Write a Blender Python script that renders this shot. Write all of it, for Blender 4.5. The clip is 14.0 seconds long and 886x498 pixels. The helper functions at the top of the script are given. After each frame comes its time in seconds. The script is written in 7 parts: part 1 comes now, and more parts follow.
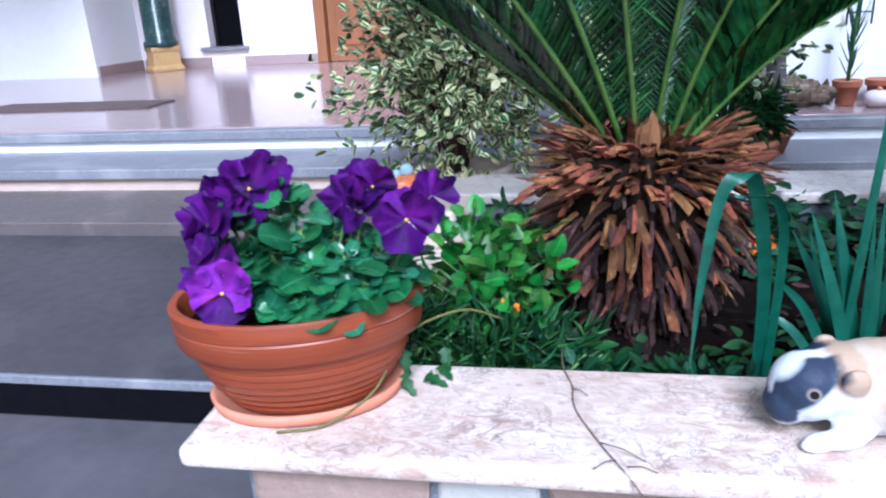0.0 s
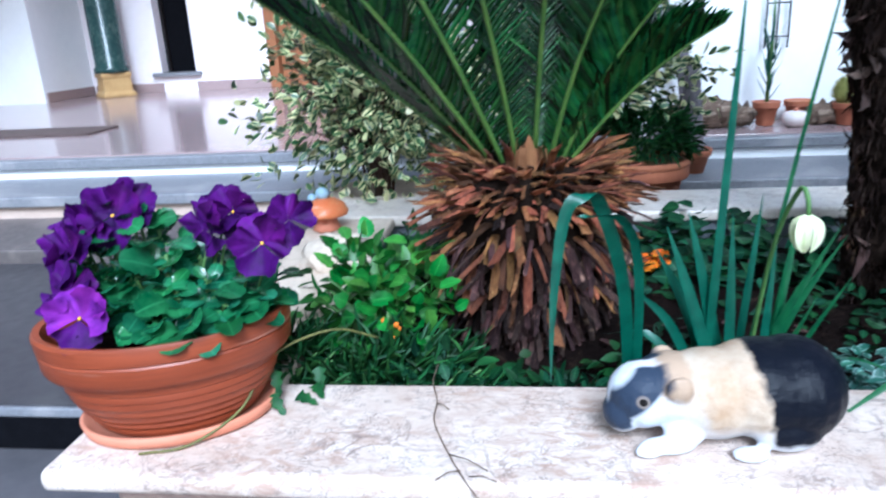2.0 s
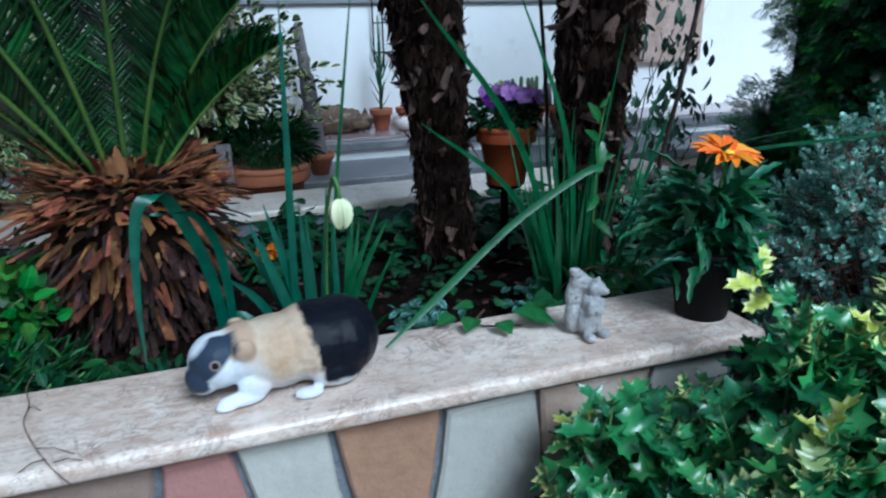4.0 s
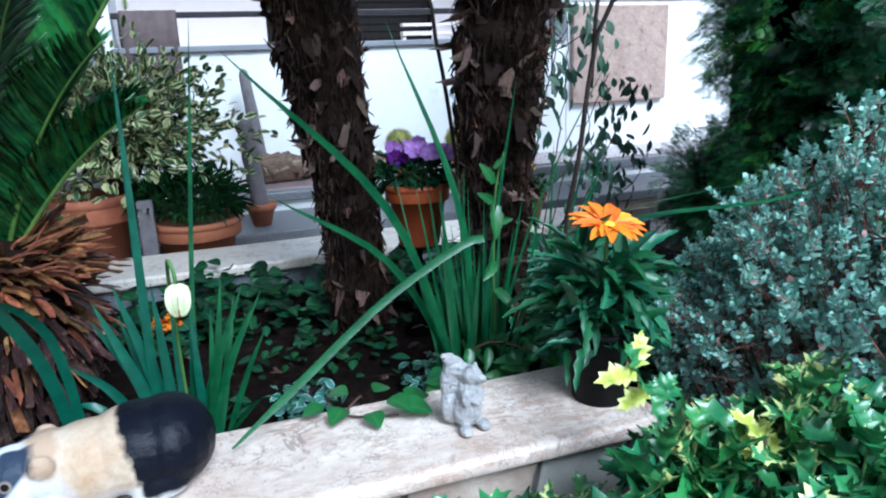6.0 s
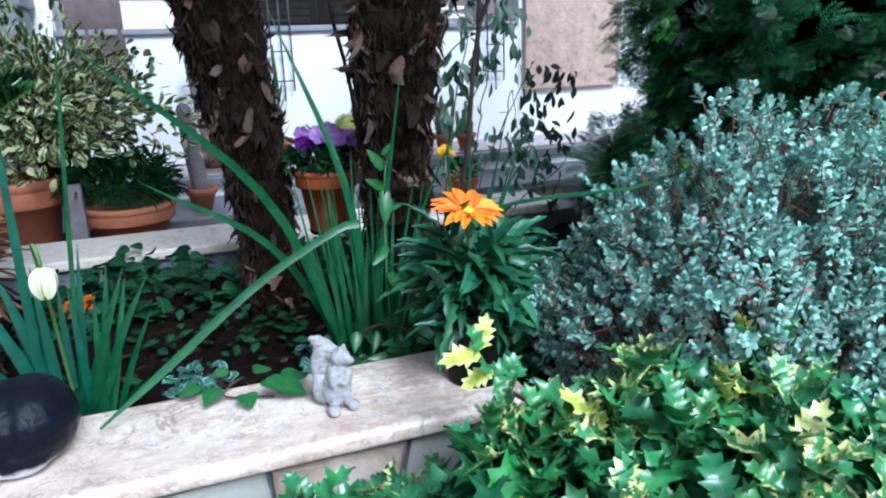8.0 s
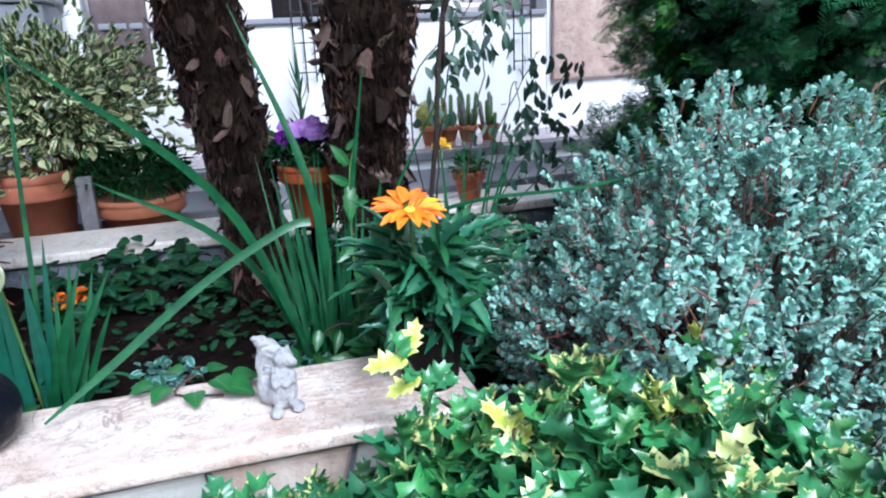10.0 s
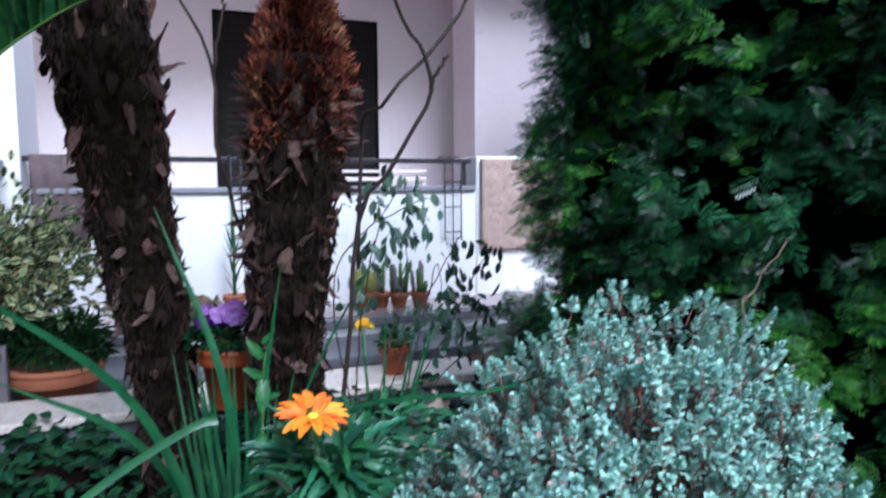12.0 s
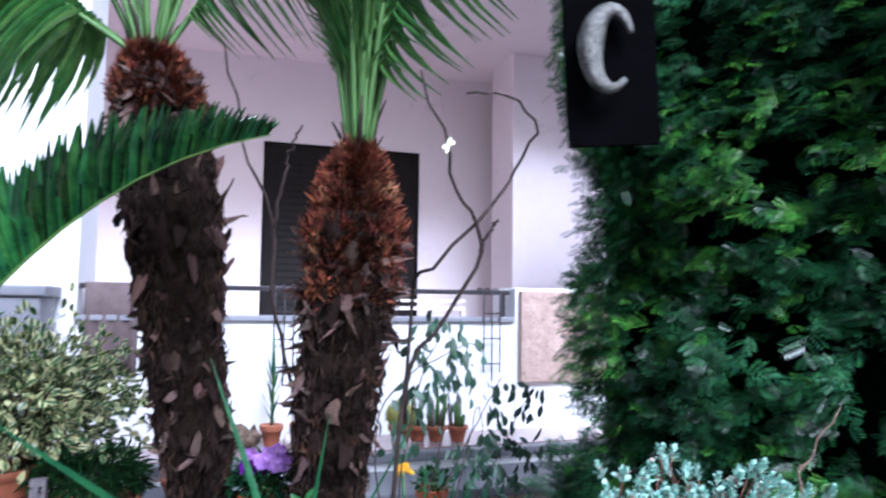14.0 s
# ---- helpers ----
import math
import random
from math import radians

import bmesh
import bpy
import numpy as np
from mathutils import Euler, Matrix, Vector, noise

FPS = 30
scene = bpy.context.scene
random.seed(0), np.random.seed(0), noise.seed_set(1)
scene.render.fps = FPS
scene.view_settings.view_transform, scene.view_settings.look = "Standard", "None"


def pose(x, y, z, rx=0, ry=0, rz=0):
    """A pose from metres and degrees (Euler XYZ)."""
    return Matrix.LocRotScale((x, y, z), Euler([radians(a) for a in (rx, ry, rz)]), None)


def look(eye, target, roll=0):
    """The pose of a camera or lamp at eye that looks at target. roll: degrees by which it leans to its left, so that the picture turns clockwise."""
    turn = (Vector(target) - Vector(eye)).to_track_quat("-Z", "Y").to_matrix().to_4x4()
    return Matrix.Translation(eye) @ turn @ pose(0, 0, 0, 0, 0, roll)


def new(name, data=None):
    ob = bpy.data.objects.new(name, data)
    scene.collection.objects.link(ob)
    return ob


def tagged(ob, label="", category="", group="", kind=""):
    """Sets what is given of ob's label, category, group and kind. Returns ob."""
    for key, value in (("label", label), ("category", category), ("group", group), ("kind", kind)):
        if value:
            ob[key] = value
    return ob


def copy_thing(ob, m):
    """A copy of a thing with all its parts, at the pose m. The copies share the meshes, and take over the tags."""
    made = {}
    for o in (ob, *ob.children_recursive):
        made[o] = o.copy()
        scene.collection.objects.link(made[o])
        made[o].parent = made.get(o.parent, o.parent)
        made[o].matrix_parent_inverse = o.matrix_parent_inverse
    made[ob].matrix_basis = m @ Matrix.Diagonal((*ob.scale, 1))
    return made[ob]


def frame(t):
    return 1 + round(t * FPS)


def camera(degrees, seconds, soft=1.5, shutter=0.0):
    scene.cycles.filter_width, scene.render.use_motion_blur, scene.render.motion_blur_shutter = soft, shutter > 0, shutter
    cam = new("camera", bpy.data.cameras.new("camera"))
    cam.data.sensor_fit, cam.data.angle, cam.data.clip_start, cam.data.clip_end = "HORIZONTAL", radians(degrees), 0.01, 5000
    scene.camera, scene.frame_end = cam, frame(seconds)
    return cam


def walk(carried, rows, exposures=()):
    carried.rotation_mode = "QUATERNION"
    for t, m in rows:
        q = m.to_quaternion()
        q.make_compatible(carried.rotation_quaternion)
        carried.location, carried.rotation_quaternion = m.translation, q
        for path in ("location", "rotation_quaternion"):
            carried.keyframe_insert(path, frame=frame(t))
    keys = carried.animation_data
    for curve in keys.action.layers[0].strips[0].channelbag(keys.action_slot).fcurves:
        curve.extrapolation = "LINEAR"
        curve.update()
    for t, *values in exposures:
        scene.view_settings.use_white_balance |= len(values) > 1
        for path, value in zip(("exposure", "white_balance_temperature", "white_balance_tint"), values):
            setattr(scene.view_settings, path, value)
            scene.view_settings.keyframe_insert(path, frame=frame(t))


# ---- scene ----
cam = camera(64.5, 14.0, soft=2.1, shutter=0.5)
PATH = [
    (0, (0.316, -0.035, 1.31), (-0.014, 1.825, 0.653), -2.9),
    (0.5, (0.38, -0.003, 1.302), (0.024, 1.847, 0.628), -3.1),
    (1, (0.403, -0.012, 1.309), (0.102, 1.86, 0.673), -2.0),
    (1.5, (0.423, -0.024, 1.303), (0.126, 1.837, 0.634), -1.9),
    (2, (0.454, -0.048, 1.313), (0.207, 1.843, 0.71), -3.1),
    (2.5, (0.474, -0.09, 1.323), (0.429, 1.829, 0.763), -2.9),
    (3, (0.486, -0.163, 1.331), (0.788, 1.717, 0.718), -2.0),
    (3.5, (0.52, -0.224, 1.324), (1.139, 1.569, 0.692), -0.8),
    (6, (0.813, -0.171, 1.358), (1.451, 1.65, 0.833), -2.2),
    (6.5, (0.795, -0.21, 1.363), (1.581, 1.537, 0.789), -3.0),
    (7, (0.791, -0.258, 1.352), (1.711, 1.419, 0.769), -1.6),
    (7.5, (0.866, -0.25, 1.359), (1.662, 1.498, 0.802), -1.4),
    (10, (1.114, -0.262, 1.358), (1.641, 1.575, 0.767), -2.4),
    (10.5, (1.107, -0.342, 1.365), (1.85, 1.404, 0.733), -1.1),
    (11, (1.087, -0.386, 1.381), (1.86, 1.383, 0.859), -1.3),
    (11.5, (1.106, -0.34, 1.425), (1.785, 1.518, 1.129), -0.2),
    (12, (1.152, -0.319, 1.446), (1.87, 1.539, 1.266), -0.4),
    (12.5, (1.153, -0.341, 1.471), (1.988, 1.476, 1.447), -0.5),
    (13, (1.155, -0.337, 1.478), (1.957, 1.495, 1.477), -0.1),
    (13.5, (1.15, -0.332, 1.511), (1.891, 1.516, 1.702), -0.2),
    (14, (1.12, -0.338, 1.513), (1.746, 1.556, 1.668), 0.7),
]
EXPOSURES = [(0.0, 1.02, 4800, 13), (2.0, 1.02, 4750, 4), (2.8, 0.88, 4750, 2), (3.1, 0.70, 4700, -1), (3.5, 0.06, 4700, -3), (6.0, 0.84, 4850, 1), (7.5, 0.86, 4900, 3), (10.0, 1.08, 5050, 8), (11.0, 0.70, 5050, 11), (12.0, 0.78, 5000, 12), (12.5, 1.05, 5000, 13), (13.5, 1.08, 5000, 15), (14.0, 1.38, 5000, 16)]
walk(cam, [(t, look(eye, target, roll)) for t, eye, target, roll in PATH], EXPOSURES)

# ---------------------------------------------------------------- world and light
world = bpy.data.worlds.new("overcast_sky")
scene.world = world
world.use_nodes = True
_wn = world.node_tree.nodes
_sky = _wn.new("ShaderNodeTexSky")
_sky.sky_type = "NISHITA"
_sky.sun_disc = False
_sky.sun_elevation, _sky.sun_rotation = radians(43), radians(169)
_sky.air_density, _sky.dust_density = 2.0, 6.0
_hsv = _wn.new("ShaderNodeHueSaturation")
_hsv.inputs["Saturation"].default_value = 0.6
world.node_tree.links.new(_sky.outputs[0], _hsv.inputs["Color"])
world.node_tree.links.new(_hsv.outputs[0], _wn["Background"].inputs[0])
_wn["Background"].inputs[1].default_value = 0.070
sun = new("sun", bpy.data.lights.new("sun", "SUN"))
sun.data.energy, sun.data.angle, sun.data.color = 2.8, radians(26), (1.0, 0.97, 0.94)
sun.matrix_world = look((1.8, -3.5, 5.2), (0.9, 1.0, 0.9))

# ---------------------------------------------------------------- materials


def _n(nt, kind, **vals):
    node = nt.nodes.new(kind)
    for k, v in vals.items():
        node.inputs[k].default_value = v
    return node


def _mix(nt, a, b, fac):
    """Colour mix of two sockets or colours by a socket or number."""
    m = nt.nodes.new("ShaderNodeMix")
    m.data_type = "RGBA"
    for i, s in ((6, a), (7, b), (0, fac)):
        if isinstance(s, (tuple, list)):
            m.inputs[i].default_value = (*s, 1)[:4]
        elif isinstance(s, (int, float)):
            m.inputs[i].default_value = s
        else:
            nt.links.new(s, m.inputs[i])
    return m.outputs[2]


def _ramp(nt, fac, lo, hi):
    """0 below lo, 1 above hi."""
    m = nt.nodes.new("ShaderNodeMapRange")
    m.inputs[1].default_value, m.inputs[2].default_value = lo, hi
    nt.links.new(fac, m.inputs[0])
    return m.outputs[0]


def _math(nt, op, a, b=0.0):
    m = nt.nodes.new("ShaderNodeMath")
    m.operation = op
    for i, s in ((0, a), (1, b)):
        if isinstance(s, (int, float)):
            m.inputs[i].default_value = s
        else:
            nt.links.new(s, m.inputs[i])
    return m.outputs[0]


def _noise(nt, coord, scale, detail=4.0, rough=0.6, distortion=0.0):
    n = _n(nt, "ShaderNodeTexNoise", Scale=scale, Detail=detail, Roughness=rough, Distortion=distortion)
    nt.links.new(coord, n.inputs["Vector"])
    return n.outputs["Fac"]


def pmat(name, c1, c2, scale=8.0, rough=0.6, bump=0.15, bscale=60.0, rand=0.0, island=0.0, metal=0.0, spec=0.4,
         stain=None, stain_scale=3.0, stain_lo=0.55, stretch=None, sheen=0.0, trans=0.0):
    """A surface of two colours mixed by noise at two scales, with stains, relief and a chance tint by object or island."""
    m = bpy.data.materials.new(name)
    m.use_nodes = True
    nt = m.node_tree
    p = nt.nodes["Principled BSDF"]
    tc = nt.nodes.new("ShaderNodeTexCoord")
    co = tc.outputs["Object"]
    if stretch:
        mp = nt.nodes.new("ShaderNodeMapping")
        mp.inputs["Scale"].default_value = stretch
        nt.links.new(co, mp.inputs[0])
        co = mp.outputs[0]
    big = _noise(nt, co, scale)
    fine = _noise(nt, co, scale * 7, 3)
    fac = _math(nt, "ADD", _math(nt, "MULTIPLY", big, 0.65), _math(nt, "MULTIPLY", fine, 0.35))
    col = _mix(nt, c1, c2, _ramp(nt, fac, 0.35, 0.65))
    if stain:
        s = _noise(nt, co, stain_scale, 5, 0.65, 0.4)
        col = _mix(nt, col, stain, _ramp(nt, s, stain_lo, stain_lo + 0.12))
    if rand or island:
        src = nt.nodes.new("ShaderNodeNewGeometry").outputs["Random Per Island"]
        if rand:
            src = _math(nt, "FRACT", _math(nt, "ADD", src, nt.nodes.new("ShaderNodeObjectInfo").outputs["Random"]))
        k = rand or island
        h = nt.nodes.new("ShaderNodeHueSaturation")
        nt.links.new(_math(nt, "ADD", _math(nt, "MULTIPLY", src, 2 * k), 1 - k), h.inputs["Value"])
        r2 = _math(nt, "FRACT", _math(nt, "MULTIPLY", src, 7.31))
        nt.links.new(_math(nt, "ADD", _math(nt, "MULTIPLY", r2, 0.06 * k), 0.5 - 0.03 * k), h.inputs["Hue"])
        nt.links.new(col, h.inputs["Color"])
        col = h.outputs[0]
    nt.links.new(col, p.inputs["Base Color"])
    nt.links.new(_math(nt, "ADD", _math(nt, "MULTIPLY", fine, 0.25), rough - 0.12), p.inputs["Roughness"])
    p.inputs["Metallic"].default_value = metal
    p.inputs["Specular IOR Level"].default_value = spec
    if trans:
        p.inputs["Subsurface Weight"].default_value = 0.0
        tl = nt.nodes.new("ShaderNodeBsdfTranslucent")
        nt.links.new(col, tl.inputs["Color"])
        mx = nt.nodes.new("ShaderNodeMixShader")
        mx.inputs[0].default_value = trans
        nt.links.new(p.outputs[0], mx.inputs[1])
        nt.links.new(tl.outputs[0], mx.inputs[2])
        nt.links.new(mx.outputs[0], nt.nodes["Material Output"].inputs[0])
    if bump:
        b = nt.nodes.new("ShaderNodeBump")
        b.inputs["Strength"].default_value = min(1.0, bump * 3)
        b.inputs["Distance"].default_value = 0.004 * bump * 4
        nt.links.new(_noise(nt, co, bscale, 5, 0.65), b.inputs["Height"])
        nt.links.new(b.outputs[0], p.inputs["Normal"])
    return m


def marble_mat(name, base, vein, warm, scale=9.0, rough=0.35, mottle=None):
    """Polished cream stone with thin broken veins and warm clouds."""
    m = pmat(name, base, warm, 5.0, rough, 0.03, 90.0)
    nt = m.node_tree
    p = nt.nodes["Principled BSDF"]
    old = p.inputs["Base Color"].links[0].from_socket
    tc = nt.nodes.new("ShaderNodeTexCoord")
    co = tc.outputs["Object"]
    v = _noise(nt, co, scale, 6, 0.62, 1.4)
    line = _math(nt, "ABSOLUTE", _math(nt, "SUBTRACT", v, 0.5))
    gate = _ramp(nt, _noise(nt, co, scale * 0.7, 3), 0.46, 0.6)
    f = _math(nt, "MULTIPLY", _math(nt, "SUBTRACT", 1.0, _ramp(nt, line, 0.004, 0.03)), gate)
    col = _mix(nt, old, vein, _math(nt, "MULTIPLY", f, 0.75))
    v2 = _noise(nt, co, scale * 3.1, 5, 0.6, 1.0)
    l2 = _math(nt, "ABSOLUTE", _math(nt, "SUBTRACT", v2, 0.5))
    f2 = _math(nt, "MULTIPLY", _math(nt, "SUBTRACT", 1.0, _ramp(nt, l2, 0.004, 0.022)), _ramp(nt, _noise(nt, co, scale * 1.6, 3), 0.5, 0.62))
    col = _mix(nt, col, vein, _math(nt, "MULTIPLY", f2, 0.6))
    v3 = _noise(nt, co, scale * 5.2, 4, 0.6, 1.6)
    l3 = _math(nt, "ABSOLUTE", _math(nt, "SUBTRACT", v3, 0.5))
    f3 = _math(nt, "MULTIPLY", _math(nt, "SUBTRACT", 1.0, _ramp(nt, l3, 0.006, 0.03)), _ramp(nt, _noise(nt, co, scale * 2.3, 3), 0.48, 0.58))
    col = _mix(nt, col, tuple(0.8 * q for q in vein), _math(nt, "MULTIPLY", f3, 0.7))
    if mottle:
        mp = nt.nodes.new("ShaderNodeMapping")
        mp.inputs["Scale"].default_value = (0.55, 1.3, 1.0)
        nt.links.new(co, mp.inputs[0])
        rag = _math(nt, "MULTIPLY", _ramp(nt, _noise(nt, mp.outputs[0], 46, 6, 0.74, 0.9), 0.47, 0.60), _ramp(nt, _noise(nt, co, 5.5, 3), 0.33, 0.56))
        col = _mix(nt, col, mottle, _math(nt, "MULTIPLY", rag, 0.85))
    spot = _ramp(nt, _noise(nt, co, 55, 2), 0.64, 0.72)
    col = _mix(nt, col, vein, _math(nt, "MULTIPLY", spot, 0.35))
    nt.links.new(col, p.inputs["Base Color"])
    return m


def leaf_mat(name, dark, light, margin=None, edge=0.6, rough=0.4, full=0.0, island=0.35, trans=0.2, vein=None, spec=0.5, vary=0.0, blotch=0.9):
    """A leaf: green over its length, a pale margin or vein by its own width, and chance tints leaf by leaf; full: the share of wholly pale ones."""
    m = bpy.data.materials.new(name)
    m.use_nodes = True
    nt = m.node_tree
    p = nt.nodes["Principled BSDF"]
    tc = nt.nodes.new("ShaderNodeTexCoord")
    uv = nt.nodes.new("ShaderNodeSeparateXYZ")
    nt.links.new(tc.outputs["UV"], uv.inputs[0])
    rnd = nt.nodes.new("ShaderNodeNewGeometry").outputs["Random Per Island"]
    col = _mix(nt, dark, light, _ramp(nt, _noise(nt, tc.outputs["Object"], 35, 3), 0.3, 0.7))
    side = _math(nt, "ABSOLUTE", uv.outputs[0])
    if vein:
        col = _mix(nt, vein, col, _ramp(nt, side, 0.03, 0.12))
    if margin:
        wob = _math(nt, "MULTIPLY", _math(nt, "SUBTRACT", _noise(nt, tc.outputs["Object"], 90, 3), 0.5), blotch)
        own = _math(nt, "MULTIPLY", _math(nt, "SUBTRACT", _math(nt, "FRACT", _math(nt, "MULTIPLY", rnd, 5.3)), 0.5), vary)
        f = _ramp(nt, _math(nt, "ADD", _math(nt, "ADD", side, wob), own), edge, edge + 0.12)
        if full:
            f = _math(nt, "MAXIMUM", f, _math(nt, "MULTIPLY", _ramp(nt, _math(nt, "FRACT", _math(nt, "MULTIPLY", rnd, 3.7)), 1 - full, 1.0 - full + 0.02), 0.85))
        col = _mix(nt, col, margin, f)
    h = nt.nodes.new("ShaderNodeHueSaturation")
    nt.links.new(_math(nt, "ADD", _math(nt, "MULTIPLY", rnd, 2 * island), 1 - island), h.inputs["Value"])
    nt.links.new(_math(nt, "ADD", _math(nt, "MULTIPLY", _math(nt, "FRACT", _math(nt, "MULTIPLY", rnd, 9.7)), 0.05), 0.475), h.inputs["Hue"])
    nt.links.new(col, h.inputs["Color"])
    nt.links.new(h.outputs[0], p.inputs["Base Color"])
    p.inputs["Roughness"].default_value = rough
    p.inputs["Specular IOR Level"].default_value = spec
    b = nt.nodes.new("ShaderNodeBump")
    b.inputs["Strength"].default_value, b.inputs["Distance"].default_value = 0.35, 0.002
    nt.links.new(_noise(nt, tc.outputs["Object"], 160, 3), b.inputs["Height"])
    nt.links.new(b.outputs[0], p.inputs["Normal"])
    if trans:
        tl = nt.nodes.new("ShaderNodeBsdfTranslucent")
        nt.links.new(h.outputs[0], tl.inputs["Color"])
        mx = nt.nodes.new("ShaderNodeMixShader")
        mx.inputs[0].default_value = trans
        nt.links.new(p.outputs[0], mx.inputs[1])
        nt.links.new(tl.outputs[0], mx.inputs[2])
        nt.links.new(mx.outputs[0], nt.nodes["Material Output"].inputs[0])
    return m


MARBLE = marble_mat("cream_marble", (0.77, 0.67, 0.60), (0.19, 0.135, 0.12), (0.52, 0.40, 0.33), 12.0, mottle=(0.42, 0.28, 0.215))
# The front coping's marble again, lightened to offset shade at the back.
LIT_MARBLE = marble_mat("lit_marble", (0.74, 0.68, 0.62), (0.35, 0.27, 0.23), (0.64, 0.55, 0.47), 10.0)
ROUGH_STONE = pmat("rough_cream_stone", (0.62, 0.52, 0.42), (0.48, 0.38, 0.29), 9, 0.8, 0.4, 40, stain=(0.3, 0.24, 0.18))
TERRACOTTA = pmat("terracotta", (0.33, 0.074, 0.022), (0.24, 0.050, 0.016), 7, 0.42, 0.06, 70, stain=(0.46, 0.17, 0.09), stain_lo=0.62, spec=0.35)
TERRACOTTA_BOWL = pmat("limed_terracotta", (0.28, 0.058, 0.020), (0.17, 0.034, 0.013), 6, 0.40, 0.06, 70, stain=(0.42, 0.20, 0.14), stain_scale=5, stain_lo=0.60, stretch=(0.5, 0.5, 14), spec=0.4)
TERRACOTTA_OLD = pmat("aged_terracotta", (0.42, 0.15, 0.075), (0.33, 0.11, 0.06), 7, 0.7, 0.12, 60, rand=0.12, stain=(0.5, 0.32, 0.24), stain_lo=0.6)
SAUCER = pmat("pink_terracotta", (0.58, 0.23, 0.14), (0.52, 0.19, 0.11), 9, 0.65, 0.05, 80)
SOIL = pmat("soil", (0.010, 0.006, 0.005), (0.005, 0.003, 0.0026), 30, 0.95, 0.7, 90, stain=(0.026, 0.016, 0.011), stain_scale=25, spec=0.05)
GREY_PAVING = pmat("wet_grey_paving", (0.060, 0.055, 0.060), (0.042, 0.039, 0.043), 4, 0.33, 0.03, 120, stain=(0.075, 0.07, 0.072), spec=0.35)
BROWN_PAVING = pmat("brown_grey_paving", (0.125, 0.105, 0.10), (0.085, 0.072, 0.07), 7, 0.4, 0.05, 90, stain=(0.17, 0.14, 0.13), spec=0.35)
PORCH_TILE = pmat("polished_pink_granite", (0.36, 0.27, 0.26), (0.29, 0.21, 0.21), 60, 0.14, 0.0, 120, spec=0.6)
GRANITE = pmat("grey_granite", (0.22, 0.22, 0.24), (0.14, 0.14, 0.155), 90, 0.4, 0.05, 150, stain=(0.27, 0.26, 0.27))
BLACK_GRANITE = pmat("black_granite", (0.006, 0.006, 0.008), (0.003, 0.003, 0.004), 40, 0.7, 0.03, 100, spec=0.03)
PALE_PAVING = pmat("pale_grey_paving", (0.105, 0.097, 0.105), (0.075, 0.070, 0.076), 4, 0.4, 0.03, 120, stain=(0.12, 0.11, 0.115), spec=0.35)
PINK_STONE = pmat("pale_pink_stone", (0.55, 0.43, 0.36), (0.46, 0.35, 0.29), 14, 0.5, 0.08, 70)
WHITE_WALL = pmat("white_plaster", (0.86, 0.86, 0.87), (0.81, 0.81, 0.83), 3, 0.85, 0.12, 90, stain=(0.70, 0.69, 0.69), stain_lo=0.62)
HOUSE_WALL = pmat("house_plaster", (0.86, 0.785, 0.80), (0.81, 0.735, 0.755), 2.5, 0.85, 0.1, 90, stain=(0.67, 0.63, 0.64), stain_lo=0.62)
MORTAR = pmat("grey_mortar", (0.20, 0.215, 0.245), (0.14, 0.15, 0.175), 25, 0.9, 0.5, 80)
CLAD = pmat("clad_stone", (0.38, 0.275, 0.22), (0.29, 0.205, 0.165), 8, 0.75, 0.3, 50, rand=0.3, stain=(0.5, 0.42, 0.36))
CLAD_PINK = pmat("clad_stone_pink", (0.35, 0.17, 0.155), (0.28, 0.14, 0.125), 8, 0.75, 0.3, 50, rand=0.15, stain=(0.5, 0.36, 0.3))
CLAD_ORANGE = pmat("clad_stone_orange", (0.40, 0.235, 0.15), (0.30, 0.165, 0.105), 8, 0.75, 0.3, 50, rand=0.12, stain=(0.46, 0.34, 0.26))
CLAD_PALE = pmat("clad_stone_pale", (0.44, 0.42, 0.38), (0.37, 0.355, 0.325), 8, 0.75, 0.25, 50, rand=0.12, stain=(0.40, 0.36, 0.3))
WOOD = pmat("brown_door_wood", (0.30, 0.125, 0.05), (0.22, 0.085, 0.035), 6, 0.45, 0.1, 50, stretch=(4, 4, 0.5))
DARK_WOOD = pmat("dark_shutter", (0.015, 0.012, 0.012), (0.009, 0.007, 0.007), 6, 0.6, 0.1, 60, stretch=(5, 5, 0.6), spec=0.15)
GREEN_MARBLE = marble_mat("green_marble", (0.02, 0.055, 0.05), (0.12, 0.17, 0.15), (0.012, 0.035, 0.034), 14, 0.2)
GOLD = pmat("ochre_stone_base", (0.52, 0.34, 0.14), (0.42, 0.26, 0.1), 12, 0.5, 0.1, 60)
MAT = pmat("door_mat", (0.14, 0.10, 0.09), (0.10, 0.07, 0.065), 60, 0.95, 0.6, 200)
DARK_METAL = pmat("dark_painted_metal", (0.05, 0.045, 0.05), (0.035, 0.03, 0.034), 20, 0.45, 0.05, 80, metal=0.6)
GREY_METAL = pmat("grey_painted_metal", (0.26, 0.26, 0.29), (0.22, 0.22, 0.25), 8, 0.5, 0.05, 60, stain=(0.3, 0.29, 0.3))
TRAVERTINE = pmat("travertine", (0.50, 0.375, 0.315), (0.36, 0.25, 0.21), 15, 0.8, 1.0, 18, stain=(0.26, 0.17, 0.12), stain_scale=30, stain_lo=0.6)
CLOTH = pmat("brown_cloth", (0.15, 0.11, 0.11), (0.11, 0.08, 0.08), 30, 0.9, 0.3, 200)
STUB = pmat("dry_leaf_base", (0.33, 0.130, 0.048), (0.075, 0.025, 0.012), 16, 0.55, 0.5, 60, rand=0.75, spec=0.4, stain=(0.50, 0.27, 0.12), stain_scale=9, stain_lo=0.6, stretch=(3, 0.5, 3))
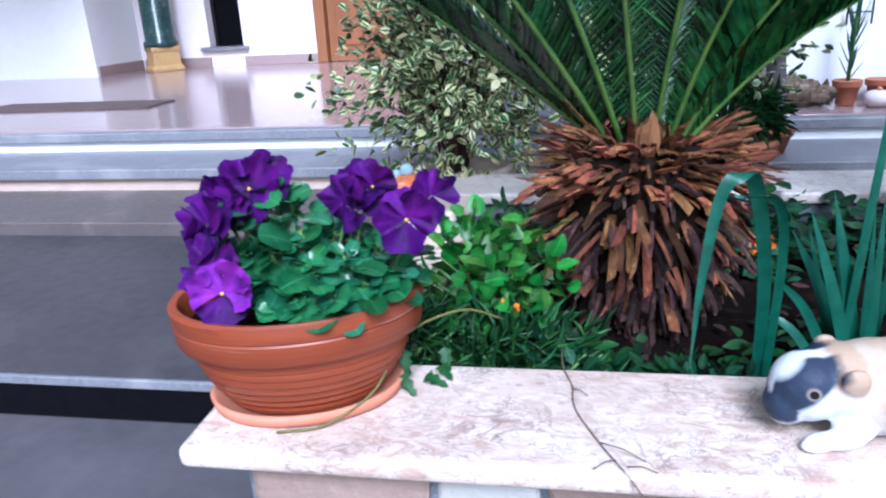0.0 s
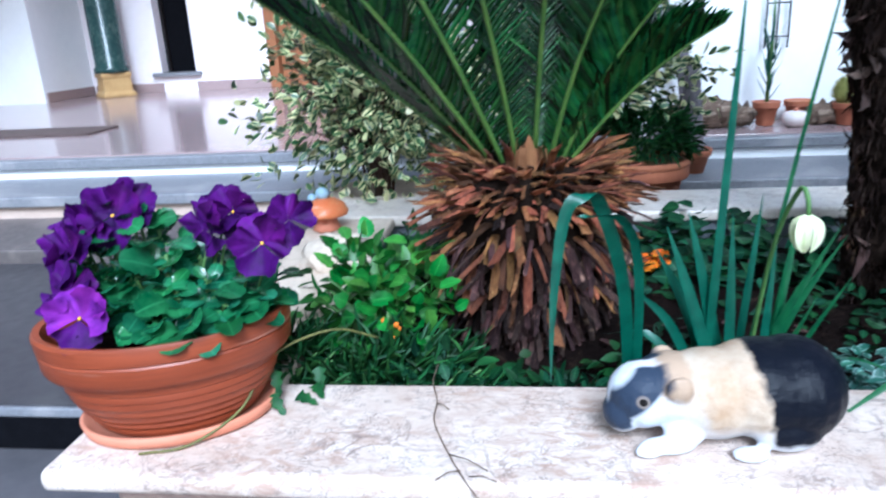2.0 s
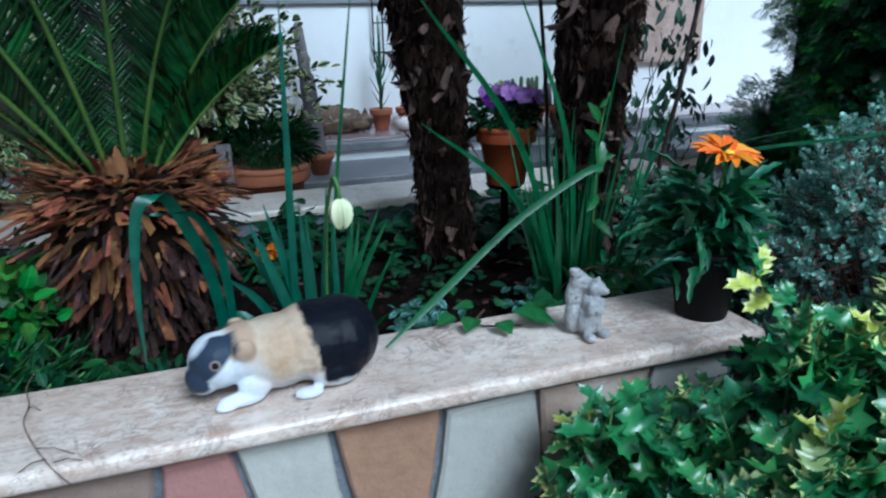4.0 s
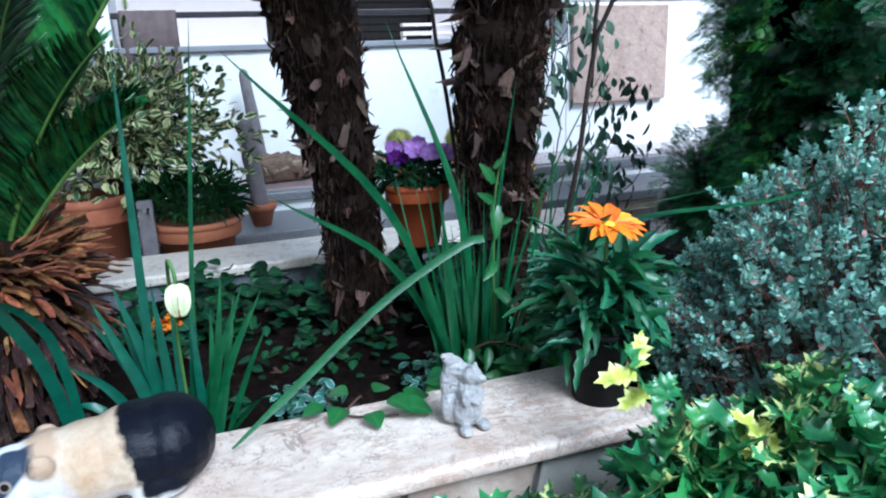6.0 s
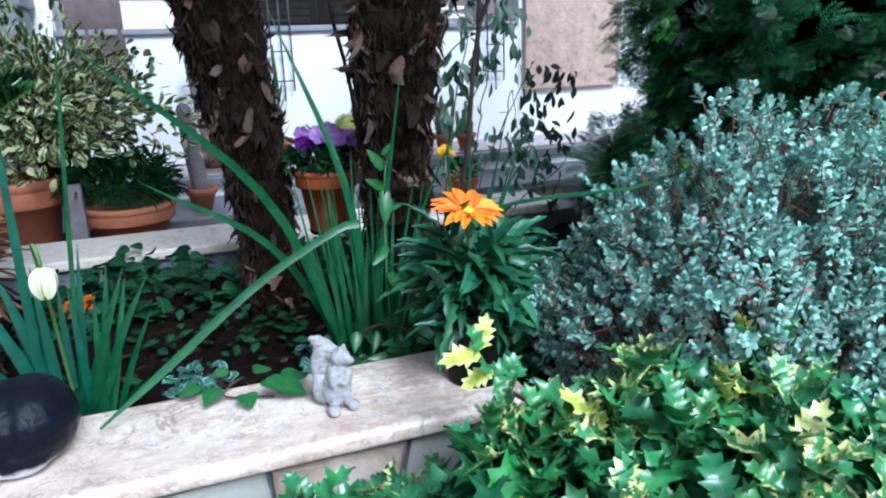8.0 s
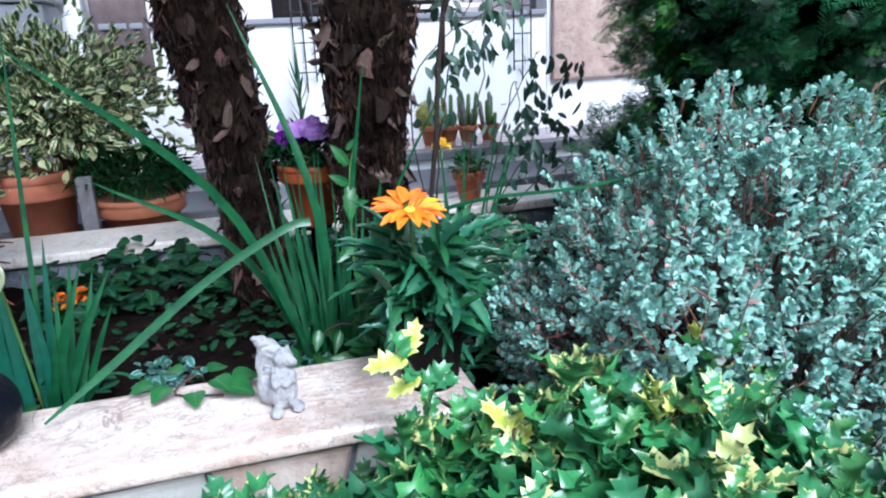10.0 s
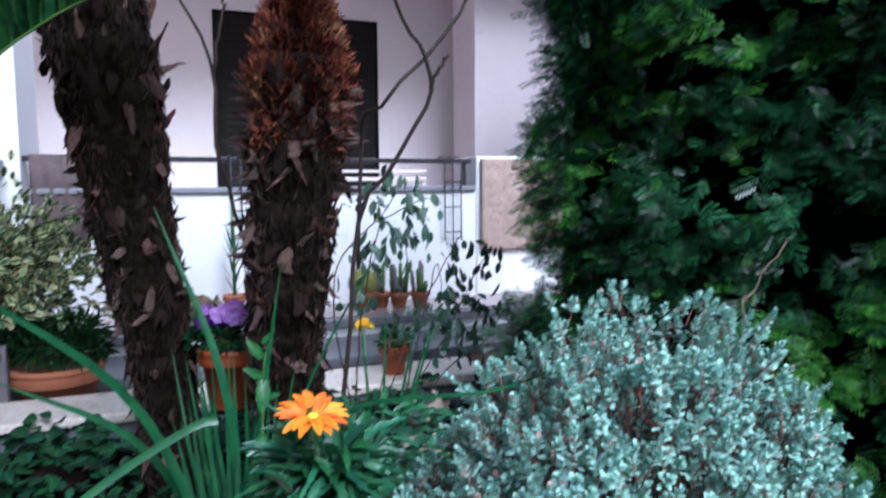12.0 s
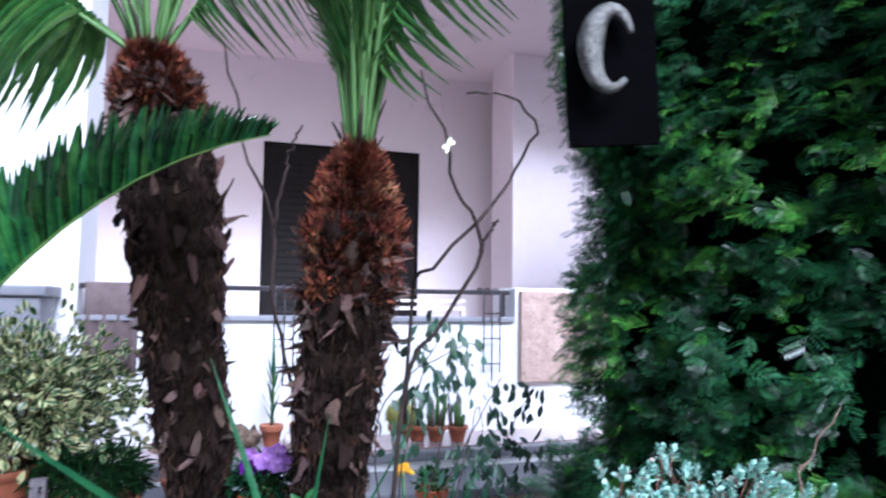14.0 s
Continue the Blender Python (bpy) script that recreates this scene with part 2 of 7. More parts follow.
STUB_OLD = pmat("weathered_leaf_base", (0.085, 0.040, 0.036), (0.018, 0.009, 0.008), 22, 0.6, 0.5, 60, rand=0.8, spec=0.3, stain=(0.30, 0.17, 0.12), stain_scale=14, stain_lo=0.57, stretch=(3, 0.5, 3))
BUD_SCALE = pmat("woolly_crown_scale", (0.30, 0.14, 0.06), (0.16, 0.068, 0.028), 18, 0.8, 0.4, 90, island=0.35, spec=0.15, stretch=(3, 3, 0.6))
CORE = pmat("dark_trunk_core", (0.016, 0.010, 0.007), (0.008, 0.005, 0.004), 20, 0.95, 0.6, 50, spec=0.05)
FIBRE = pmat("dark_palm_fibre", (0.044, 0.027, 0.021), (0.011, 0.0065, 0.0055), 25, 0.9, 0.5, 60, island=0.6, stain=(0.085, 0.045, 0.026), stain_scale=18, spec=0.12)
FIBRE_RED = pmat("red_palm_fibre", (0.21, 0.058, 0.026), (0.05, 0.014, 0.009), 25, 0.8, 0.5, 60, island=0.65, stain=(0.27, 0.13, 0.065), stain_scale=18, spec=0.2)
HUSK = pmat("pale_palm_husk", (0.37, 0.255, 0.22), (0.085, 0.046, 0.036), 30, 0.8, 0.4, 80, rand=0.6, spec=0.2, stain=(0.10, 0.05, 0.035), stain_scale=22)
SCRAP = pmat("palm_leaf_scar", (0.24, 0.145, 0.115), (0.04, 0.022, 0.018), 20, 0.8, 0.4, 60, rand=0.75, spec=0.2, stain=(0.36, 0.25, 0.19), stain_scale=12)
TWIG = pmat("brown_twig", (0.085, 0.045, 0.032), (0.04, 0.022, 0.017), 30, 0.75, 0.3, 80)
CANE = pmat("dark_cane", (0.040, 0.022, 0.017), (0.018, 0.011, 0.009), 30, 0.7, 0.3, 80)
GREEN_STEM = pmat("green_stem", (0.10, 0.20, 0.05), (0.06, 0.13, 0.035), 20, 0.5, 0.1, 80)
RUNNER = pmat("olive_runner", (0.16, 0.15, 0.04), (0.08, 0.085, 0.025), 30, 0.6, 0.2, 80)
RED_STEM = pmat("red_stem", (0.28, 0.09, 0.07), (0.17, 0.06, 0.05), 30, 0.6, 0.2, 80)
GREY_STAKE = pmat("grey_cactus", (0.24, 0.215, 0.225), (0.16, 0.145, 0.155), 25, 0.85, 0.4, 70)
DRIFT = pmat("driftwood", (0.27, 0.185, 0.135), (0.10, 0.065, 0.045), 16, 0.85, 0.9, 30, stain=(0.44, 0.34, 0.26), stain_scale=9, stretch=(0.7, 3, 3))
BLACK_PLASTIC = pmat("black_plastic", (0.005, 0.005, 0.005), (0.003, 0.003, 0.003), 20, 0.6, 0.05, 80, spec=0.12)
WHITE_GLAZE = pmat("white_glazed_pot", (0.75, 0.68, 0.66), (0.7, 0.6, 0.58), 9, 0.3, 0.03, 60)
GREY_RESIN = pmat("grey_stone_resin", (0.62, 0.60, 0.61), (0.40, 0.385, 0.39), 60, 0.7, 0.7, 150, stain=(0.15, 0.145, 0.145), stain_scale=70, stain_lo=0.56)

CYCAS_LEAF = leaf_mat("sago_leaf", (0.005, 0.034, 0.011), (0.030, 0.120, 0.024), rough=0.27, island=0.75, trans=0.03, spec=0.55)
CYCAS_RIB = pmat("sago_rib", (0.11, 0.18, 0.035), (0.04, 0.10, 0.02), 20, 0.4, 0.05, 60)
PALM_LEAF = leaf_mat("palm_leaf", (0.06, 0.19, 0.045), (0.16, 0.37, 0.09), rough=0.4, island=0.35, trans=0.25)
PANSY_LEAF = leaf_mat("pansy_leaf", (0.009, 0.066, 0.026), (0.040, 0.165, 0.062), rough=0.2, vein=(0.045, 0.18, 0.075), trans=0.12, island=0.4)
BRIGHT_LEAF = leaf_mat("bright_leaf", (0.016, 0.090, 0.010), (0.062, 0.22, 0.028), rough=0.4, vein=(0.08, 0.25, 0.04), trans=0.25)
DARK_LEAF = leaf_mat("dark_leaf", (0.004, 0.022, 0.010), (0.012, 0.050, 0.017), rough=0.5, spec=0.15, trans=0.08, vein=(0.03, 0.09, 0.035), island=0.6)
BED_LEAF = leaf_mat("bed_leaf", (0.008, 0.042, 0.012), (0.026, 0.092, 0.020), rough=0.5, trans=0.12, island=0.6, spec=0.25)
PALE_BED_LEAF = leaf_mat("frosted_bed_leaf", (0.02, 0.085, 0.06), (0.04, 0.13, 0.09), margin=(0.22, 0.34, 0.3), edge=0.7, rough=0.5, trans=0.1)
IVY_LEAF = leaf_mat("ivy_leaf", (0.014, 0.070, 0.016), (0.036, 0.130, 0.030), rough=0.3, trans=0.12, vein=(0.05, 0.15, 0.045))
BLADE = leaf_mat("strap_leaf", (0.007, 0.055, 0.020), (0.022, 0.110, 0.032), rough=0.35, trans=0.15, island=0.25)
BLADE_BLUE = leaf_mat("blue_strap_leaf", (0.006, 0.055, 0.032), (0.016, 0.098, 0.056), rough=0.4, trans=0.12, island=0.25)
HOLLY_DEEP = leaf_mat("deep_holly_leaf", (0.022, 0.120, 0.038), (0.062, 0.215, 0.066), margin=(0.40, 0.46, 0.16), edge=1.5, vary=0.8, blotch=2.4, rough=0.27, trans=0.05, vein=(0.05, 0.16, 0.05), spec=0.7, island=0.45)
HOLLY_LEAF = leaf_mat("variegated_holly_leaf", (0.028, 0.14, 0.042), (0.070, 0.235, 0.066), margin=(0.58, 0.60, 0.22), edge=0.92, vary=1.0, blotch=3.2, rough=0.30, full=0.02, trans=0.08, vein=(0.07, 0.2, 0.07), spec=0.65)
YELLOW_HOLLY = leaf_mat("yellow_holly_leaf", (0.42, 0.50, 0.06), (0.62, 0.62, 0.10), margin=(0.70, 0.70, 0.24), edge=0.5, rough=0.3, trans=0.15, island=0.2)
EUONYMUS = leaf_mat("variegated_shrub_leaf", (0.03, 0.075, 0.025), (0.06, 0.12, 0.04), margin=(0.56, 0.55, 0.27), edge=0.52, vary=0.5, rough=0.35, full=0.16, trans=0.12)
GREY_LEAF = leaf_mat("glaucous_leaf", (0.225, 0.425, 0.355), (0.41, 0.61, 0.525), margin=(0.44, 0.22, 0.20), edge=3.0, full=0.06, rough=0.6, trans=0.15, island=0.4, spec=0.25)
HEDGE_LEAF = leaf_mat("hedge_leaf", (0.0032, 0.022, 0.0078), (0.0150, 0.066, 0.0190), rough=0.34, trans=0.04, island=0.7, spec=0.5)
HEDGE_RUSSET = leaf_mat("russet_hedge_leaf", (0.030, 0.024, 0.011), (0.075, 0.062, 0.032), rough=0.5, trans=0.05, island=0.5, spec=0.2)
HEDGE_YOUNG = leaf_mat("young_hedge_leaf", (0.020, 0.100, 0.012), (0.085, 0.250, 0.030), rough=0.4, trans=0.1, island=0.5, spec=0.35)
# Brighter hedge leaf: sky highlights on outer combs put into the colour.
HEDGE_LIT = leaf_mat("hedge_leaf_lit", (0.012, 0.064, 0.024), (0.036, 0.135, 0.050), rough=0.45, trans=0.05, island=0.6, spec=0.3)
GAZANIA_LEAF = leaf_mat("silver_backed_leaf", (0.009, 0.062, 0.026), (0.036, 0.145, 0.06), margin=(0.25, 0.38, 0.31), edge=0.98, rough=0.4, trans=0.1)
ROSE_LEAF = leaf_mat("rose_leaf", (0.012, 0.055, 0.035), (0.05, 0.085, 0.05), rough=0.5, trans=0.12, island=0.5)
PETAL = leaf_mat("purple_petal", (0.013, 0.0010, 0.032), (0.080, 0.005, 0.14), rough=0.6, trans=0.05, island=0.45, spec=0.12)
PETAL_LIGHT = leaf_mat("magenta_petal", (0.085, 0.006, 0.16), (0.24, 0.025, 0.34), rough=0.7, trans=0.1, island=0.35, spec=0.2)
PETAL_LILAC = leaf_mat("lilac_petal", (0.27, 0.09, 0.40), (0.48, 0.26, 0.60), rough=0.5, trans=0.15, island=0.35)
PETAL_ORANGE = leaf_mat("orange_petal", (0.85, 0.22, 0.01), (0.95, 0.36, 0.02), rough=0.45, trans=0.2, island=0.12, vein=(0.75, 0.16, 0.01))
PETAL_YELLOW = leaf_mat("yellow_petal", (0.85, 0.55, 0.02), (0.9, 0.66, 0.05), rough=0.5, trans=0.15, island=0.15)
PETAL_WHITE = leaf_mat("white_tulip_petal", (0.80, 0.84, 0.50), (0.86, 0.88, 0.68), rough=0.45, trans=0.2, island=0.08, vein=(0.6, 0.75, 0.3))
EYE_YELLOW = pmat("yellow_eye", (0.85, 0.5, 0.05), (0.8, 0.4, 0.02), 200, 0.6, 0.0)
YELLOW_CACTUS = pmat("yellow_cactus", (0.38, 0.36, 0.10), (0.26, 0.27, 0.07), 40, 0.8, 0.5, 90)


def dew_mat():
    """Clear water."""
    m = bpy.data.materials.new("water_drop")
    m.use_nodes = True
    p = m.node_tree.nodes["Principled BSDF"]
    p.inputs["Transmission Weight"].default_value, p.inputs["Roughness"].default_value, p.inputs["IOR"].default_value = 1.0, 0.02, 1.33
    return m


DEW = dew_mat()


def figurine_mat():
    """Painted resin: a white head with a blue-grey blaze, a tan back and a black rump, the borders ragged."""
    m = pmat("painted_figurine", (0.68, 0.70, 0.74), (0.56, 0.58, 0.64), 14, 0.34, 0.22, 70)
    nt = m.node_tree
    p = nt.nodes["Principled BSDF"]
    old = p.inputs["Base Color"].links[0].from_socket
    tc = nt.nodes.new("ShaderNodeTexCoord")
    s = nt.nodes.new("ShaderNodeSeparateXYZ")
    nt.links.new(tc.outputs["Object"], s.inputs[0])
    wob = _math(nt, "MULTIPLY", _math(nt, "SUBTRACT", _noise(nt, tc.outputs["Object"], 45, 4), 0.5), 0.02)
    x = _math(nt, "ADD", s.outputs[0], wob)
    z = _math(nt, "ADD", s.outputs[2], wob)
    tan_col = _mix(nt, (0.40, 0.27, 0.17), (0.56, 0.46, 0.36), _ramp(nt, _noise(nt, tc.outputs["Object"], 16, 4), 0.35, 0.65))
    tan = _math(nt, "MULTIPLY", _ramp(nt, _math(nt, "ADD", x, _math(nt, "MULTIPLY", z, 0.45)), -0.050, -0.004), _ramp(nt, z, 0.012, 0.044))
    col = _mix(nt, old, tan_col, tan)
    v = _math(nt, "MULTIPLY", _math(nt, "SUBTRACT", _math(nt, "SUBTRACT", z, x), 0.186), 0.7)
    off = _math(nt, "ABSOLUTE", _math(nt, "ADD", s.outputs[1], 0.010))
    band = _math(nt, "MULTIPLY", _ramp(nt, v, -0.016, -0.010), _math(nt, "SUBTRACT", 1.0, _ramp(nt, v, 0.018, 0.023)))
    band = _math(nt, "MULTIPLY", band, _math(nt, "MULTIPLY", _ramp(nt, off, 0.006, 0.010), _math(nt, "SUBTRACT", 1.0, _ramp(nt, x, -0.082, -0.070))))
    muzzle = _math(nt, "MULTIPLY", _math(nt, "SUBTRACT", 1.0, _ramp(nt, x, -0.122, -0.114)), _math(nt, "SUBTRACT", 1.0, _ramp(nt, z, 0.058, 0.066)))
    mask = _math(nt, "MULTIPLY", _math(nt, "MAXIMUM", band, muzzle), _ramp(nt, z, 0.024, 0.032))
    ear = _math(nt, "MULTIPLY", _ramp(nt, x, -0.090, -0.080), _ramp(nt, z, 0.070, 0.082))
    col = _mix(nt, col, (0.42, 0.30, 0.21), _math(nt, "MULTIPLY", ear, _math(nt, "SUBTRACT", 1.0, _ramp(nt, x, -0.055, -0.045))))
    col = _mix(nt, col, (0.030, 0.040, 0.066), mask)
    dx = _math(nt, "ADD", s.outputs[0], 0.106)
    dz = _math(nt, "ADD", s.outputs[2], -0.074)
    rr = _math(nt, "SQRT", _math(nt, "ADD", _math(nt, "MULTIPLY", dx, dx), _math(nt, "MULTIPLY", dz, dz)))
    col = _mix(nt, (0.22, 0.18, 0.16), col, _ramp(nt, rr, 0.006, 0.009))
    col = _mix(nt, (0.008, 0.006, 0.006), col, _ramp(nt, rr, 0.0042, 0.0052))
    rump = _ramp(nt, _math(nt, "ADD", x, _math(nt, "MULTIPLY", z, 0.18)), 0.040, 0.048)
    rump = _math(nt, "MULTIPLY", rump, _ramp(nt, z, 0.016, 0.024))
    col = _mix(nt, col, (0.005, 0.006, 0.011), rump)
    p.inputs["Specular IOR Level"].default_value = 0.12
    nt.links.new(col, p.inputs["Base Color"])
    return m


FIGURINE = figurine_mat()
# Near-black colour that stands for the shade between the hedge's branches.
HEDGE_SHADE = pmat("hedge_shade", (0.0025, 0.005, 0.003), (0.0012, 0.0025, 0.0016), 12, 0.95, 0.5, 40, spec=0.0)
STRAP_BLACK = pmat("black_leather", (0.003, 0.003, 0.004), (0.002, 0.002, 0.002), 40, 0.9, 0.1, 120, spec=0.0)
STEEL = pmat("brushed_steel", (0.25, 0.245, 0.225), (0.05, 0.05, 0.045), 90, 0.4, 0.2, 400, metal=0.6)

# ---------------------------------------------------------------- mesh tools


class Mesh:
    """Vertices, faces, leaf coordinates and slots, gathered piece by piece."""

    def __init__(self):
        self.v, self.f, self.uv, self.slot, self.n = [], [], [], [], 0

    def add(self, verts, faces, uv=None, slot=0):
        verts = np.asarray(verts, float).reshape(-1, 3)
        self.v.append(verts)
        self.uv.append(np.zeros((len(verts), 2)) if uv is None else np.asarray(uv, float))
        for f in faces:
            self.f.append([i + self.n for i in f])
            self.slot.append(slot)
        self.n += len(verts)
        return self

    def scatter(self, template, pos, along, up, size, width=None, slot=0):
        """One copy of a template (vertices, faces, uv) at each place: y runs along, z up."""
        tv, tf, tu = template
        pos, along, up = (np.asarray(a, float).reshape(-1, 3) for a in (pos, along, up))
        n = len(pos)
        if n == 0:
            return self
        y = along / (np.linalg.norm(along, axis=1, keepdims=True) + 1e-9)
        x = np.cross(y, up)
        x /= np.linalg.norm(x, axis=1, keepdims=True) + 1e-9
        z = np.cross(x, y)
        size = np.broadcast_to(np.asarray(size, float), (n,))
        width = size if width is None else np.broadcast_to(np.asarray(width, float), (n,))
        V = pos[:, None] + (x * width[:, None])[:, None] * tv[None, :, 0:1] + (y * size[:, None])[:, None] * tv[None, :, 1:2] + (z * size[:, None])[:, None] * tv[None, :, 2:3]
        self.v.append(V.reshape(-1, 3))
        self.uv.append(np.tile(tu, (n, 1)))
        k = len(tv)
        for i in range(n):
            o = self.n + i * k
            for f in tf:
                self.f.append([a + o for a in f])
        self.slot.extend([slot] * (n * len(tf)))
        self.n += n * k
        return self

    def tube(self, pts, radii, sides=8, slot=0, cap=True):
        pts = np.asarray(pts, float)
        radii = np.broadcast_to(np.asarray(radii, float), (len(pts),))
        tan = np.gradient(pts, axis=0)
        tan /= np.linalg.norm(tan, axis=1, keepdims=True) + 1e-9
        ref = np.array([0.0, 0, 1]) if abs(tan[0][2]) < 0.9 else np.array([1.0, 0, 0])
        a = np.linspace(0, 2 * np.pi, sides, endpoint=False)
        rows = []
        for p, t, r in zip(pts, tan, radii):
            u = np.cross(t, ref)
            u /= np.linalg.norm(u) + 1e-9
            w = np.cross(t, u)
            rows.append(p + r * (np.cos(a)[:, None] * u + np.sin(a)[:, None] * w))
        V = np.concatenate(rows)
        m = len(pts)
        F = [[i * sides + j, i * sides + (j + 1) % sides, (i + 1) * sides + (j + 1) % sides, (i + 1) * sides + j] for i in range(m - 1) for j in range(sides)]
        if cap:
            F += [list(range(sides))[::-1], [(m - 1) * sides + j for j in range(sides)]]
        return self.add(V, F, slot=slot)

    def lathe(self, profile, sides=40, sx=1.0, sy=1.0, centre=(0, 0, 0), slot=0, wobble=0.0):
        """A profile of (radius, height) turned round the upright axis; oval by sx, sy."""
        a = np.linspace(0, 2 * np.pi, sides, endpoint=False)
        rows = []
        for r, h in profile:
            k = r * (1 + wobble * np.array([noise.noise(Vector((math.cos(q) * 2, math.sin(q) * 2, h * 20))) for q in a])) if wobble else r
            rows.append(np.stack([centre[0] + k * sx * np.cos(a), centre[1] + k * sy * np.sin(a), np.full(sides, centre[2] + h)], 1))
        m = len(profile)
        F = [[i * sides + j, i * sides + (j + 1) % sides, (i + 1) * sides + (j + 1) % sides, (i + 1) * sides + j] for i in range(m - 1) for j in range(sides)]
        F += [list(range(sides))[::-1], [(m - 1) * sides + j for j in range(sides)]]
        return self.add(np.concatenate(rows), F, slot=slot)

    def box(self, x0, x1, y0, y1, z0, z1, slot=0):
        V = [(x, y, z) for z in (z0, z1) for y in (y0, y1) for x in (x0, x1)]
        return self.add(V, [(0, 2, 3, 1), (4, 5, 7, 6), (0, 1, 5, 4), (2, 6, 7, 3), (0, 4, 6, 2), (1, 3, 7, 5)], slot=slot)

    def ball(self, centre, radii, seg=14, rings=10, slot=0, rough=0.0, freq=3.0):
        V, F = [], []
        for i in range(rings + 1):
            th = math.pi * i / rings
            for j in range(seg):
                ph = 2 * math.pi * j / seg
                d = Vector((math.sin(th) * math.cos(ph), math.sin(th) * math.sin(ph), math.cos(th)))
                k = 1 + (rough * noise.noise(d * freq + Vector(centre) * 5) if rough else 0)
                V.append((centre[0] + radii[0] * d.x * k, centre[1] + radii[1] * d.y * k, centre[2] + radii[2] * d.z * k))
        for i in range(rings):
            for j in range(seg):
                F.append((i * seg + j, (i + 1) * seg + j, (i + 1) * seg + (j + 1) % seg, i * seg + (j + 1) % seg))
        return self.add(V, F, slot=slot)

    def build(self, name, smooth=False):
        me = bpy.data.meshes.new(name)
        V = np.concatenate(self.v)
        me.from_pydata(V.tolist(), [], self.f)
        uvs = np.concatenate(self.uv)
        lay = me.uv_layers.new(name="leaf")
        idx = np.empty(len(me.loops), dtype=np.int32)
        me.loops.foreach_get("vertex_index", idx)
        lay.data.foreach_set("uv", uvs[idx].astype(np.float32).ravel())
        me.polygons.foreach_set("material_index", np.asarray(self.slot, dtype=np.int32))
        me.polygons.foreach_set("use_smooth", np.full(len(me.polygons), smooth))
        me.validate()
        me.update()
        return me


def thing(name, at, label, category, group="", kind="", turn=0.0):
    """A top-level thing: an Empty at its base."""
    ob = new(name)
    ob.empty_display_size = 0.02
    ob.matrix_world = pose(*at, 0, 0, turn)
    return tagged(ob, label, category, group, kind)


def part(name, mesh, material, parent=None, label="", smooth=True, bevel=0.0, segs=2, kind=""):
    """Links a gathered mesh (or mesh data) as one object under its thing."""
    me = mesh.build(name, smooth) if isinstance(mesh, Mesh) else mesh
    ob = new(name, me)
    if not me.materials:
        for mt in material if isinstance(material, (list, tuple)) else [material]:
            me.materials.append(mt)
    if parent:
        ob.parent = parent
    if bevel:
        b = ob.modifiers.new("bevel", "BEVEL")
        b.width, b.segments, b.limit_method = bevel, segs, "ANGLE"
        me.polygons.foreach_set("use_smooth", np.full(len(me.polygons), False))
    return tagged(ob, label, kind=kind)


def single(name, mesh, material, label, category, group="", kind="", smooth=True, bevel=0.0, segs=2, at=None):
    """A top-level thing that is one mesh."""
    ob = part(name, mesh, material, None, "", smooth, bevel, segs)
    if at:
        ob.location = at
    return tagged(ob, label, category, group, kind)


def leaf_shape(widths, fold=0.15, droop=0.15, cut=None):
    """A leaf one long and one wide (half-widths by station): a fold along its rib and a droop to its tip."""
    n = len(widths)
    V, U, F = [], [], []
    for i, w in enumerate(widths):
        t = i / (n - 1)
        if cut:
            t += cut[i]
        z = -droop * t * t
        for s in (-1, 0, 1):
            V.append((s * w * 0.5, t, z + fold * abs(s) * w * 0.5))
            U.append((s * (1.0 if w > 0.12 else 0.3), t))
    for i in range(n - 1):
        for s in (0, 1):
            a = i * 3 + s
            F.append((a, a + 1, a + 4, a + 3))
    return np.array(V), F, np.array(U)


OVAL = leaf_shape([0.12, 0.75, 1.0, 0.8, 0.08])
ROUND = leaf_shape([0.25, 0.9, 1.05, 0.95, 0.55, 0.1], 0.25, 0.25)
SCALLOP = leaf_shape([0.15, 0.8, 0.72, 1.0, 0.85, 0.9, 0.6, 0.45, 0.1], 0.2, 0.2)


def spiny_leaf():
    """A holly leaf: four sharp teeth a side, waved up and down, and a last spine."""
    V, U, F = [], [], []
    rows = [(0.0, 0.10, 0.0), (0.10, 0.42, 0.0), (0.20, 0.98, 0.11), (0.26, 0.60, 0.0), (0.40, 1.10, -0.09), (0.46, 0.64, 0.0), (0.61, 1.04, 0.11), (0.66, 0.52, 0.0), (0.80, 0.72, -0.05), (0.84, 0.30, 0.0), (1.0, 0.02, 0.05)]
    for k, (t, w, wave) in enumerate(rows):
        for s in (-1, 0, 1):
            tooth = 0.05 if s and k in (2, 4, 6, 8) else 0.0
            V.append((s * w * 0.5, t + tooth, -0.28 * t * t + 0.26 * abs(s) * w * 0.5 + s * s * wave))
            U.append((s * (1.0 if w > 0.15 else 0.4), t))
    for i in range(len(rows) - 1):
        for s in (0, 1):
            a = i * 3 + s
            F.append((a, a + 1, a + 4, a + 3))
    return np.array(V), F, np.array(U)


SPINY = spiny_leaf()
NEEDLE = leaf_shape([0.8, 1.0, 0.15], 0.3, 0.05)
STRAP = leaf_shape([0.9, 1.0, 1.0, 0.9, 0.6, 0.05], 0.35, 0.1)
SPOON = (np.array([(-0.12, 0, 0), (0.12, 0, 0), (-0.5, 0.62, 0.08), (0.5, 0.62, 0.08), (-0.2, 1.0, -0.02), (0.2, 1.0, -0.02)]), [(0, 1, 3, 2), (2, 3, 5, 4)], np.array([(-0.5, 0), (0.5, 0), (-0.8, 0.6), (0.8, 0.6), (-0.5, 1), (0.5, 1)]))
LOBED = leaf_shape([0.15, 1.0, 0.55, 0.85, 0.35, 0.5, 0.05], 0.2, 0.3)
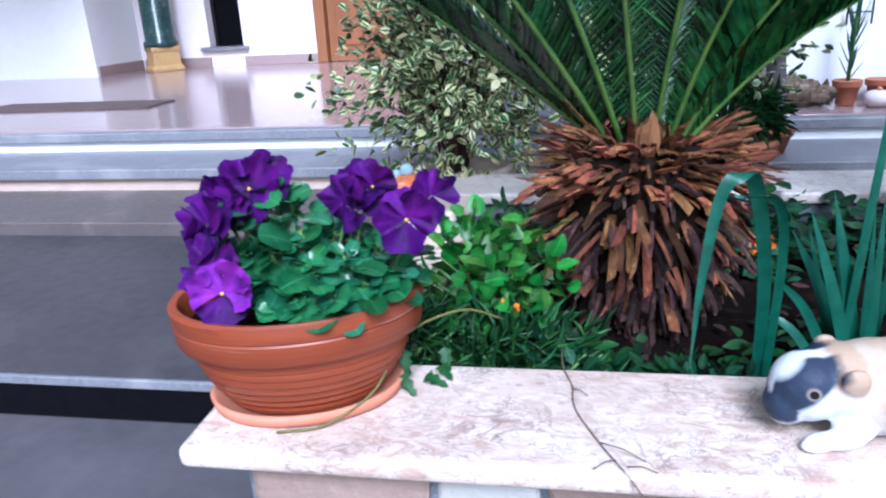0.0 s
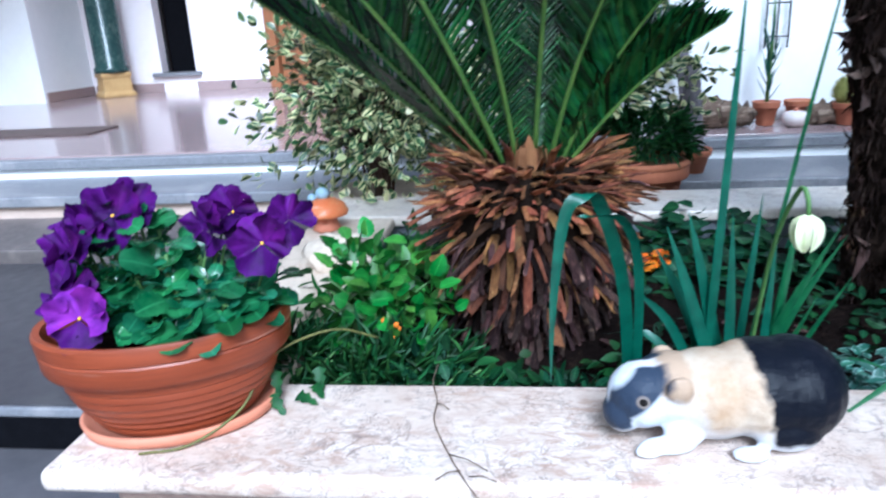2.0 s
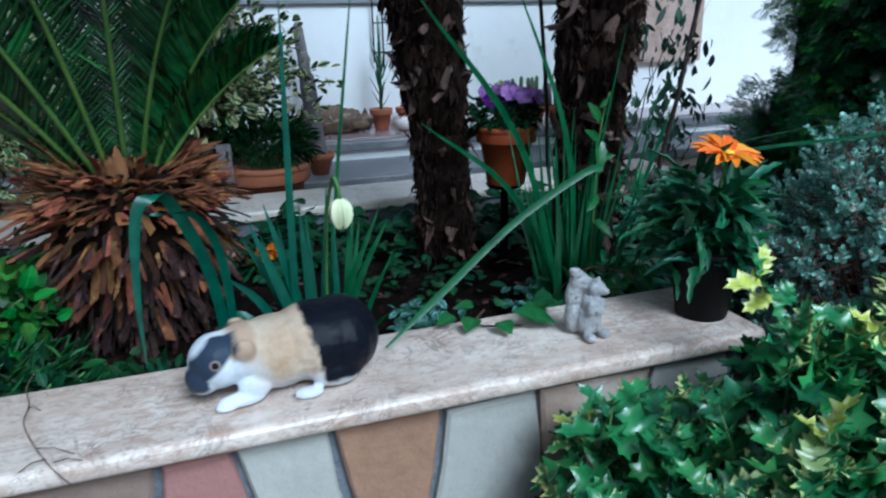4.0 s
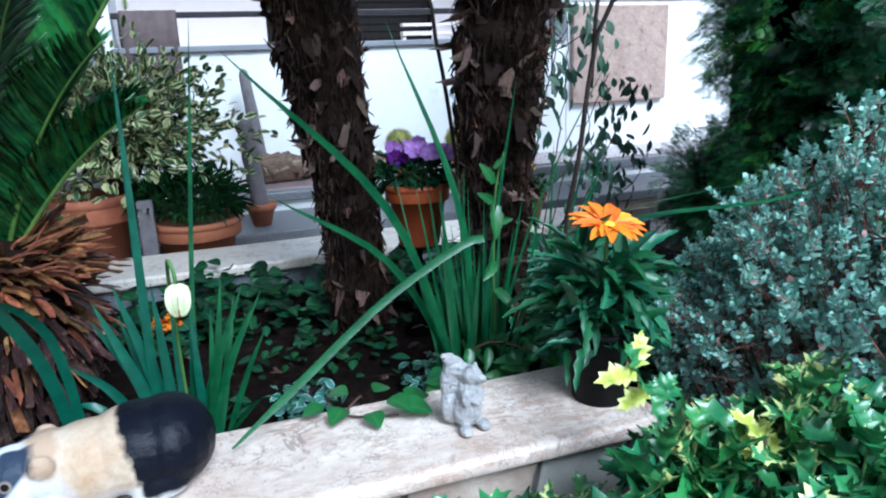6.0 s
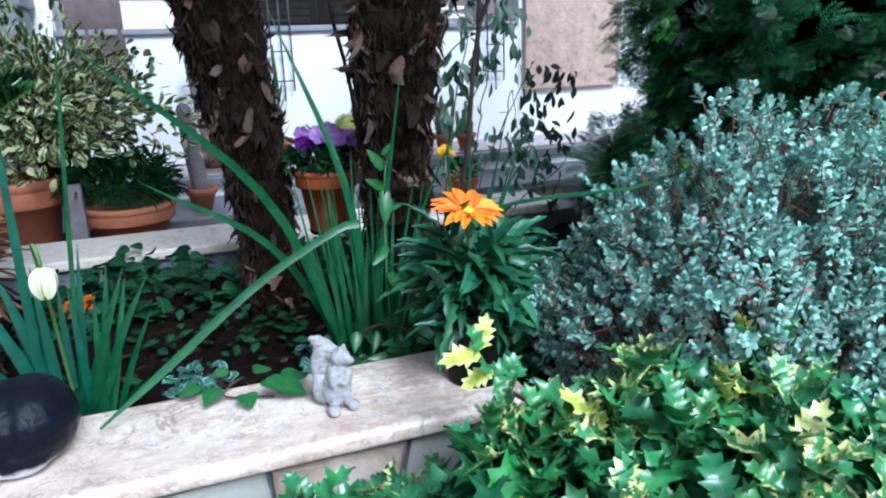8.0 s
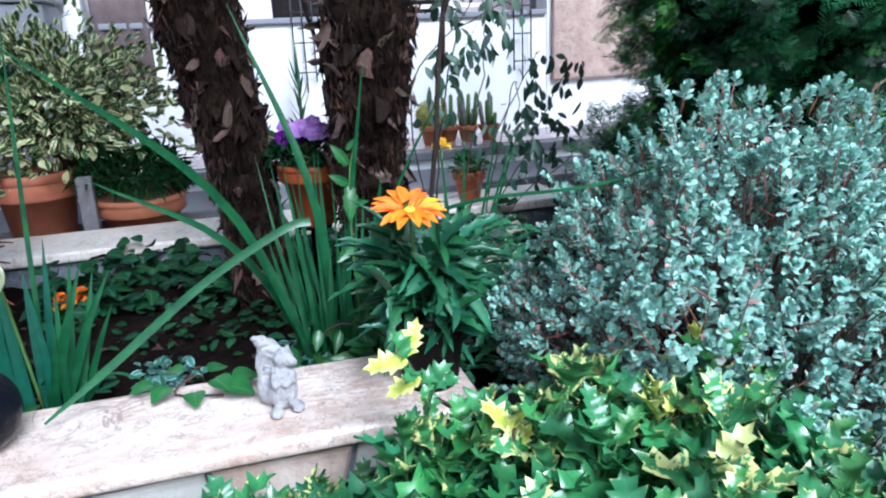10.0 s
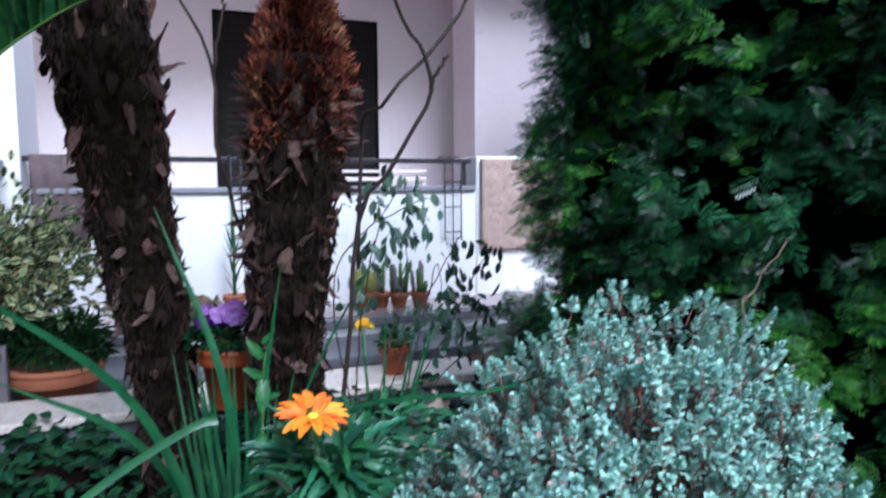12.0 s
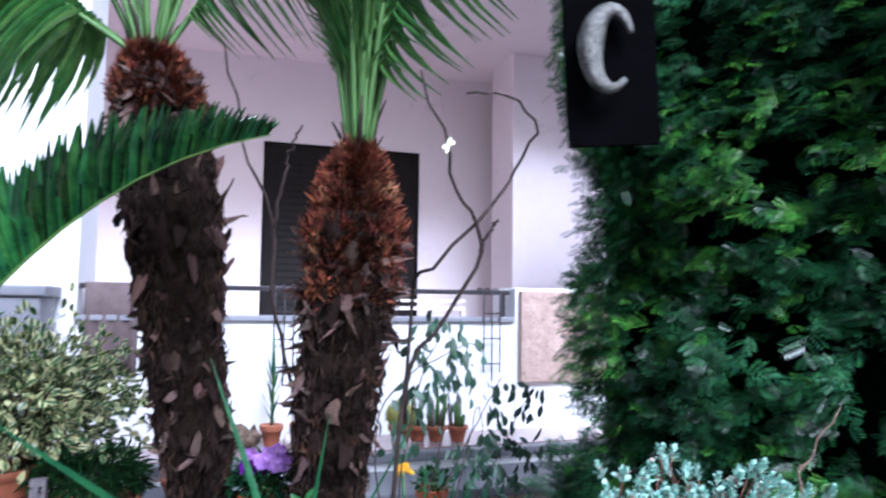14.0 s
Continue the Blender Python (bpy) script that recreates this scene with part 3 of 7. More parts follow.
PANSY_SHAPE = leaf_shape([0.12, 0.26, 0.80, 0.68, 1.02, 0.86, 1.12, 0.92, 1.06, 0.80, 0.80, 0.48], 0.20, 0.30)
PINNA = leaf_shape([0.6, 1.0, 0.9, 0.65, 0.1], 0.25, 0.55)
RAY = leaf_shape([0.5, 0.9, 1.0, 0.85, 0.2], 0.25, 0.15)


def spray_shape(pairs=6, spread=0.95):
    """A flat comb of a conifer: a stem with two rows of narrow needles."""
    V, F, U = [], [], []
    for i in range(pairs):
        t = 0.06 + 0.86 * i / pairs
        L = 0.38 * (0.75 + 0.5 * math.sin(math.pi * (0.15 + 0.7 * t))) * (1.0 if t < 0.7 else 0.8)
        for s in (-1, 1):
            a = len(V)
            d = np.array([s * spread, 0.72, -0.16])
            d /= np.linalg.norm(d)
            q = np.array([0.0, t + 0.02 * s, -0.22 * t * t])
            w = np.array([0.72, -s * spread, 0]) * 0.032
            V += [q - w * 0.5, q + d * L * 0.45 - w, q + d * L, q + d * L * 0.45 + w]
            U += [(0.3, 0), (0.3, 0.5), (0.3, 1), (0.3, 0.5)]
            F.append((a, a + 1, a + 2, a + 3))
    a = len(V)
    V += [np.array([-0.022, 0, 0]), np.array([0.022, 0, 0]), np.array([0.0, 1.08, -0.25])]
    U += [(0, 0), (0, 0), (0, 1)]
    F.append((a, a + 1, a + 2))
    return np.array(V), F, np.array(U)


SPRAY = spray_shape()
FAR_SPRAY = spray_shape(3)
RNG = np.random.RandomState(7)


def rdir(n, zlo=-1.0, zhi=1.0):
    """Chance directions with their height between two bounds."""
    z = RNG.uniform(zlo, zhi, n)
    a = RNG.uniform(0, 2 * np.pi, n)
    r = np.sqrt(1 - z * z)
    return np.stack([r * np.cos(a), r * np.sin(a), z], 1)


def ribbon(mesh, pts, widths, side, slot=0, fold=0.25):
    """A long leaf along a curve; side: the way across it."""
    pts = np.asarray(pts, float)
    n = len(pts)
    side = np.asarray(side, float)
    tan = np.gradient(pts, axis=0)
    tan /= np.linalg.norm(tan, axis=1, keepdims=True) + 1e-9
    V, U, F = [], [], []
    for i in range(n):
        x = side - tan[i] * np.dot(side, tan[i])
        x /= np.linalg.norm(x) + 1e-9
        z = np.cross(x, tan[i])
        for s in (-1, 0, 1):
            V.append(pts[i] + x * s * widths[i] * 0.5 + z * abs(s) * widths[i] * 0.5 * fold)
            U.append((s * 0.9, i / (n - 1)))
    for i in range(n - 1):
        for s in (0, 1):
            a = i * 3 + s
            F.append((a, a + 1, a + 4, a + 3))
    mesh.add(V, F, U, slot)


def curve3(pts, n=14):
    """A smooth curve through a few points (Catmull-Rom)."""
    p = [np.asarray(q, float) for q in pts]
    p = [2 * p[0] - p[1]] + p + [2 * p[-1] - p[-2]]
    out = []
    segs = len(p) - 3
    for t in np.linspace(0, segs - 1e-6, n):
        i = int(t)
        u = t - i
        a, b, c, d = p[i:i + 4]
        out.append(0.5 * (2 * b + (c - a) * u + (2 * a - 5 * b + 4 * c - d) * u * u + (3 * b - a - 3 * c + d) * u ** 3))
    return np.array(out)

# ---------------------------------------------------------------- ground, steps, house


def slab(name, x0, x1, y0, y1, z0, z1, material, label, category="", parent=None, bevel=0.006, kind="structure", segs=2):
    m = Mesh().box(x0, x1, y0, y1, z0, z1)
    if parent:
        return part(name, m, material, parent, label, False, bevel, segs)
    return single(name, m, material, label, category, kind=kind, smooth=False, bevel=bevel, segs=segs)


slab("ground", -400, 400, -400, 400, -0.3, 0.0, GREY_PAVING, "damp grey paved ground round the house", "ground", bevel=0)

steps = thing("porch_steps", (0, 0, 0), "low grey granite steps with pale risers up to the porch", "steps", kind="structure")
slab("tread", -7, -0.125, 1.06, 1.94, 0.30, 0.652, GREY_PAVING, "damp dark grey paving", parent=steps)
slab("tread_edge", -7, -0.125, 1.05, 1.06, 0.632, 0.652, GRANITE, "light worn edge", parent=steps, bevel=0.003)
slab("riser", -7, -0.125, 1.052, 1.10, 0.562, 0.630, BLACK_GRANITE, "black riser", parent=steps, bevel=0)
slab("tread", -7, -0.125, 0.2, 1.056, 0.25, 0.560, PALE_PAVING, "damp dark grey paving", parent=steps)
slab("tread", -7, 3.4, 1.94, 2.36, 0.30, 0.695, BROWN_PAVING, "damp brownish paving", parent=steps)
slab("riser", -7, 3.4, 2.37, 2.50, 0.60, 0.738, PINK_STONE, "pale riser", parent=steps, bevel=0)
slab("tread", -7, 3.4, 2.345, 2.80, 0.738, 0.778, GRANITE, "grey granite tread", parent=steps)
slab("riser", -7, 3.4, 2.72, 2.90, 0.70, 0.818, WHITE_WALL, "white riser", parent=steps, bevel=0)
slab("tread", -7, 3.4, 2.695, 3.3, 0.818, 0.858, GRANITE, "grey granite landing edge", parent=steps)

slab("floor", -7, 6.5, 2.75, 6.5, 0.70, 0.864, PORCH_TILE, "polished pinkish granite porch floor", "floor", bevel=0.002)
house = thing("house_wall", (0, 0, 0), "plastered house wall behind the porch", "wall", kind="structure")
BACK = 6.3
for x0, x1, z0, z1 in ((-7, -2.90, 0.4, 5.4), (-2.90, -2.57, 0.4, 1.04), (-2.90, -2.57, 2.4, 5.4), (-2.57, -1.77, 0.4, 5.4), (-1.77, -0.75, 3.0, 5.4), (-0.75, 1.56, 0.4, 5.4),
                       (1.56, 3.04, 0.4, 1.2), (1.56, 3.04, 3.0, 5.4), (3.04, 6.5, 0.4, 5.4)):
    slab("wall", x0, x1, BACK, BACK + 0.3, z0, z1, HOUSE_WALL, "", parent=house, bevel=0)
slab("wall", -7, -3.60, 5.58, BACK, 0.4, 4.6, WHITE_WALL, "white wall beside the porch", parent=house, bevel=0.004)
slab("wall", 6.3, 6.5, 3.6, BACK, 0.4, 4.6, HOUSE_WALL, "", parent=house, bevel=0)
for x0, x1 in ((-3.57, -2.90), (-2.57, -1.86), (-0.66, 6.3)):
    slab("baseboard", x0, x1, BACK - 0.015, BACK - 0.002, 0.865, 0.95, PORCH_TILE, "pinkish granite skirting", parent=house, bevel=0.002)
slab("baseboard", -3.598, -3.583, 5.6, BACK - 0.02, 0.865, 0.95, PORCH_TILE, "pinkish granite skirting", parent=house, bevel=0.002)
# The second box is added out of view to keep sun off the left wall.
single("ceiling", Mesh().box(-7, 6.5, 4.1, 6.6, 3.8, 4.0).box(-7, -2.6, 2.0, 4.1, 3.8, 4.0), HOUSE_WALL, "plain plastered porch ceiling with an unseen left extension added for shade", "ceiling", kind="structure", smooth=False)

w1 = thing("window_1", (-2.735, BACK, 1.04), "narrow dark window with a grey sill in the porch wall", "window", kind="structure")
part("pane", Mesh().box(-0.165, 0.165, 0.16, 0.18, 0, 1.36), BLACK_GRANITE, w1, smooth=False)
part("sill", Mesh().box(-0.24, 0.22, -0.05, 0.15, -0.035, 0.0), GRANITE, w1, "grey granite sill", False, 0.004)
part("frame", Mesh().box(-0.165, -0.135, 0.12, 0.158, 0, 1.36).box(0.135, 0.165, 0.12, 0.158, 0, 1.36), DARK_WOOD, w1, smooth=False)

w2 = thing("window_2", (2.3, BACK, 1.2), "dark wooden shutters closed over a wide window", "window", kind="structure")
for i in (0, 1):
    sh = part("shutter", Mesh().box(-0.735 + 0.74 * i, -0.005 + 0.735 * i, 0.03, 0.07, 0.0, 1.79), DARK_WOOD, w2, smooth=False, bevel=0.004)
    m = Mesh()
    for k in range(26):
        z = 0.1 + k * 0.063
        m.add([(-0.66 + 0.74 * i, 0.022, z), (-0.07 + 0.735 * i, 0.022, z), (-0.07 + 0.735 * i, 0.029, z + 0.05), (-0.66 + 0.74 * i, 0.029, z + 0.05)], [(0, 1, 2, 3)])
    part("louvre", m, DARK_WOOD, sh, smooth=False)
part("frame", Mesh().box(-0.75, -0.738, -0.01, 0.1, 0, 1.8).box(0.738, 0.75, -0.01, 0.1, 0, 1.8).box(-0.75, 0.75, -0.01, 0.1, 1.791, 1.8), DARK_WOOD, w2, smooth=False)

d1 = thing("door_1", (-1.26, BACK, 0.864), "brown wooden front door in a wooden frame", "door", kind="structure")
part("frame", Mesh().box(-0.60, -0.505, -0.04, 0.1, 0, 2.14).box(0.505, 0.60, -0.04, 0.1, 0, 2.14).box(-0.504, 0.504, -0.04, 0.1, 2.05, 2.14), WOOD, d1, smooth=False, bevel=0.006)
leaf = part("door_leaf", Mesh().box(-0.50, 0.50, 0.04, 0.09, 0.005, 2.045), WOOD, d1, smooth=False, bevel=0.004)
for x0, x1, z0, z1 in ((-0.42, -0.04, 0.14, 0.85), (0.04, 0.42, 0.14, 0.85), (-0.42, -0.04, 1.0, 1.92), (0.04, 0.42, 1.0, 1.92)):
    part("panel", Mesh().box(x0, x1, 0.028, 0.042, z0, z1), WOOD, leaf, smooth=False, bevel=0.012)
part("door_handle", Mesh().tube([(0.44, 0.03, 0.98), (0.44, -0.02, 0.98), (0.34, -0.02, 0.98)], 0.009, 8), GOLD, leaf, "brass handle")

col = thing("marble_column", (-3.24, 6.05, 0.864), "dark green marble column on an ochre stone base", "column", kind="structure")
part("base", Mesh().lathe([(0.20, 0), (0.20, 0.03), (0.17, 0.05), (0.165, 0.16), (0.18, 0.18), (0.18, 0.21)], 4, centre=(0, 0, 0)), GOLD, col, "ochre stone base", False, 0.008)
part("shaft", Mesh().lathe([(0.15, 0.21), (0.15, 0.25), (0.132, 0.27), (0.128, 2.7), (0.15, 2.75), (0.15, 2.936)], 32), GREEN_MARBLE, col)

single("door_mat", Mesh().box(-2.9, -1.85, 3.42, 3.72, 0.866, 0.876), MAT, "flat brown door mat on the porch floor", "mat", smooth=False, bevel=0.003)

# parapet, pillars and rail in front of the porch
PY = 3.1
par = thing("parapet_wall", (0, PY, 0), "low white plastered parapet with a grey coping", "wall", kind="structure")
part("wall", Mesh().box(0.57, 2.66, 0.0, 0.14, 0.80, 1.42), WHITE_WALL, par, smooth=False)
part("coping", Mesh().box(0.56, 2.655, -0.02, 0.16, 1.42, 1.445), GREY_METAL, par, "grey coping strip", False, 0.004)
slab("pillar", -0.05, 0.565, PY + 0.005, PY + 0.5, 0.70, 3.8, WHITE_WALL, "white plastered porch pillar", "pillar", bevel=0.005)
slab("parapet_pier", 2.665, 3.6, PY, PY + 0.3, 0.70, 1.60, WHITE_WALL, "white plastered end pier of the parapet", "wall", bevel=0.005)
slab("pillar", 3.67, 4.9, 5.4, 5.9, 0.70, 3.8, HOUSE_WALL, "white plastered porch pillar", "pillar", bevel=0.005)
slab("wall_east", 3.605, 6.5, PY + 0.01, PY + 0.3, 0.0, 4.0, WHITE_WALL, "plain white wall", "wall", bevel=0)
slab("stone_plaque", 2.685, 3.25, PY - 0.035, PY - 0.001, 1.105, 1.585, TRAVERTINE, "rough pitted travertine slab fixed to a white pillar", "stone slab", kind="", bevel=0.006)
rail = thing("parapet_rail", (0, PY + 0.07, 1.445), "dark metal handrail on a white parapet", "railing")
part("rail_bar", Mesh().box(0.53, 2.655, -0.02, 0.02, 0.118, 0.142), DARK_METAL, rail, smooth=False, bevel=0.003)
for x in (0.60, 2.62):
    part("post", Mesh().box(x - 0.012, x + 0.012, -0.012, 0.012, 0.0, 0.118), DARK_METAL, rail, smooth=False)
part("inner_rail", Mesh().box(1.9, 2.5, 0.25, 0.30, 0.03, 0.05).box(1.9, 2.5, 0.25, 0.30, 0.075, 0.09).box(1.9, 1.92, 0.26, 0.29, -0.58, 0.03).box(2.48, 2.5, 0.26, 0.29, -0.58, 0.03), WHITE_GLAZE, rail, "white drying rack bars behind the rail", False)

tr = thing("wire_trellis", (2.52, PY - 0.03, 0.865), "thin dark wire plant support hung from a handrail", "trellis", "wire plant supports")
for x in (-0.045, 0.0, 0.045):
    part("wire", Mesh().tube([(x, 0, 0.25 + abs(x)), (x, 0, 0.715), (x, 0.04, 0.728), (x, 0.10, 0.728)], 0.004, 6), DARK_METAL, tr)
for z in (0.34, 0.47, 0.60):
    part("wire", Mesh().tube([(-0.047, -0.004, z), (0.047, -0.004, z)], 0.0035, 6), DARK_METAL, tr)

copy_thing(tr, pose(1.46, PY - 0.03, 0.865))
bin_ = thing("storage_bin", (0.27, 2.93, 0.866), "light grey metal storage box with a white panel", "storage box")
part("body", Mesh().box(-0.42, 0.22, -0.15, 0.15, 0.0, 0.655), GREY_METAL, bin_, smooth=False, bevel=0.01)
part("lid", Mesh().box(-0.44, 0.24, -0.165, 0.165, 0.656, 0.70), GREY_METAL, bin_, "grey lid", False, 0.008)
part("panel", Mesh().box(-0.06, 0.06, -0.156, -0.151, 0.25, 0.58), WHITE_GLAZE, bin_, "white panel", False, 0.002)
cl = Mesh()
cv = []
for i in range(14):
    for z in (1.59, 1.45, 1.30, 1.18):
        cv.append((0.60 + i * 0.017, PY + 0.045 - 0.012 * math.sin(i * 1.7) * (1.3 - z * 0.4) - 0.008 * math.cos(i) * (1.59 - z), z + (0.015 * math.sin(i) if z < 1.2 else 0)))
cl.add(cv, [(i * 4 + k, i * 4 + k + 1, i * 4 + k + 5, i * 4 + k + 4) for i in range(13) for k in range(3)])
cloth = single("hanging_cloth", cl, CLOTH, "brown cloth pegged over a dark handrail", "cloth")
cloth.location = (0.0, -0.06, 0.0)
cloth.modifiers.new("thick", "SOLIDIFY").thickness = 0.004

# ---------------------------------------------------------------- the raised bed
ZS = 0.85
bed = thing("bed_wall", (0, 0, 0), "low garden wall clad in irregular brown, pink and pale stones", "wall", kind="structure")
part("core", Mesh().box(-0.055, 1.40, 0.632, 0.785, 0.0, 0.818), MORTAR, bed, "grey mortar", False)
part("core", Mesh().box(-0.055, 0.085, 0.787, 1.938, 0.30, 0.818), MORTAR, bed, "", False)
part("core", Mesh().box(0.087, 2.2, 1.72, 1.90, 0.0, 0.818), MORTAR, bed, "", False)
single("coping_slab", Mesh().box(-0.115, 1.415, 0.582, 0.803, 0.820, ZS), MARBLE, "polished cream marble coping with fine dark veins", "coping", "coping slabs of the bed", smooth=False, bevel=0.012, segs=4)
single("coping_slab", Mesh().box(-0.105, 0.105, 0.806, 1.69, 0.818, ZS - 0.002), ROUGH_STONE, "rough cream stone coping along the end of the bed", "coping", "coping slabs of the bed", smooth=False, bevel=0.008)
single("coping_slab", Mesh().box(-0.105, 2.1, 1.70, 1.93, 0.818, ZS - 0.003), LIT_MARBLE, "cream marble coping along the back of the bed", "coping", "coping slabs of the bed", smooth=False, bevel=0.007)

soil = Mesh()
NX, NY = 60, 30
sv = [(0.085 + 2.1 * i / NX, 0.784 + 0.94 * j / NY, 0.755 + 0.03 * noise.noise(Vector((i * 0.25, j * 0.25, 0))) + 0.012 * noise.noise(Vector((i * 0.9, j * 0.9, 4)))) for j in range(NY + 1) for i in range(NX + 1)]
soil.add(sv, [(j * (NX + 1) + i, j * (NX + 1) + i + 1, (j + 1) * (NX + 1) + i + 1, (j + 1) * (NX + 1) + i) for j in range(NY) for i in range(NX)])
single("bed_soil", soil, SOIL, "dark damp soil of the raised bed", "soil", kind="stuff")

# ---------------------------------------------------------------- sago palm
SX, SY = 0.455, 1.185
sago = thing("sago_palm", (SX, SY, 0.733), "sago palm, shaggy brown trunk of old leaf bases, dark green fronds", "palm")


def sago_r(z):
    """Radius of the sago's core by height over the soil."""
    return 0.085 + 0.052 * math.sin(min(1.0, max(0.0, z) / 0.34) * math.pi * 0.62)


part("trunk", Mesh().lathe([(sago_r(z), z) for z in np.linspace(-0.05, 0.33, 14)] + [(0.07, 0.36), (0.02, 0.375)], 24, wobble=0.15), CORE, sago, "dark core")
stub_meshes = []
for k in range(8):
    m = Mesh()
    q = [RNG.uniform(-0.18, 0.18) for _ in range(8)]
    w0, w1, h0, h1 = 0.0064, 0.0076 + 0.014 * q[0], 0.0036, 0.0019
    V = []
    for t, w, h, b in ((0, w0, h0, 0), (0.35, w0 * 1.05, h0, 0.05 + 0.1 * q[6]), (0.75, w1, h1, 0.04 + 0.3 * q[7]), (1.0, w1 * 1.02, h1 * 0.8, -0.02 + 0.5 * q[7])):
        for s, u in ((-1, -0.9), (0, -0.6), (1, -0.9), (1, 0.7), (0, 1.0), (-1, 0.7)):
            e = (q[(s + 1) % 5] * 0.7 if t == 1.0 else 0) + (0.2 * s * q[2] if t == 1.0 else 0)
            V.append((s * w / 0.09, t + e, u * h / 0.09 + b))
    F = [[i * 6 + j, i * 6 + (j + 1) % 6, (i + 1) * 6 + (j + 1) % 6, (i + 1) * 6 + j] for i in range(3) for j in range(6)] + [[5, 4, 3, 2, 1, 0], [18, 19, 20, 21, 22, 23]]
    m.add(V, F)
    stub_meshes.append(m.build("leaf_base", False))
for me in stub_meshes[:4]:
    me.materials.append(STUB)
for me in stub_meshes[4:]:
    me.materials.append(STUB_OLD)


def stub_pose(u, a, z):
    """Place of an old leaf base by its height and its turn round the trunk: drooping low down, level above, upright at the crown."""
    el = -78 + 38 * min(1.0, z / 0.24) ** 1.6 + RNG.normal(0, 13)
    if z > 0.24:
        el = -40 + 640 * (z - 0.24) + RNG.normal(0, 10)
    el = min(el, 32)
    el = radians(el)
    L = (0.058 + 0.034 * u) * RNG.uniform(0.45, 1.35) * (0.72 if z > 0.28 else 1.0)
    r = sago_r(z) - 0.012 if z < 0.31 else 0.12 - (z - 0.31) * 0.9
    out = Vector((math.cos(a), math.sin(a), 0))
    d = out * math.cos(el) + Vector((0, 0, 1)) * math.sin(el)
    d = (d + Vector(RNG.normal(0, 0.17, 3))).normalized()
    side = d.cross(Vector((0, 0, 1))).normalized()
    side = (side + d.cross(side) * RNG.normal(0, 0.35)).normalized()
    nrm = side.cross(d)
    M = Matrix((side, d, nrm)).transposed().to_4x4()
    M.translation = out * r + Vector((0, 0, z))
    sc = 0.10 * RNG.uniform(0.35, 1.0)
    return M @ Matrix.Diagonal((sc, L, sc, 1))


NST = 1250
rest = Mesh()
made = 0
for i in range(NST):
    u = (i + 0.5) / NST
    z = 0.35 * u ** 0.92
    a = i * 2.39996 + RNG.uniform(-0.15, 0.15)
    if math.sin(a) > 0.8 or (0.245 < z < 0.275 and RNG.uniform(0, 1) < 0.8):
        continue
    young = u > 0.66 + RNG.uniform(-0.34, 0.24)
    me = stub_meshes[RNG.randint(0, 4) if young else RNG.randint(4, 8)]
    M = stub_pose(u, a, z)
    if i % 3 == 0 and made < 295:
        made += 1
        ob = new("leaf_base", me)
        ob.parent = sago
        ob.matrix_local = M
    else:
        V = np.array([M @ v.co for v in me.vertices])
        rest.add(V, [list(p.vertices) for p in me.polygons], slot=0 if young else 1)
for k in range(170):
    a = -math.pi / 2 + RNG.uniform(-2.3, 2.3)
    M = stub_pose(1.25, a, RNG.uniform(0.285, 0.35))
    me = stub_meshes[RNG.randint(0, 4)]
    rest.add(np.array([M @ v.co for v in me.vertices]), [list(p.vertices) for p in me.polygons])
part("leaf_base_rest", rest, [STUB, STUB_OLD], sago, smooth=False, kind="stuff")


def pinnate(mesh, pts, side, n, length, width, forward, lift, rib_r, leaf_slot=0, rib_slot=1, bare=0.12, shape=NEEDLE, droop=0.0, taper=0.75, floor=0.0):
    """A frond: a tapering rib along a curve with rows of narrow leaflets on both sides."""
    pts = np.asarray(pts, float)
    mesh.tube(pts, np.linspace(rib_r, rib_r * 0.25, len(pts)), 6, rib_slot)
    tan = np.gradient(pts, axis=0)
    tan /= np.linalg.norm(tan, axis=1, keepdims=True)
    ts = np.linspace(bare, 0.995, n)
    s = np.linspace(0, 1, len(pts))
    P = np.stack([np.interp(ts, s, pts[:, k]) for k in range(3)], 1)
    T = np.stack([np.interp(ts, s, tan[:, k]) for k in range(3)], 1)
    X = np.cross(T, np.cross(np.broadcast_to(side, T.shape), T))
    X /= np.linalg.norm(X, axis=1, keepdims=True) + 1e-9
    Z = np.cross(X, T)
    Z *= np.sign(Z[:, 2:3] + 1e-6)
    env = np.sin(np.clip((ts - bare) / (1 - bare), 0, 1) * np.pi * taper + 0.35) ** 0.7
    env = np.where(ts < 0.5, np.maximum(env, floor), env)
    for sg in (-1, 1):
        jit = RNG.normal(0, 0.05, (n, 3))
        D = X * sg * (1 - forward) + T * forward + Z * lift + jit
        D[:, 2] -= droop
        mesh.scatter(shape, P, D, Z + X * sg * 0.3, length * env * RNG.uniform(0.9, 1.1, n), np.full(n, width), leaf_slot)


def sago_frond(az, el, L, bend, twist=0.0, n=88, length=0.105, lift=0.34, wide=0.0056, ahead=0.46):
    m = Mesh()
    a = radians(az)
    out = np.array([math.cos(a), math.sin(a), 0])
    pts = []
    p = out * 0.052 + np.array([0, 0, 0.32])
    e = radians(el)
    for i in range(15):
        pts.append(p.copy())
        p = p + (out * math.cos(e) + np.array([0, 0, 1]) * math.sin(e)) * L / 14
        e -= radians(bend) / 14 * (0.4 + 1.2 * i / 14)
    side = np.cross(out, [0, 0, 1]) + np.array([0, 0, twist])
    pinnate(m, pts, side, n, length, wide, ahead, lift, 0.0052, bare=0.06, floor=0.62, taper=0.86)
    return part("frond", m, [CYCAS_LEAF, CYCAS_RIB], sago)


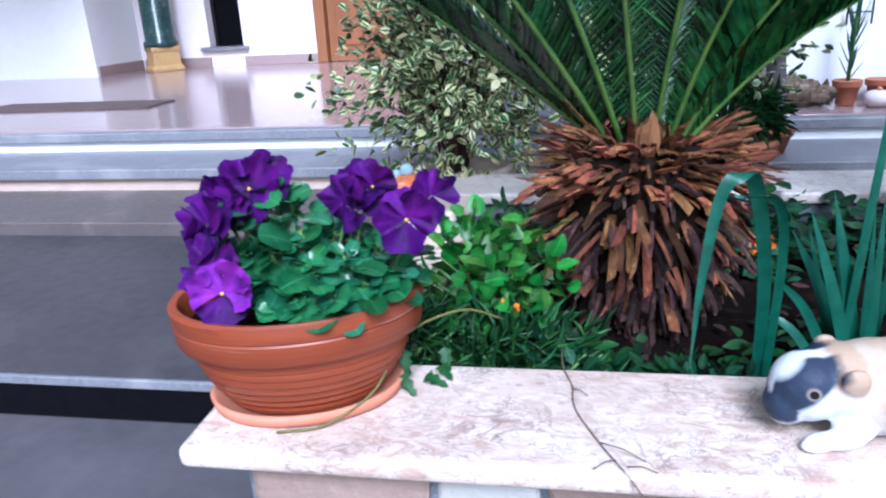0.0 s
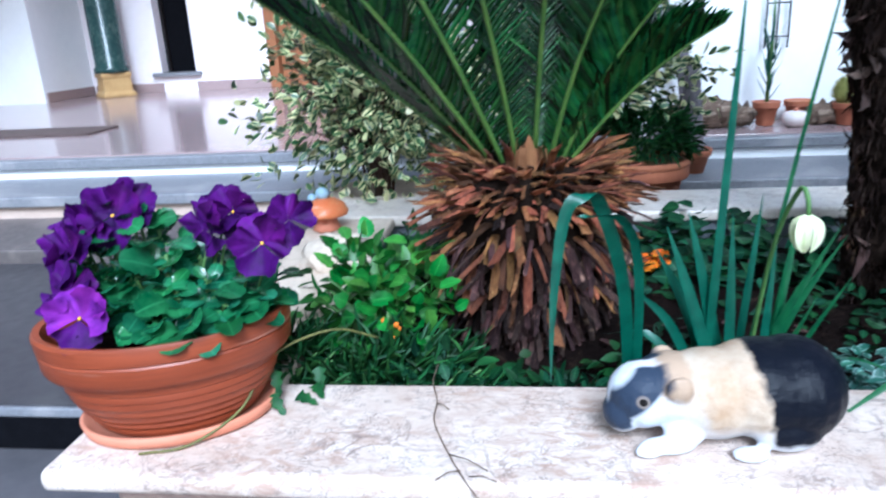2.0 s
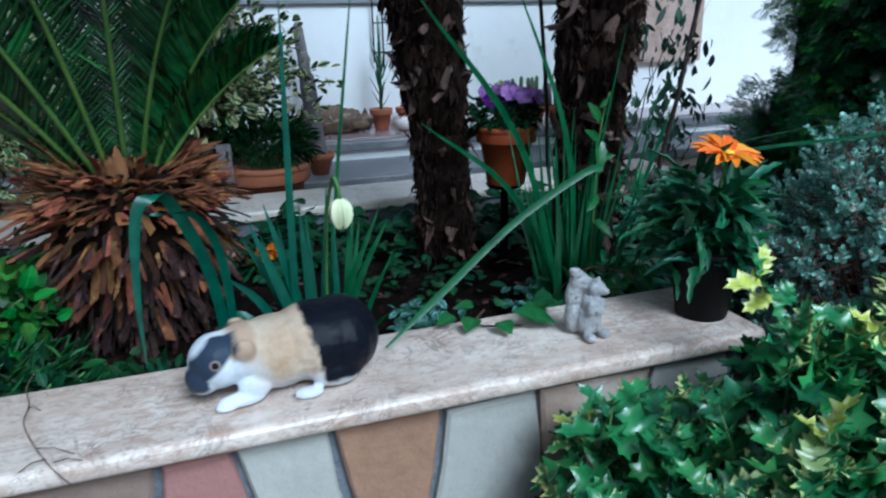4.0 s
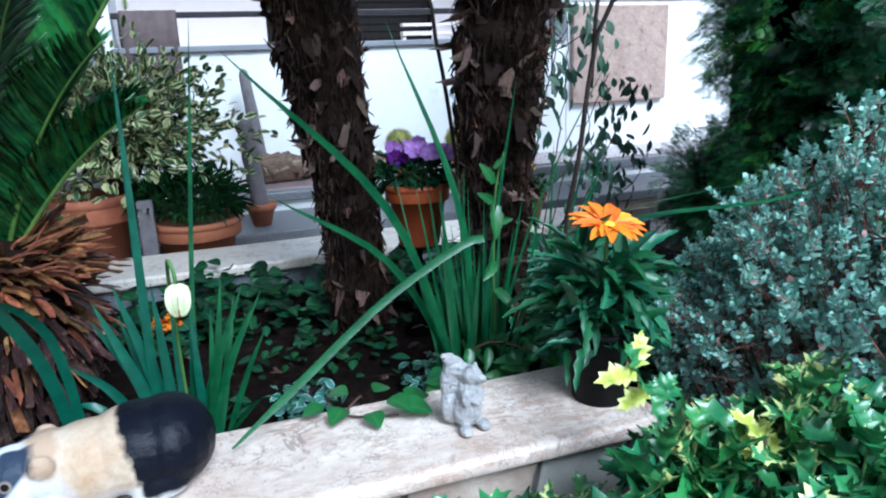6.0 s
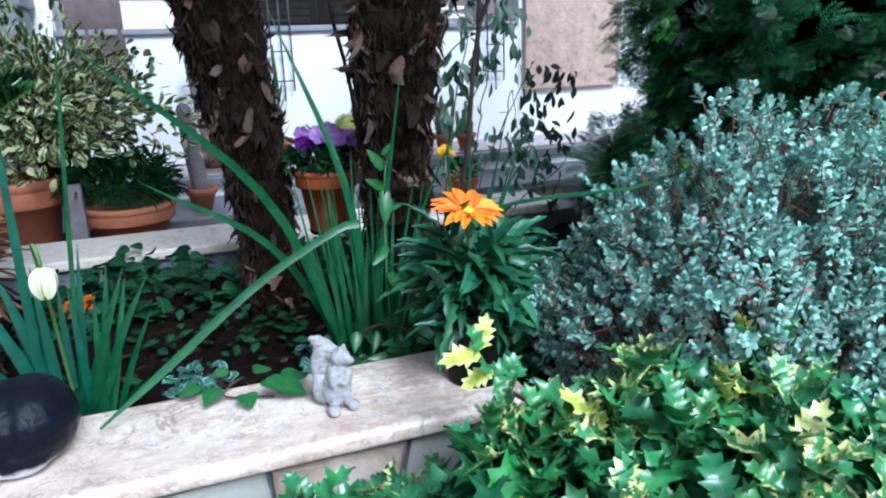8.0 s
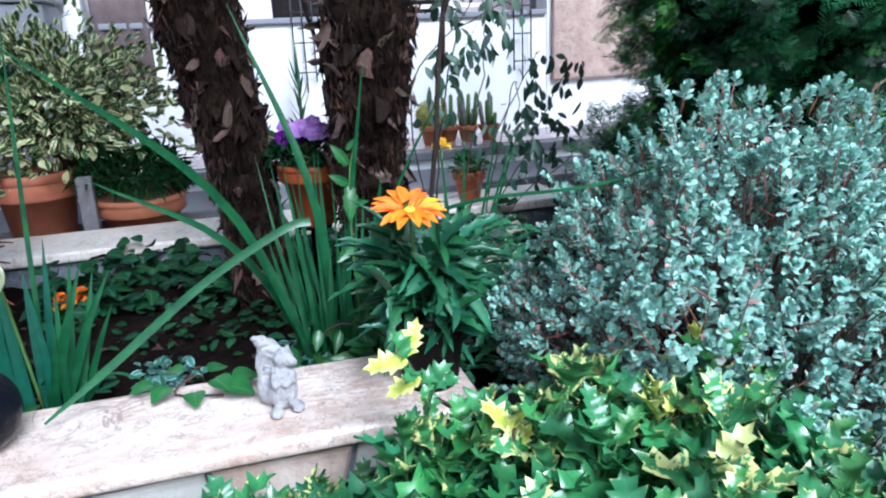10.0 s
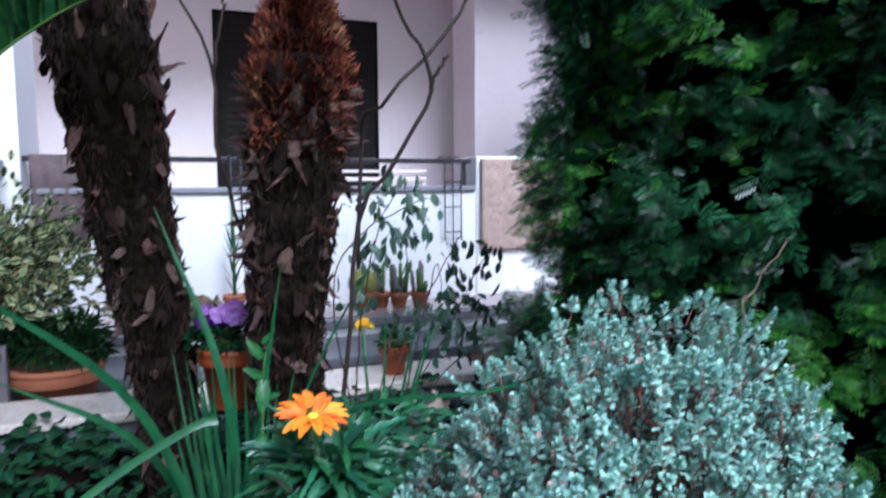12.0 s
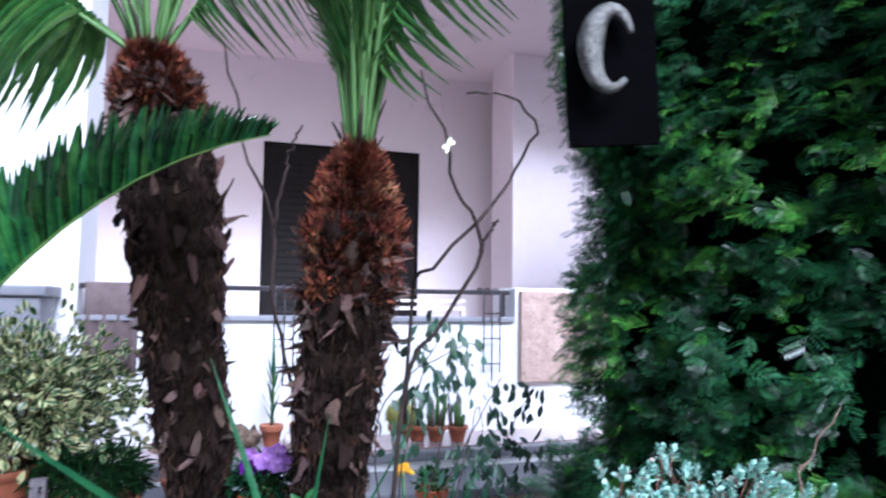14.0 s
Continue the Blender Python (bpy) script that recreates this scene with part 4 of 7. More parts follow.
for az, el, L, bend in ((176, 40, 0.95, 20), (192, 50, 1.0, 26), (212, 55, 1.0, 34), (150, 55, 0.95, 30), (232, 60, 1.0, 40), (252, 66, 0.9, 45), (277, 68, 0.8, 50), (300, 68, 0.55, 45),
                        (322, 64, 0.45, 36), (8, 58, 0.36, 30), (60, 62, 0.55, 35), (110, 66, 0.8, 35), (340, 54, 0.36, 30)):
    sago_frond(az, el, L, bend)
sago_frond(-23, 66, 1.115, 64, length=0.165, lift=0.60, n=170, wide=0.0040, ahead=0.60)
bud = Mesh()
for k in range(18):
    a = k * 2.4
    r0 = 0.012 + 0.022 * (k % 5) / 4
    o = np.array([math.cos(a), math.sin(a), 0])
    top = 0.405 + 0.075 * RNG.uniform(0, 1) - r0 * 0.8
    ribbon(bud, curve3([o * r0 + [0, 0, 0.30], o * r0 * 0.9 + [0, 0, 0.38], o * r0 * 0.75 + [0, 0, top - 0.035]], 6), [0.016, 0.018, 0.016, 0.012, 0.007, 0.002], (-math.sin(a), math.cos(a), 0))
for v in bud.v:
    v += [0.0, -0.085, 0.0]
part("crown_bud", bud, BUD_SCALE, sago, "tan woolly scales at the crown")

# ---------------------------------------------------------------- fibre palms


def fibre_palm(name, axis, radii, red_from, label, fronds, seed):
    """A palm with a shaggy trunk: a core along an axis, hanging fibre, torn leaf bases and a crown."""
    rng = np.random.RandomState(seed)
    base = np.array(axis[0])
    NP = 72
    pts = curve3(axis, NP) - base
    rad = np.interp(np.linspace(0, 1, NP), np.linspace(0, 1, len(radii)), radii)
    saw = (np.linspace(0, 1, NP) * 17 + 0.25 * np.sin(np.arange(NP) * 0.7 + seed)) % 1.0
    rad = rad * (0.85 + 0.32 * saw * np.linspace(1, 0.5, NP))
    palm = thing(name, tuple(base), label, "palm", "palms in the bed")
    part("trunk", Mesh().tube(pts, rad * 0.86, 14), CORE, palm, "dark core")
    s = np.linspace(0, 1, NP)
    m = Mesh()
    n = 11000
    t = rng.uniform(0.0, 1.0, n)
    a = rng.uniform(0, 2 * np.pi, n)
    c = np.stack([np.interp(t, s, pts[:, k]) for k in range(3)], 1)
    r = np.interp(t, s, rad)
    out = np.stack([np.cos(a), np.sin(a), np.zeros(n)], 1)
    down = out * rng.uniform(0.0, 0.28, (n, 1)) + np.array([0, 0, 1.0]) * np.where(rng.uniform(0, 1, (n, 1)) < 0.7, rng.uniform(-1.3, -0.5, (n, 1)), rng.uniform(0.4, 0.8, (n, 1))) + rng.normal(0, 0.20, (n, 3))
    red = t > red_from + rng.uniform(-0.06, 0.06, n)
    down[red, 2] += 1.1
    for flag in (False, True):
        k = red == flag
        m.scatter(NEEDLE, c[k] + out[k] * (r[k] * 0.84)[:, None], down[k], out[k], rng.uniform(0.010, 0.036, k.sum()), rng.uniform(0.0006, 0.0017, k.sum()), slot=int(flag))
    n = 7500
    t = red_from - 0.10 + (1.08 - red_from) * rng.uniform(0, 1, n)
    a = rng.uniform(0, 2 * np.pi, n)
    c = np.stack([np.interp(t, s, pts[:, k]) for k in range(3)], 1)
    out = np.stack([np.cos(a), np.sin(a), np.zeros(n)], 1)
    m.scatter(NEEDLE, c + out * (np.interp(t, s, rad) * 0.86)[:, None], out * rng.uniform(0.0, 0.4, (n, 1)) + [0, 0, 0.6] + rng.normal(0, 0.75, (n, 3)), out, rng.uniform(0.012, 0.038, n), rng.uniform(0.0009, 0.0030, n), slot=1)
    part("fibre", m, [FIBRE, FIBRE_RED], palm, "matted dark fibre", False, kind="stuff")
    flaps = []
    for q in range(7):
        f = Mesh()
        rq = np.random.RandomState(q + 60)
        wide = 0.8 if q < 4 else 0.35
        front = []
        for i in range(3):
            for j_ in range(4):
                x_ = (j_ / 1.5 - 1) * wide * (1 - 0.22 * i * rq.uniform(0.4, 1.0)) + rq.uniform(-0.08, 0.08)
                y_ = i / 2 + (rq.uniform(-0.55, 0.45) if i == 2 else rq.uniform(-0.08, 0.08))
                front.append((x_, y_, 0.36 * (i / 2) ** 1.6 - 0.34 * x_ * x_ + rq.uniform(-0.16, 0.16)))
        back = [(x_ * 0.97, y_ - 0.02, z_ - 0.07) for x_, y_, z_ in front]
        quads = [(i * 4 + j_, i * 4 + j_ + 1, i * 4 + j_ + 5, i * 4 + j_ + 4) for i in range(2) for j_ in range(3)]
        rim = [0, 1, 2, 3, 7, 11, 10, 9, 8, 4]
        f.add(front + back, quads + [tuple(12 + v for v in reversed(qd)) for qd in quads] + [(rim[k], rim[k - 1], 12 + rim[k - 1], 12 + rim[k]) for k in range(10)])
        flaps.append(f.build("leaf_scar", False))
        flaps[-1].materials.append((SCRAP, FIBRE, SCRAP, FIBRE, SCRAP, FIBRE, FIBRE_RED)[q])
    curls = []
    for q in range(3):
        f = Mesh()
        rq = np.random.RandomState(q + 90)
        front = []
        for i in range(5):
            w_ = (0.9, 1.0, 0.85, 0.65, 0.25)[i] * rq.uniform(0.8, 1.1)
            lean_ = rq.uniform(-0.25, 0.25) * i / 4
            for j_ in range(3):
                front.append(((j_ - 1) * w_ + lean_, i / 4 + rq.uniform(-0.12, 0.12) - 0.2 * (j_ != 1) * (i == 4), 0.75 * (i / 4) ** 2.2 - 0.45 * abs(j_ - 1) + rq.uniform(-0.22, 0.22)))
        back = [(x_ * 0.95, y_ - 0.01, z_ - 0.08) for x_, y_, z_ in front]
        quads = [(i * 3 + j_, i * 3 + j_ + 1, i * 3 + j_ + 4, i * 3 + j_ + 3) for i in range(4) for j_ in range(2)]
        rim = [0, 1, 2, 5, 8, 11, 14, 13, 12, 9, 6, 3]
        f.add(front + back, quads + [tuple(15 + v for v in reversed(qd)) for qd in quads] + [(rim[k], rim[k - 1], 15 + rim[k - 1], 15 + rim[k]) for k in range(12)])
        curls.append(f.build("husk", False))
        curls[-1].materials.append(HUSK)
    length = float(np.linalg.norm(np.diff(pts, axis=0), axis=1).sum())
    rings = int(length / 0.046)
    for i in range(298):
        collar = i < rings * 8
        tt = ((i // 8) + 0.5 + rng.uniform(-0.18, 0.18)) / rings if collar else rng.uniform(0.02, 1.0)
        aa = (i % 8) * 0.785 + (i // 8) * 0.42 + rng.uniform(-0.15, 0.15) if collar else rng.uniform(0, 2 * np.pi)
        cc = Vector([np.interp(tt, s, pts[:, k]) for k in range(3)])
        rr = float(np.interp(tt, s, rad))
        o = Vector((math.cos(aa), math.sin(aa), 0))
        tang = Vector((-o.y, o.x, 0))
        red_zone = tt > red_from
        if red_zone and (collar or rng.uniform() < 0.3):
            continue
        if collar:
            d = (o * rng.uniform(0.0, 0.24) + tang * rng.normal(0, 0.22) + Vector((0, 0, 1 if rng.uniform() < 0.6 else -0.9))).normalized()
            k = rng.uniform(0.75, 1.15)
            size = (rr * rng.uniform(0.14, 0.30) * k, rr * rng.uniform(0.26, 0.58), rr * 0.34 * k)
            me_ = flaps[rng.choice([0, 1, 2, 3, 1, 3])]
        else:
            d = (o * rng.uniform(0.0, 0.22) + tang * rng.normal(0, 0.8) + Vector((0, 0, rng.uniform(-1.0, 0.6) + (0.8 if red_zone else 0)))).normalized()
            big = math.exp(-((tt - red_from + 0.06) / 0.05) ** 2) + math.exp(-((tt - 0.2) / 0.07) ** 2)
            k = rng.uniform(0.010, 0.020) * (1.0 + 1.3 * big)
            size = (k * rng.uniform(0.5, 1.0), k * rng.uniform(1.0, 2.0), k)
            me_ = flaps[6 if red_zone else rng.choice([4, 5, 4, 4])]
        sd = d.cross(o + Vector((0, 0, 0.01))).normalized()
        ob = new("leaf_scar", me_)
        ob.parent = palm
        M = Matrix((sd, d, sd.cross(d))).transposed().to_4x4()
        if M.to_3x3().col[2].dot(o) < 0:
            M = Matrix((-sd, d, (-sd).cross(d))).transposed().to_4x4()
        M.translation = cc + o * rr * 0.88
        ob.matrix_local = M @ Matrix.Diagonal((*size, 1))
    for i in range(80):
        tt = rng.normal(red_from - 0.075, 0.045) if i < 56 else rng.normal(0.34, 0.08)
        aa = rng.uniform(0, 2 * np.pi)
        cc = Vector([np.interp(tt, s, pts[:, k]) for k in range(3)])
        rr = float(np.interp(tt, s, rad))
        o = Vector((math.cos(aa), math.sin(aa), 0))
        tang = Vector((-o.y, o.x, 0))
        d = (o * rng.uniform(0.05, 0.45) + tang * rng.normal(0, 0.9) + Vector((0, 0, rng.uniform(-1.0, 0.7)))).normalized()
        sd = d.cross(o + Vector((0, 0, 0.01))).normalized()
        if sd.cross(d).dot(o) < 0:
            sd = -sd
        M = Matrix((sd, d, sd.cross(d))).transposed().to_4x4()
        M.translation = cc + o * rr * 0.93
        ob = new("husk", curls[i % 3])
        ob.parent = palm
        ob.matrix_local = M @ Matrix.Diagonal((rng.uniform(0.005, 0.012), rng.uniform(0.024, 0.062), rng.uniform(0.012, 0.026), 1))
    top = pts[-1]
    for az, el, L, bend, *more in fronds:
        f = Mesh()
        a = radians(az)
        o = np.array([math.cos(a), math.sin(a), 0])
        p = top + o * 0.018 - np.array([0, 0, 0.02])
        e = radians(el)
        cur = []
        for i in range(16):
            cur.append(p.copy())
            p = p + (o * math.cos(e) + np.array([0, 0, 1]) * math.sin(e)) * L / 15
            e -= radians(bend) / 15 * (0.1 + 1.8 * (i / 15) ** 1.5)
        pinnate(f, cur, np.cross(o, [0, 0, 1]), 34, more[0] if more else 0.17, 0.006, 0.40 if more else 0.74, 0.10, 0.0075, bare=0.22, droop=0.75 if more else 0.22, shape=PINNA, floor=0.5)
        part("frond", f, [PALM_LEAF, GREEN_STEM], palm)
    for k in range(8):
        aa = k * 0.785 + rng.uniform(-0.3, 0.3)
        o = np.array([math.cos(aa), math.sin(aa), 0])
        b = top + o * 0.026 - np.array([0, 0, rng.uniform(0.0, 0.05)])
        h = rng.uniform(0.05, 0.12)
        part("leaf_stub", Mesh().tube([b, b + o * 0.012 + [0, 0, h * 0.6], b + o * 0.03 + [0, 0, h]], [0.005, 0.004, 0.0015], 6), CANE, palm, "dark cut leaf stalk")
    return palm


# The last six fronds are added above the view to shade the bed.
fibre_palm("fibre_palm", [(1.145, 1.365, 0.72), (1.122, 1.33, 1.05), (1.08, 1.29, 1.35), (1.045, 1.25, 1.66), (1.005, 1.235, 1.92), (0.985, 1.23, 2.04)],
           [0.072, 0.072, 0.082, 0.097, 0.114, 0.094, 0.036], 0.88, "shaggy dark trunk of a palm leaning in the bed",
           [(-22, 56, 0.55, 120, 0.20), (150, 38, 0.70, 60, 0.34), (172, 34, 0.7, 50, 0.32), (-22, 74, 0.62, 150), (-35, 80, 0.7, 110), (20, 82, 0.6, 60), (80, 74, 0.7, 80), (140, 78, 0.7, 90), (158, 62, 0.95, 95), (168, 72, 0.9, 110), (200, 70, 0.7, 90), (250, 80, 0.7, 70), (320, 84, 0.7, 60), (0, 86, 0.6, 40)] + [(a, 78, 1.15, 70) for a in range(15, 375, 60)], 3)
# Again six long unseen fronds close the list, put there for their shade.
fibre_palm("fibre_palm", [(1.350, 1.06, 0.72), (1.350, 1.05, 1.05), (1.360, 1.05, 1.30), (1.39, 1.06, 1.58), (1.40, 1.09, 1.74), (1.405, 1.10, 1.835)],
           [0.072, 0.066, 0.074, 0.096, 0.112, 0.076, 0.028], 0.64, "shaggy palm trunk with a red-brown fibre cone under its crown",
           [(-28, 79, 0.95, 120, 0.22), (-28, 86, 0.80, 90), (10, 86, 0.62, 40), (60, 86, 0.62, 50), (120, 87, 0.6, 40), (160, 85, 0.6, 50), (190, 86, 0.6, 45), (240, 87, 0.6, 40), (285, 86, 0.6, 50), (330, 87, 0.62, 40), (30, 88, 0.55, 30), (210, 88, 0.55, 30)] + [(a, 82, 1.2, 75) for a in range(0, 360, 60)], 5)

# ---------------------------------------------------------------- pansies in an oval bowl
bowl = thing("flower_bowl", (0.002, 0.715, ZS), "oval terracotta bowl on a pink saucer on the marble coping", "flower pot", turn=18)
OX, OY = 0.91, 0.66
part("saucer", Mesh().lathe([(0.118, 0.0), (0.130, 0.004), (0.134, 0.018), (0.128, 0.019), (0.124, 0.008), (0.02, 0.007)], 56, OX, OY), SAUCER, bowl, "pink terracotta saucer")
prof = [(0.10, 0.009), (0.106, 0.011)]
for k in range(7):
    z = 0.014 + k * 0.0088
    r = 0.103 + 0.040 * (1 - (1 - (k + 0.5) / 7.5) ** 1.8)
    prof += [(r, z), (r + 0.0030, z + 0.002), (r + 0.0036, z + 0.0062)]
prof += [(0.150, 0.079), (0.160, 0.081), (0.164, 0.086), (0.1655, 0.103), (0.1635, 0.105), (0.1665, 0.107), (0.168, 0.122), (0.165, 0.126), (0.156, 0.125), (0.152, 0.118), (0.146, 0.09)]
prof = [(r, 0.009 + (h - 0.009) * 1.16) for r, h in prof]
part("pot", Mesh().lathe(prof, 96, OX, OY), TERRACOTTA_BOWL, bowl).data.set_sharp_from_angle(angle=radians(28))
part("soil", Mesh().lathe([(0.150, 0.112), (0.12, 0.120), (0.05, 0.124), (0.001, 0.125)], 40, OX, OY, wobble=0.06), SOIL, bowl, "dark potting soil")

pansy = thing("pansy_plant", (0.002, 0.715, ZS + 0.118), "pansy plant with glossy green leaves and deep purple flowers", "plant", turn=18)
m, st = Mesh(), Mesh()
for x, y, h, spread in ((0.00, -0.055, 0.035, 1.0), (0.04, -0.065, 0.04, 1.0), (0.08, -0.055, 0.045, 1.0), (0.115, -0.035, 0.05, 1.0), (-0.025, -0.03, 0.05, 0.8), (0.02, -0.03, 0.065, 1.0), (0.06, -0.03, 0.07, 1.0),
                        (0.10, -0.01, 0.075, 1.0), (0.13, 0.01, 0.055, 0.9), (-0.03, 0.0, 0.085, 0.9), (0.01, 0.01, 0.095, 1.0), (0.05, 0.01, 0.09, 0.9), (0.09, 0.03, 0.08, 0.9), (-0.05, 0.02, 0.10, 0.8),
                        (-0.02, 0.035, 0.145, 1.0), (-0.045, 0.04, 0.155, 1.0), (0.0, 0.04, 0.135, 1.0), (-0.06, 0.0, 0.075, 0.9), (-0.07, 0.02, 0.105, 0.9), (0.02, 0.045, 0.105, 0.9), (0.06, 0.05, 0.09, 0.8), (-0.075, 0.03, 0.07, 0.7), (-0.09, 0.045, 0.05, 0.7), (0.11, 0.045, 0.07, 0.8)):
    b = np.array([x * 0.7 + 0.01, y * 0.7, 0.0])
    top = np.array([x, y, h])
    cur = curve3([b, (b + top) / 2 + [0, 0, 0.01], top], 6)
    st.tube(cur, 0.0022, 5)
    nl = 13
    for j in range(nl):
        t = 1.0 - 0.75 * (j / nl) ** 1.2
        p = b + (top - b) * t
        a = j * 2.39996 + x * 40
        out = np.array([math.cos(a), math.sin(a) - 0.35, 0.85 - 1.15 * (j / nl) + RNG.normal(0, 0.25)])
        L = RNG.uniform(0.023, 0.041) * (0.65 + 0.5 * min(1, j / 4)) * (0.8 + 0.2 * spread)
        if ((p[0] + out[0] * 0.045) / 0.145) ** 2 + ((p[1] + out[1] * 0.045) / 0.105) ** 2 > 1 and p[2] < 0.05:
            out[2] = max(out[2], 0.15)
        q = p + out * [0.012, 0.012, 0.004] * spread * min(1.0, 0.3 + j / 5)
        st.tube([p, q], 0.0012, 4)
        m.scatter(PANSY_SHAPE, [q], [out], [(RNG.normal(0, 0.35), -0.45 + RNG.normal(0, 0.35), 1)], L, L * RNG.uniform(0.70, 0.92))
part("branching", st, GREEN_STEM, pansy, kind="stuff")
part("foliage", m, PANSY_LEAF, pansy, kind="stuff")


def pansy_flower(parent, at, face, r, up=(0, 0, 1), light=False, stem_from=None, small=False):
    """A flat face of five broad ruffled petals round a yellow eye."""
    face = np.array(face, float)
    face /= np.linalg.norm(face)
    x = np.cross(up, face)
    x /= np.linalg.norm(x)
    u = np.cross(face, x)
    m = Mesh()
    at = np.array(at, float)
    for ang, k, half in ((52, 1.0, 52), (128, 1.0, 52), (4, 0.94, 48), (176, 0.94, 48), (270, 1.02, 62)):
        a0, cup, ph = radians(ang + RNG.uniform(-8, 8)), RNG.uniform(-0.20, 0.55), RNG.uniform(0, 6)
        lift = 0.0018 * (1 if ang == 270 else 0) - 0.0015 * (1 if 45 < ang < 140 else 0)
        V, U = [], []
        for i in range(7):
            t = i / 6
            for q in range(17):
                s = q / 8 - 1
                an = a0 + radians(half) * s * (0.45 + 0.55 * t ** 0.5)
                rr = r * k * t * (1 - 0.20 * abs(s) ** 2.5) * (1 + (0.05 * math.sin(s * 7 + ph) + 0.025 * math.sin(s * 19 + 3 * ph)) * t)
                V.append(at + (x * math.cos(an) + u * math.sin(an)) * rr + face * (lift + r * (cup * t * t + (0.17 * math.sin(s * 4.3 + ph) + 0.06 * math.sin(s * 8.5 + 2 * ph)) * t ** 2.4)))
                U.append((s * (0.3 + 0.7 * t), t))
        m.add(V, [(i * 17 + q, i * 17 + q + 1, i * 17 + q + 18, i * 17 + q + 17) for i in range(6) for q in range(16)], slot=1 if (light and ang < 180) else 0, uv=U)
    fl = part("flower", m, [PETAL, PETAL_LIGHT] if not small else [PETAL_LILAC, PETAL_LILAC], parent, "deep purple ruffled flower" if not small else "lilac flower")
    if not small:
        drops = Mesh()
        for k in range(14):
            vs = m.v[RNG.randint(0, 5)]
            p = vs[RNG.randint(40, len(vs))]
            w = RNG.uniform(0.0007, 0.0015)
            drops.ball(p + face * w * 0.6, (w, w, w), 7, 5)
        part("dew", drops, DEW, fl, "clear water drops", kind="stuff")
    if small or face[1] < -0.9:
        part("eye", Mesh().ball(np.array(at) + face * 0.002, (r * 0.055, r * 0.055, r * 0.06), 8, 6), EYE_YELLOW, fl, "yellow eye")
    if stem_from is not None:
        b = np.array(stem_from, float)
        q = np.array(at) - face * 0.004
        part("flower_stem", Mesh().tube(curve3([b, (b + q) / 2 + [0, 0, 0.015], q - face * 0.01, q], 8), 0.0016, 5), GREEN_STEM, fl)
    return fl


# ---------------------------------------------------------------- figurines


def remesh(ob, voxel, smooth=4):
    r = ob.modifiers.new("merge", "REMESH")
    r.mode, r.voxel_size, r.use_smooth_shade = "VOXEL", voxel, True
    s = ob.modifiers.new("soften", "SMOOTH")
    s.factor, s.iterations = 0.5, smooth


g = Mesh()
for x, y, z, a, b, c in ((-0.015, 0.0, 0.058, 0.075, 0.058, 0.056), (0.045, 0.0, 0.064, 0.08, 0.064, 0.062), (0.080, 0.0, 0.064, 0.060, 0.066, 0.064), (-0.062, -0.004, 0.068, 0.054, 0.046, 0.046),
                         (-0.098, -0.01, 0.065, 0.043, 0.038, 0.043), (-0.122, -0.014, 0.044, 0.025, 0.025, 0.026),
                         (-0.075, -0.042, 0.012, 0.034, 0.012, 0.011), (-0.098, -0.046, 0.007, 0.017, 0.010, 0.007), (-0.055, -0.038, 0.028, 0.025, 0.015, 0.021), (-0.075, 0.03, 0.014, 0.036, 0.014, 0.012),
                         (0.016, -0.056, 0.008, 0.022, 0.012, 0.009), (0.062, -0.038, 0.03, 0.042, 0.026, 0.028), (0.022, 0.05, 0.008, 0.026, 0.013, 0.009)):
    g.ball((x, y, z), (a, b, c), 18, 12)
pig = single("animal_figurine", g, FIGURINE, "painted guinea-pig figurine in white, tan and black on the marble coping", "figurine")
# ears and eyes are joined into the same mesh
for sy in (-1, 1):
    g.ball((-0.066, -0.008 + sy * 0.040, 0.092), (0.016, 0.007, 0.017), 10, 8)
pig.data = g.build("animal_figurine", True)
pig.data.materials.append(FIGURINE)
remesh(pig, 0.0032, 3)
pig.matrix_world = pose(0.668, 0.692, ZS, 0, 0, 4) @ Matrix.Diagonal((0.935, 1.0, 0.90, 1))

s = Mesh()
for x, y, z, a, b, c in ((0.0, 0.0, 0.028, 0.021, 0.022, 0.028), (0.002, -0.004, 0.052, 0.016, 0.016, 0.02), (0.006, -0.008, 0.077, 0.0135, 0.014, 0.0135), (0.016, -0.017, 0.073, 0.007, 0.007, 0.006),
                         (0.005, -0.015, 0.089, 0.003, 0.0025, 0.005), (0.013, -0.004, 0.088, 0.003, 0.0025, 0.005),
                         (-0.010, -0.024, 0.007, 0.009, 0.014, 0.007), (0.018, -0.016, 0.007, 0.009, 0.014, 0.007), (-0.008, -0.02, 0.05, 0.006, 0.008, 0.012), (0.015, -0.012, 0.05, 0.006, 0.008, 0.012),
                         (0.006, -0.022, 0.046, 0.007, 0.007, 0.006), (-0.018, 0.012, 0.03, 0.014, 0.014, 0.028), (-0.018, 0.013, 0.06, 0.013, 0.013, 0.026), (-0.012, 0.010, 0.084, 0.015, 0.012, 0.016),
                         (-0.020, 0.006, 0.098, 0.010, 0.008, 0.009), (-0.028, 0.003, 0.105, 0.005, 0.004, 0.004), (-0.002, 0.003, 0.079, 0.011, 0.010, 0.013)):
    s.ball((x, y, z), (a, b, c), 14, 10, rough=0.08, freq=9)
squirrel = single("squirrel_figurine", s, GREY_RESIN, "small grey stone squirrel figurine on the marble coping", "figurine")
remesh(squirrel, 0.0017, 1)
squirrel.matrix_world = pose(1.134, 0.672, ZS, 0, 0, 0) @ Matrix.Scale(1.06, 4)

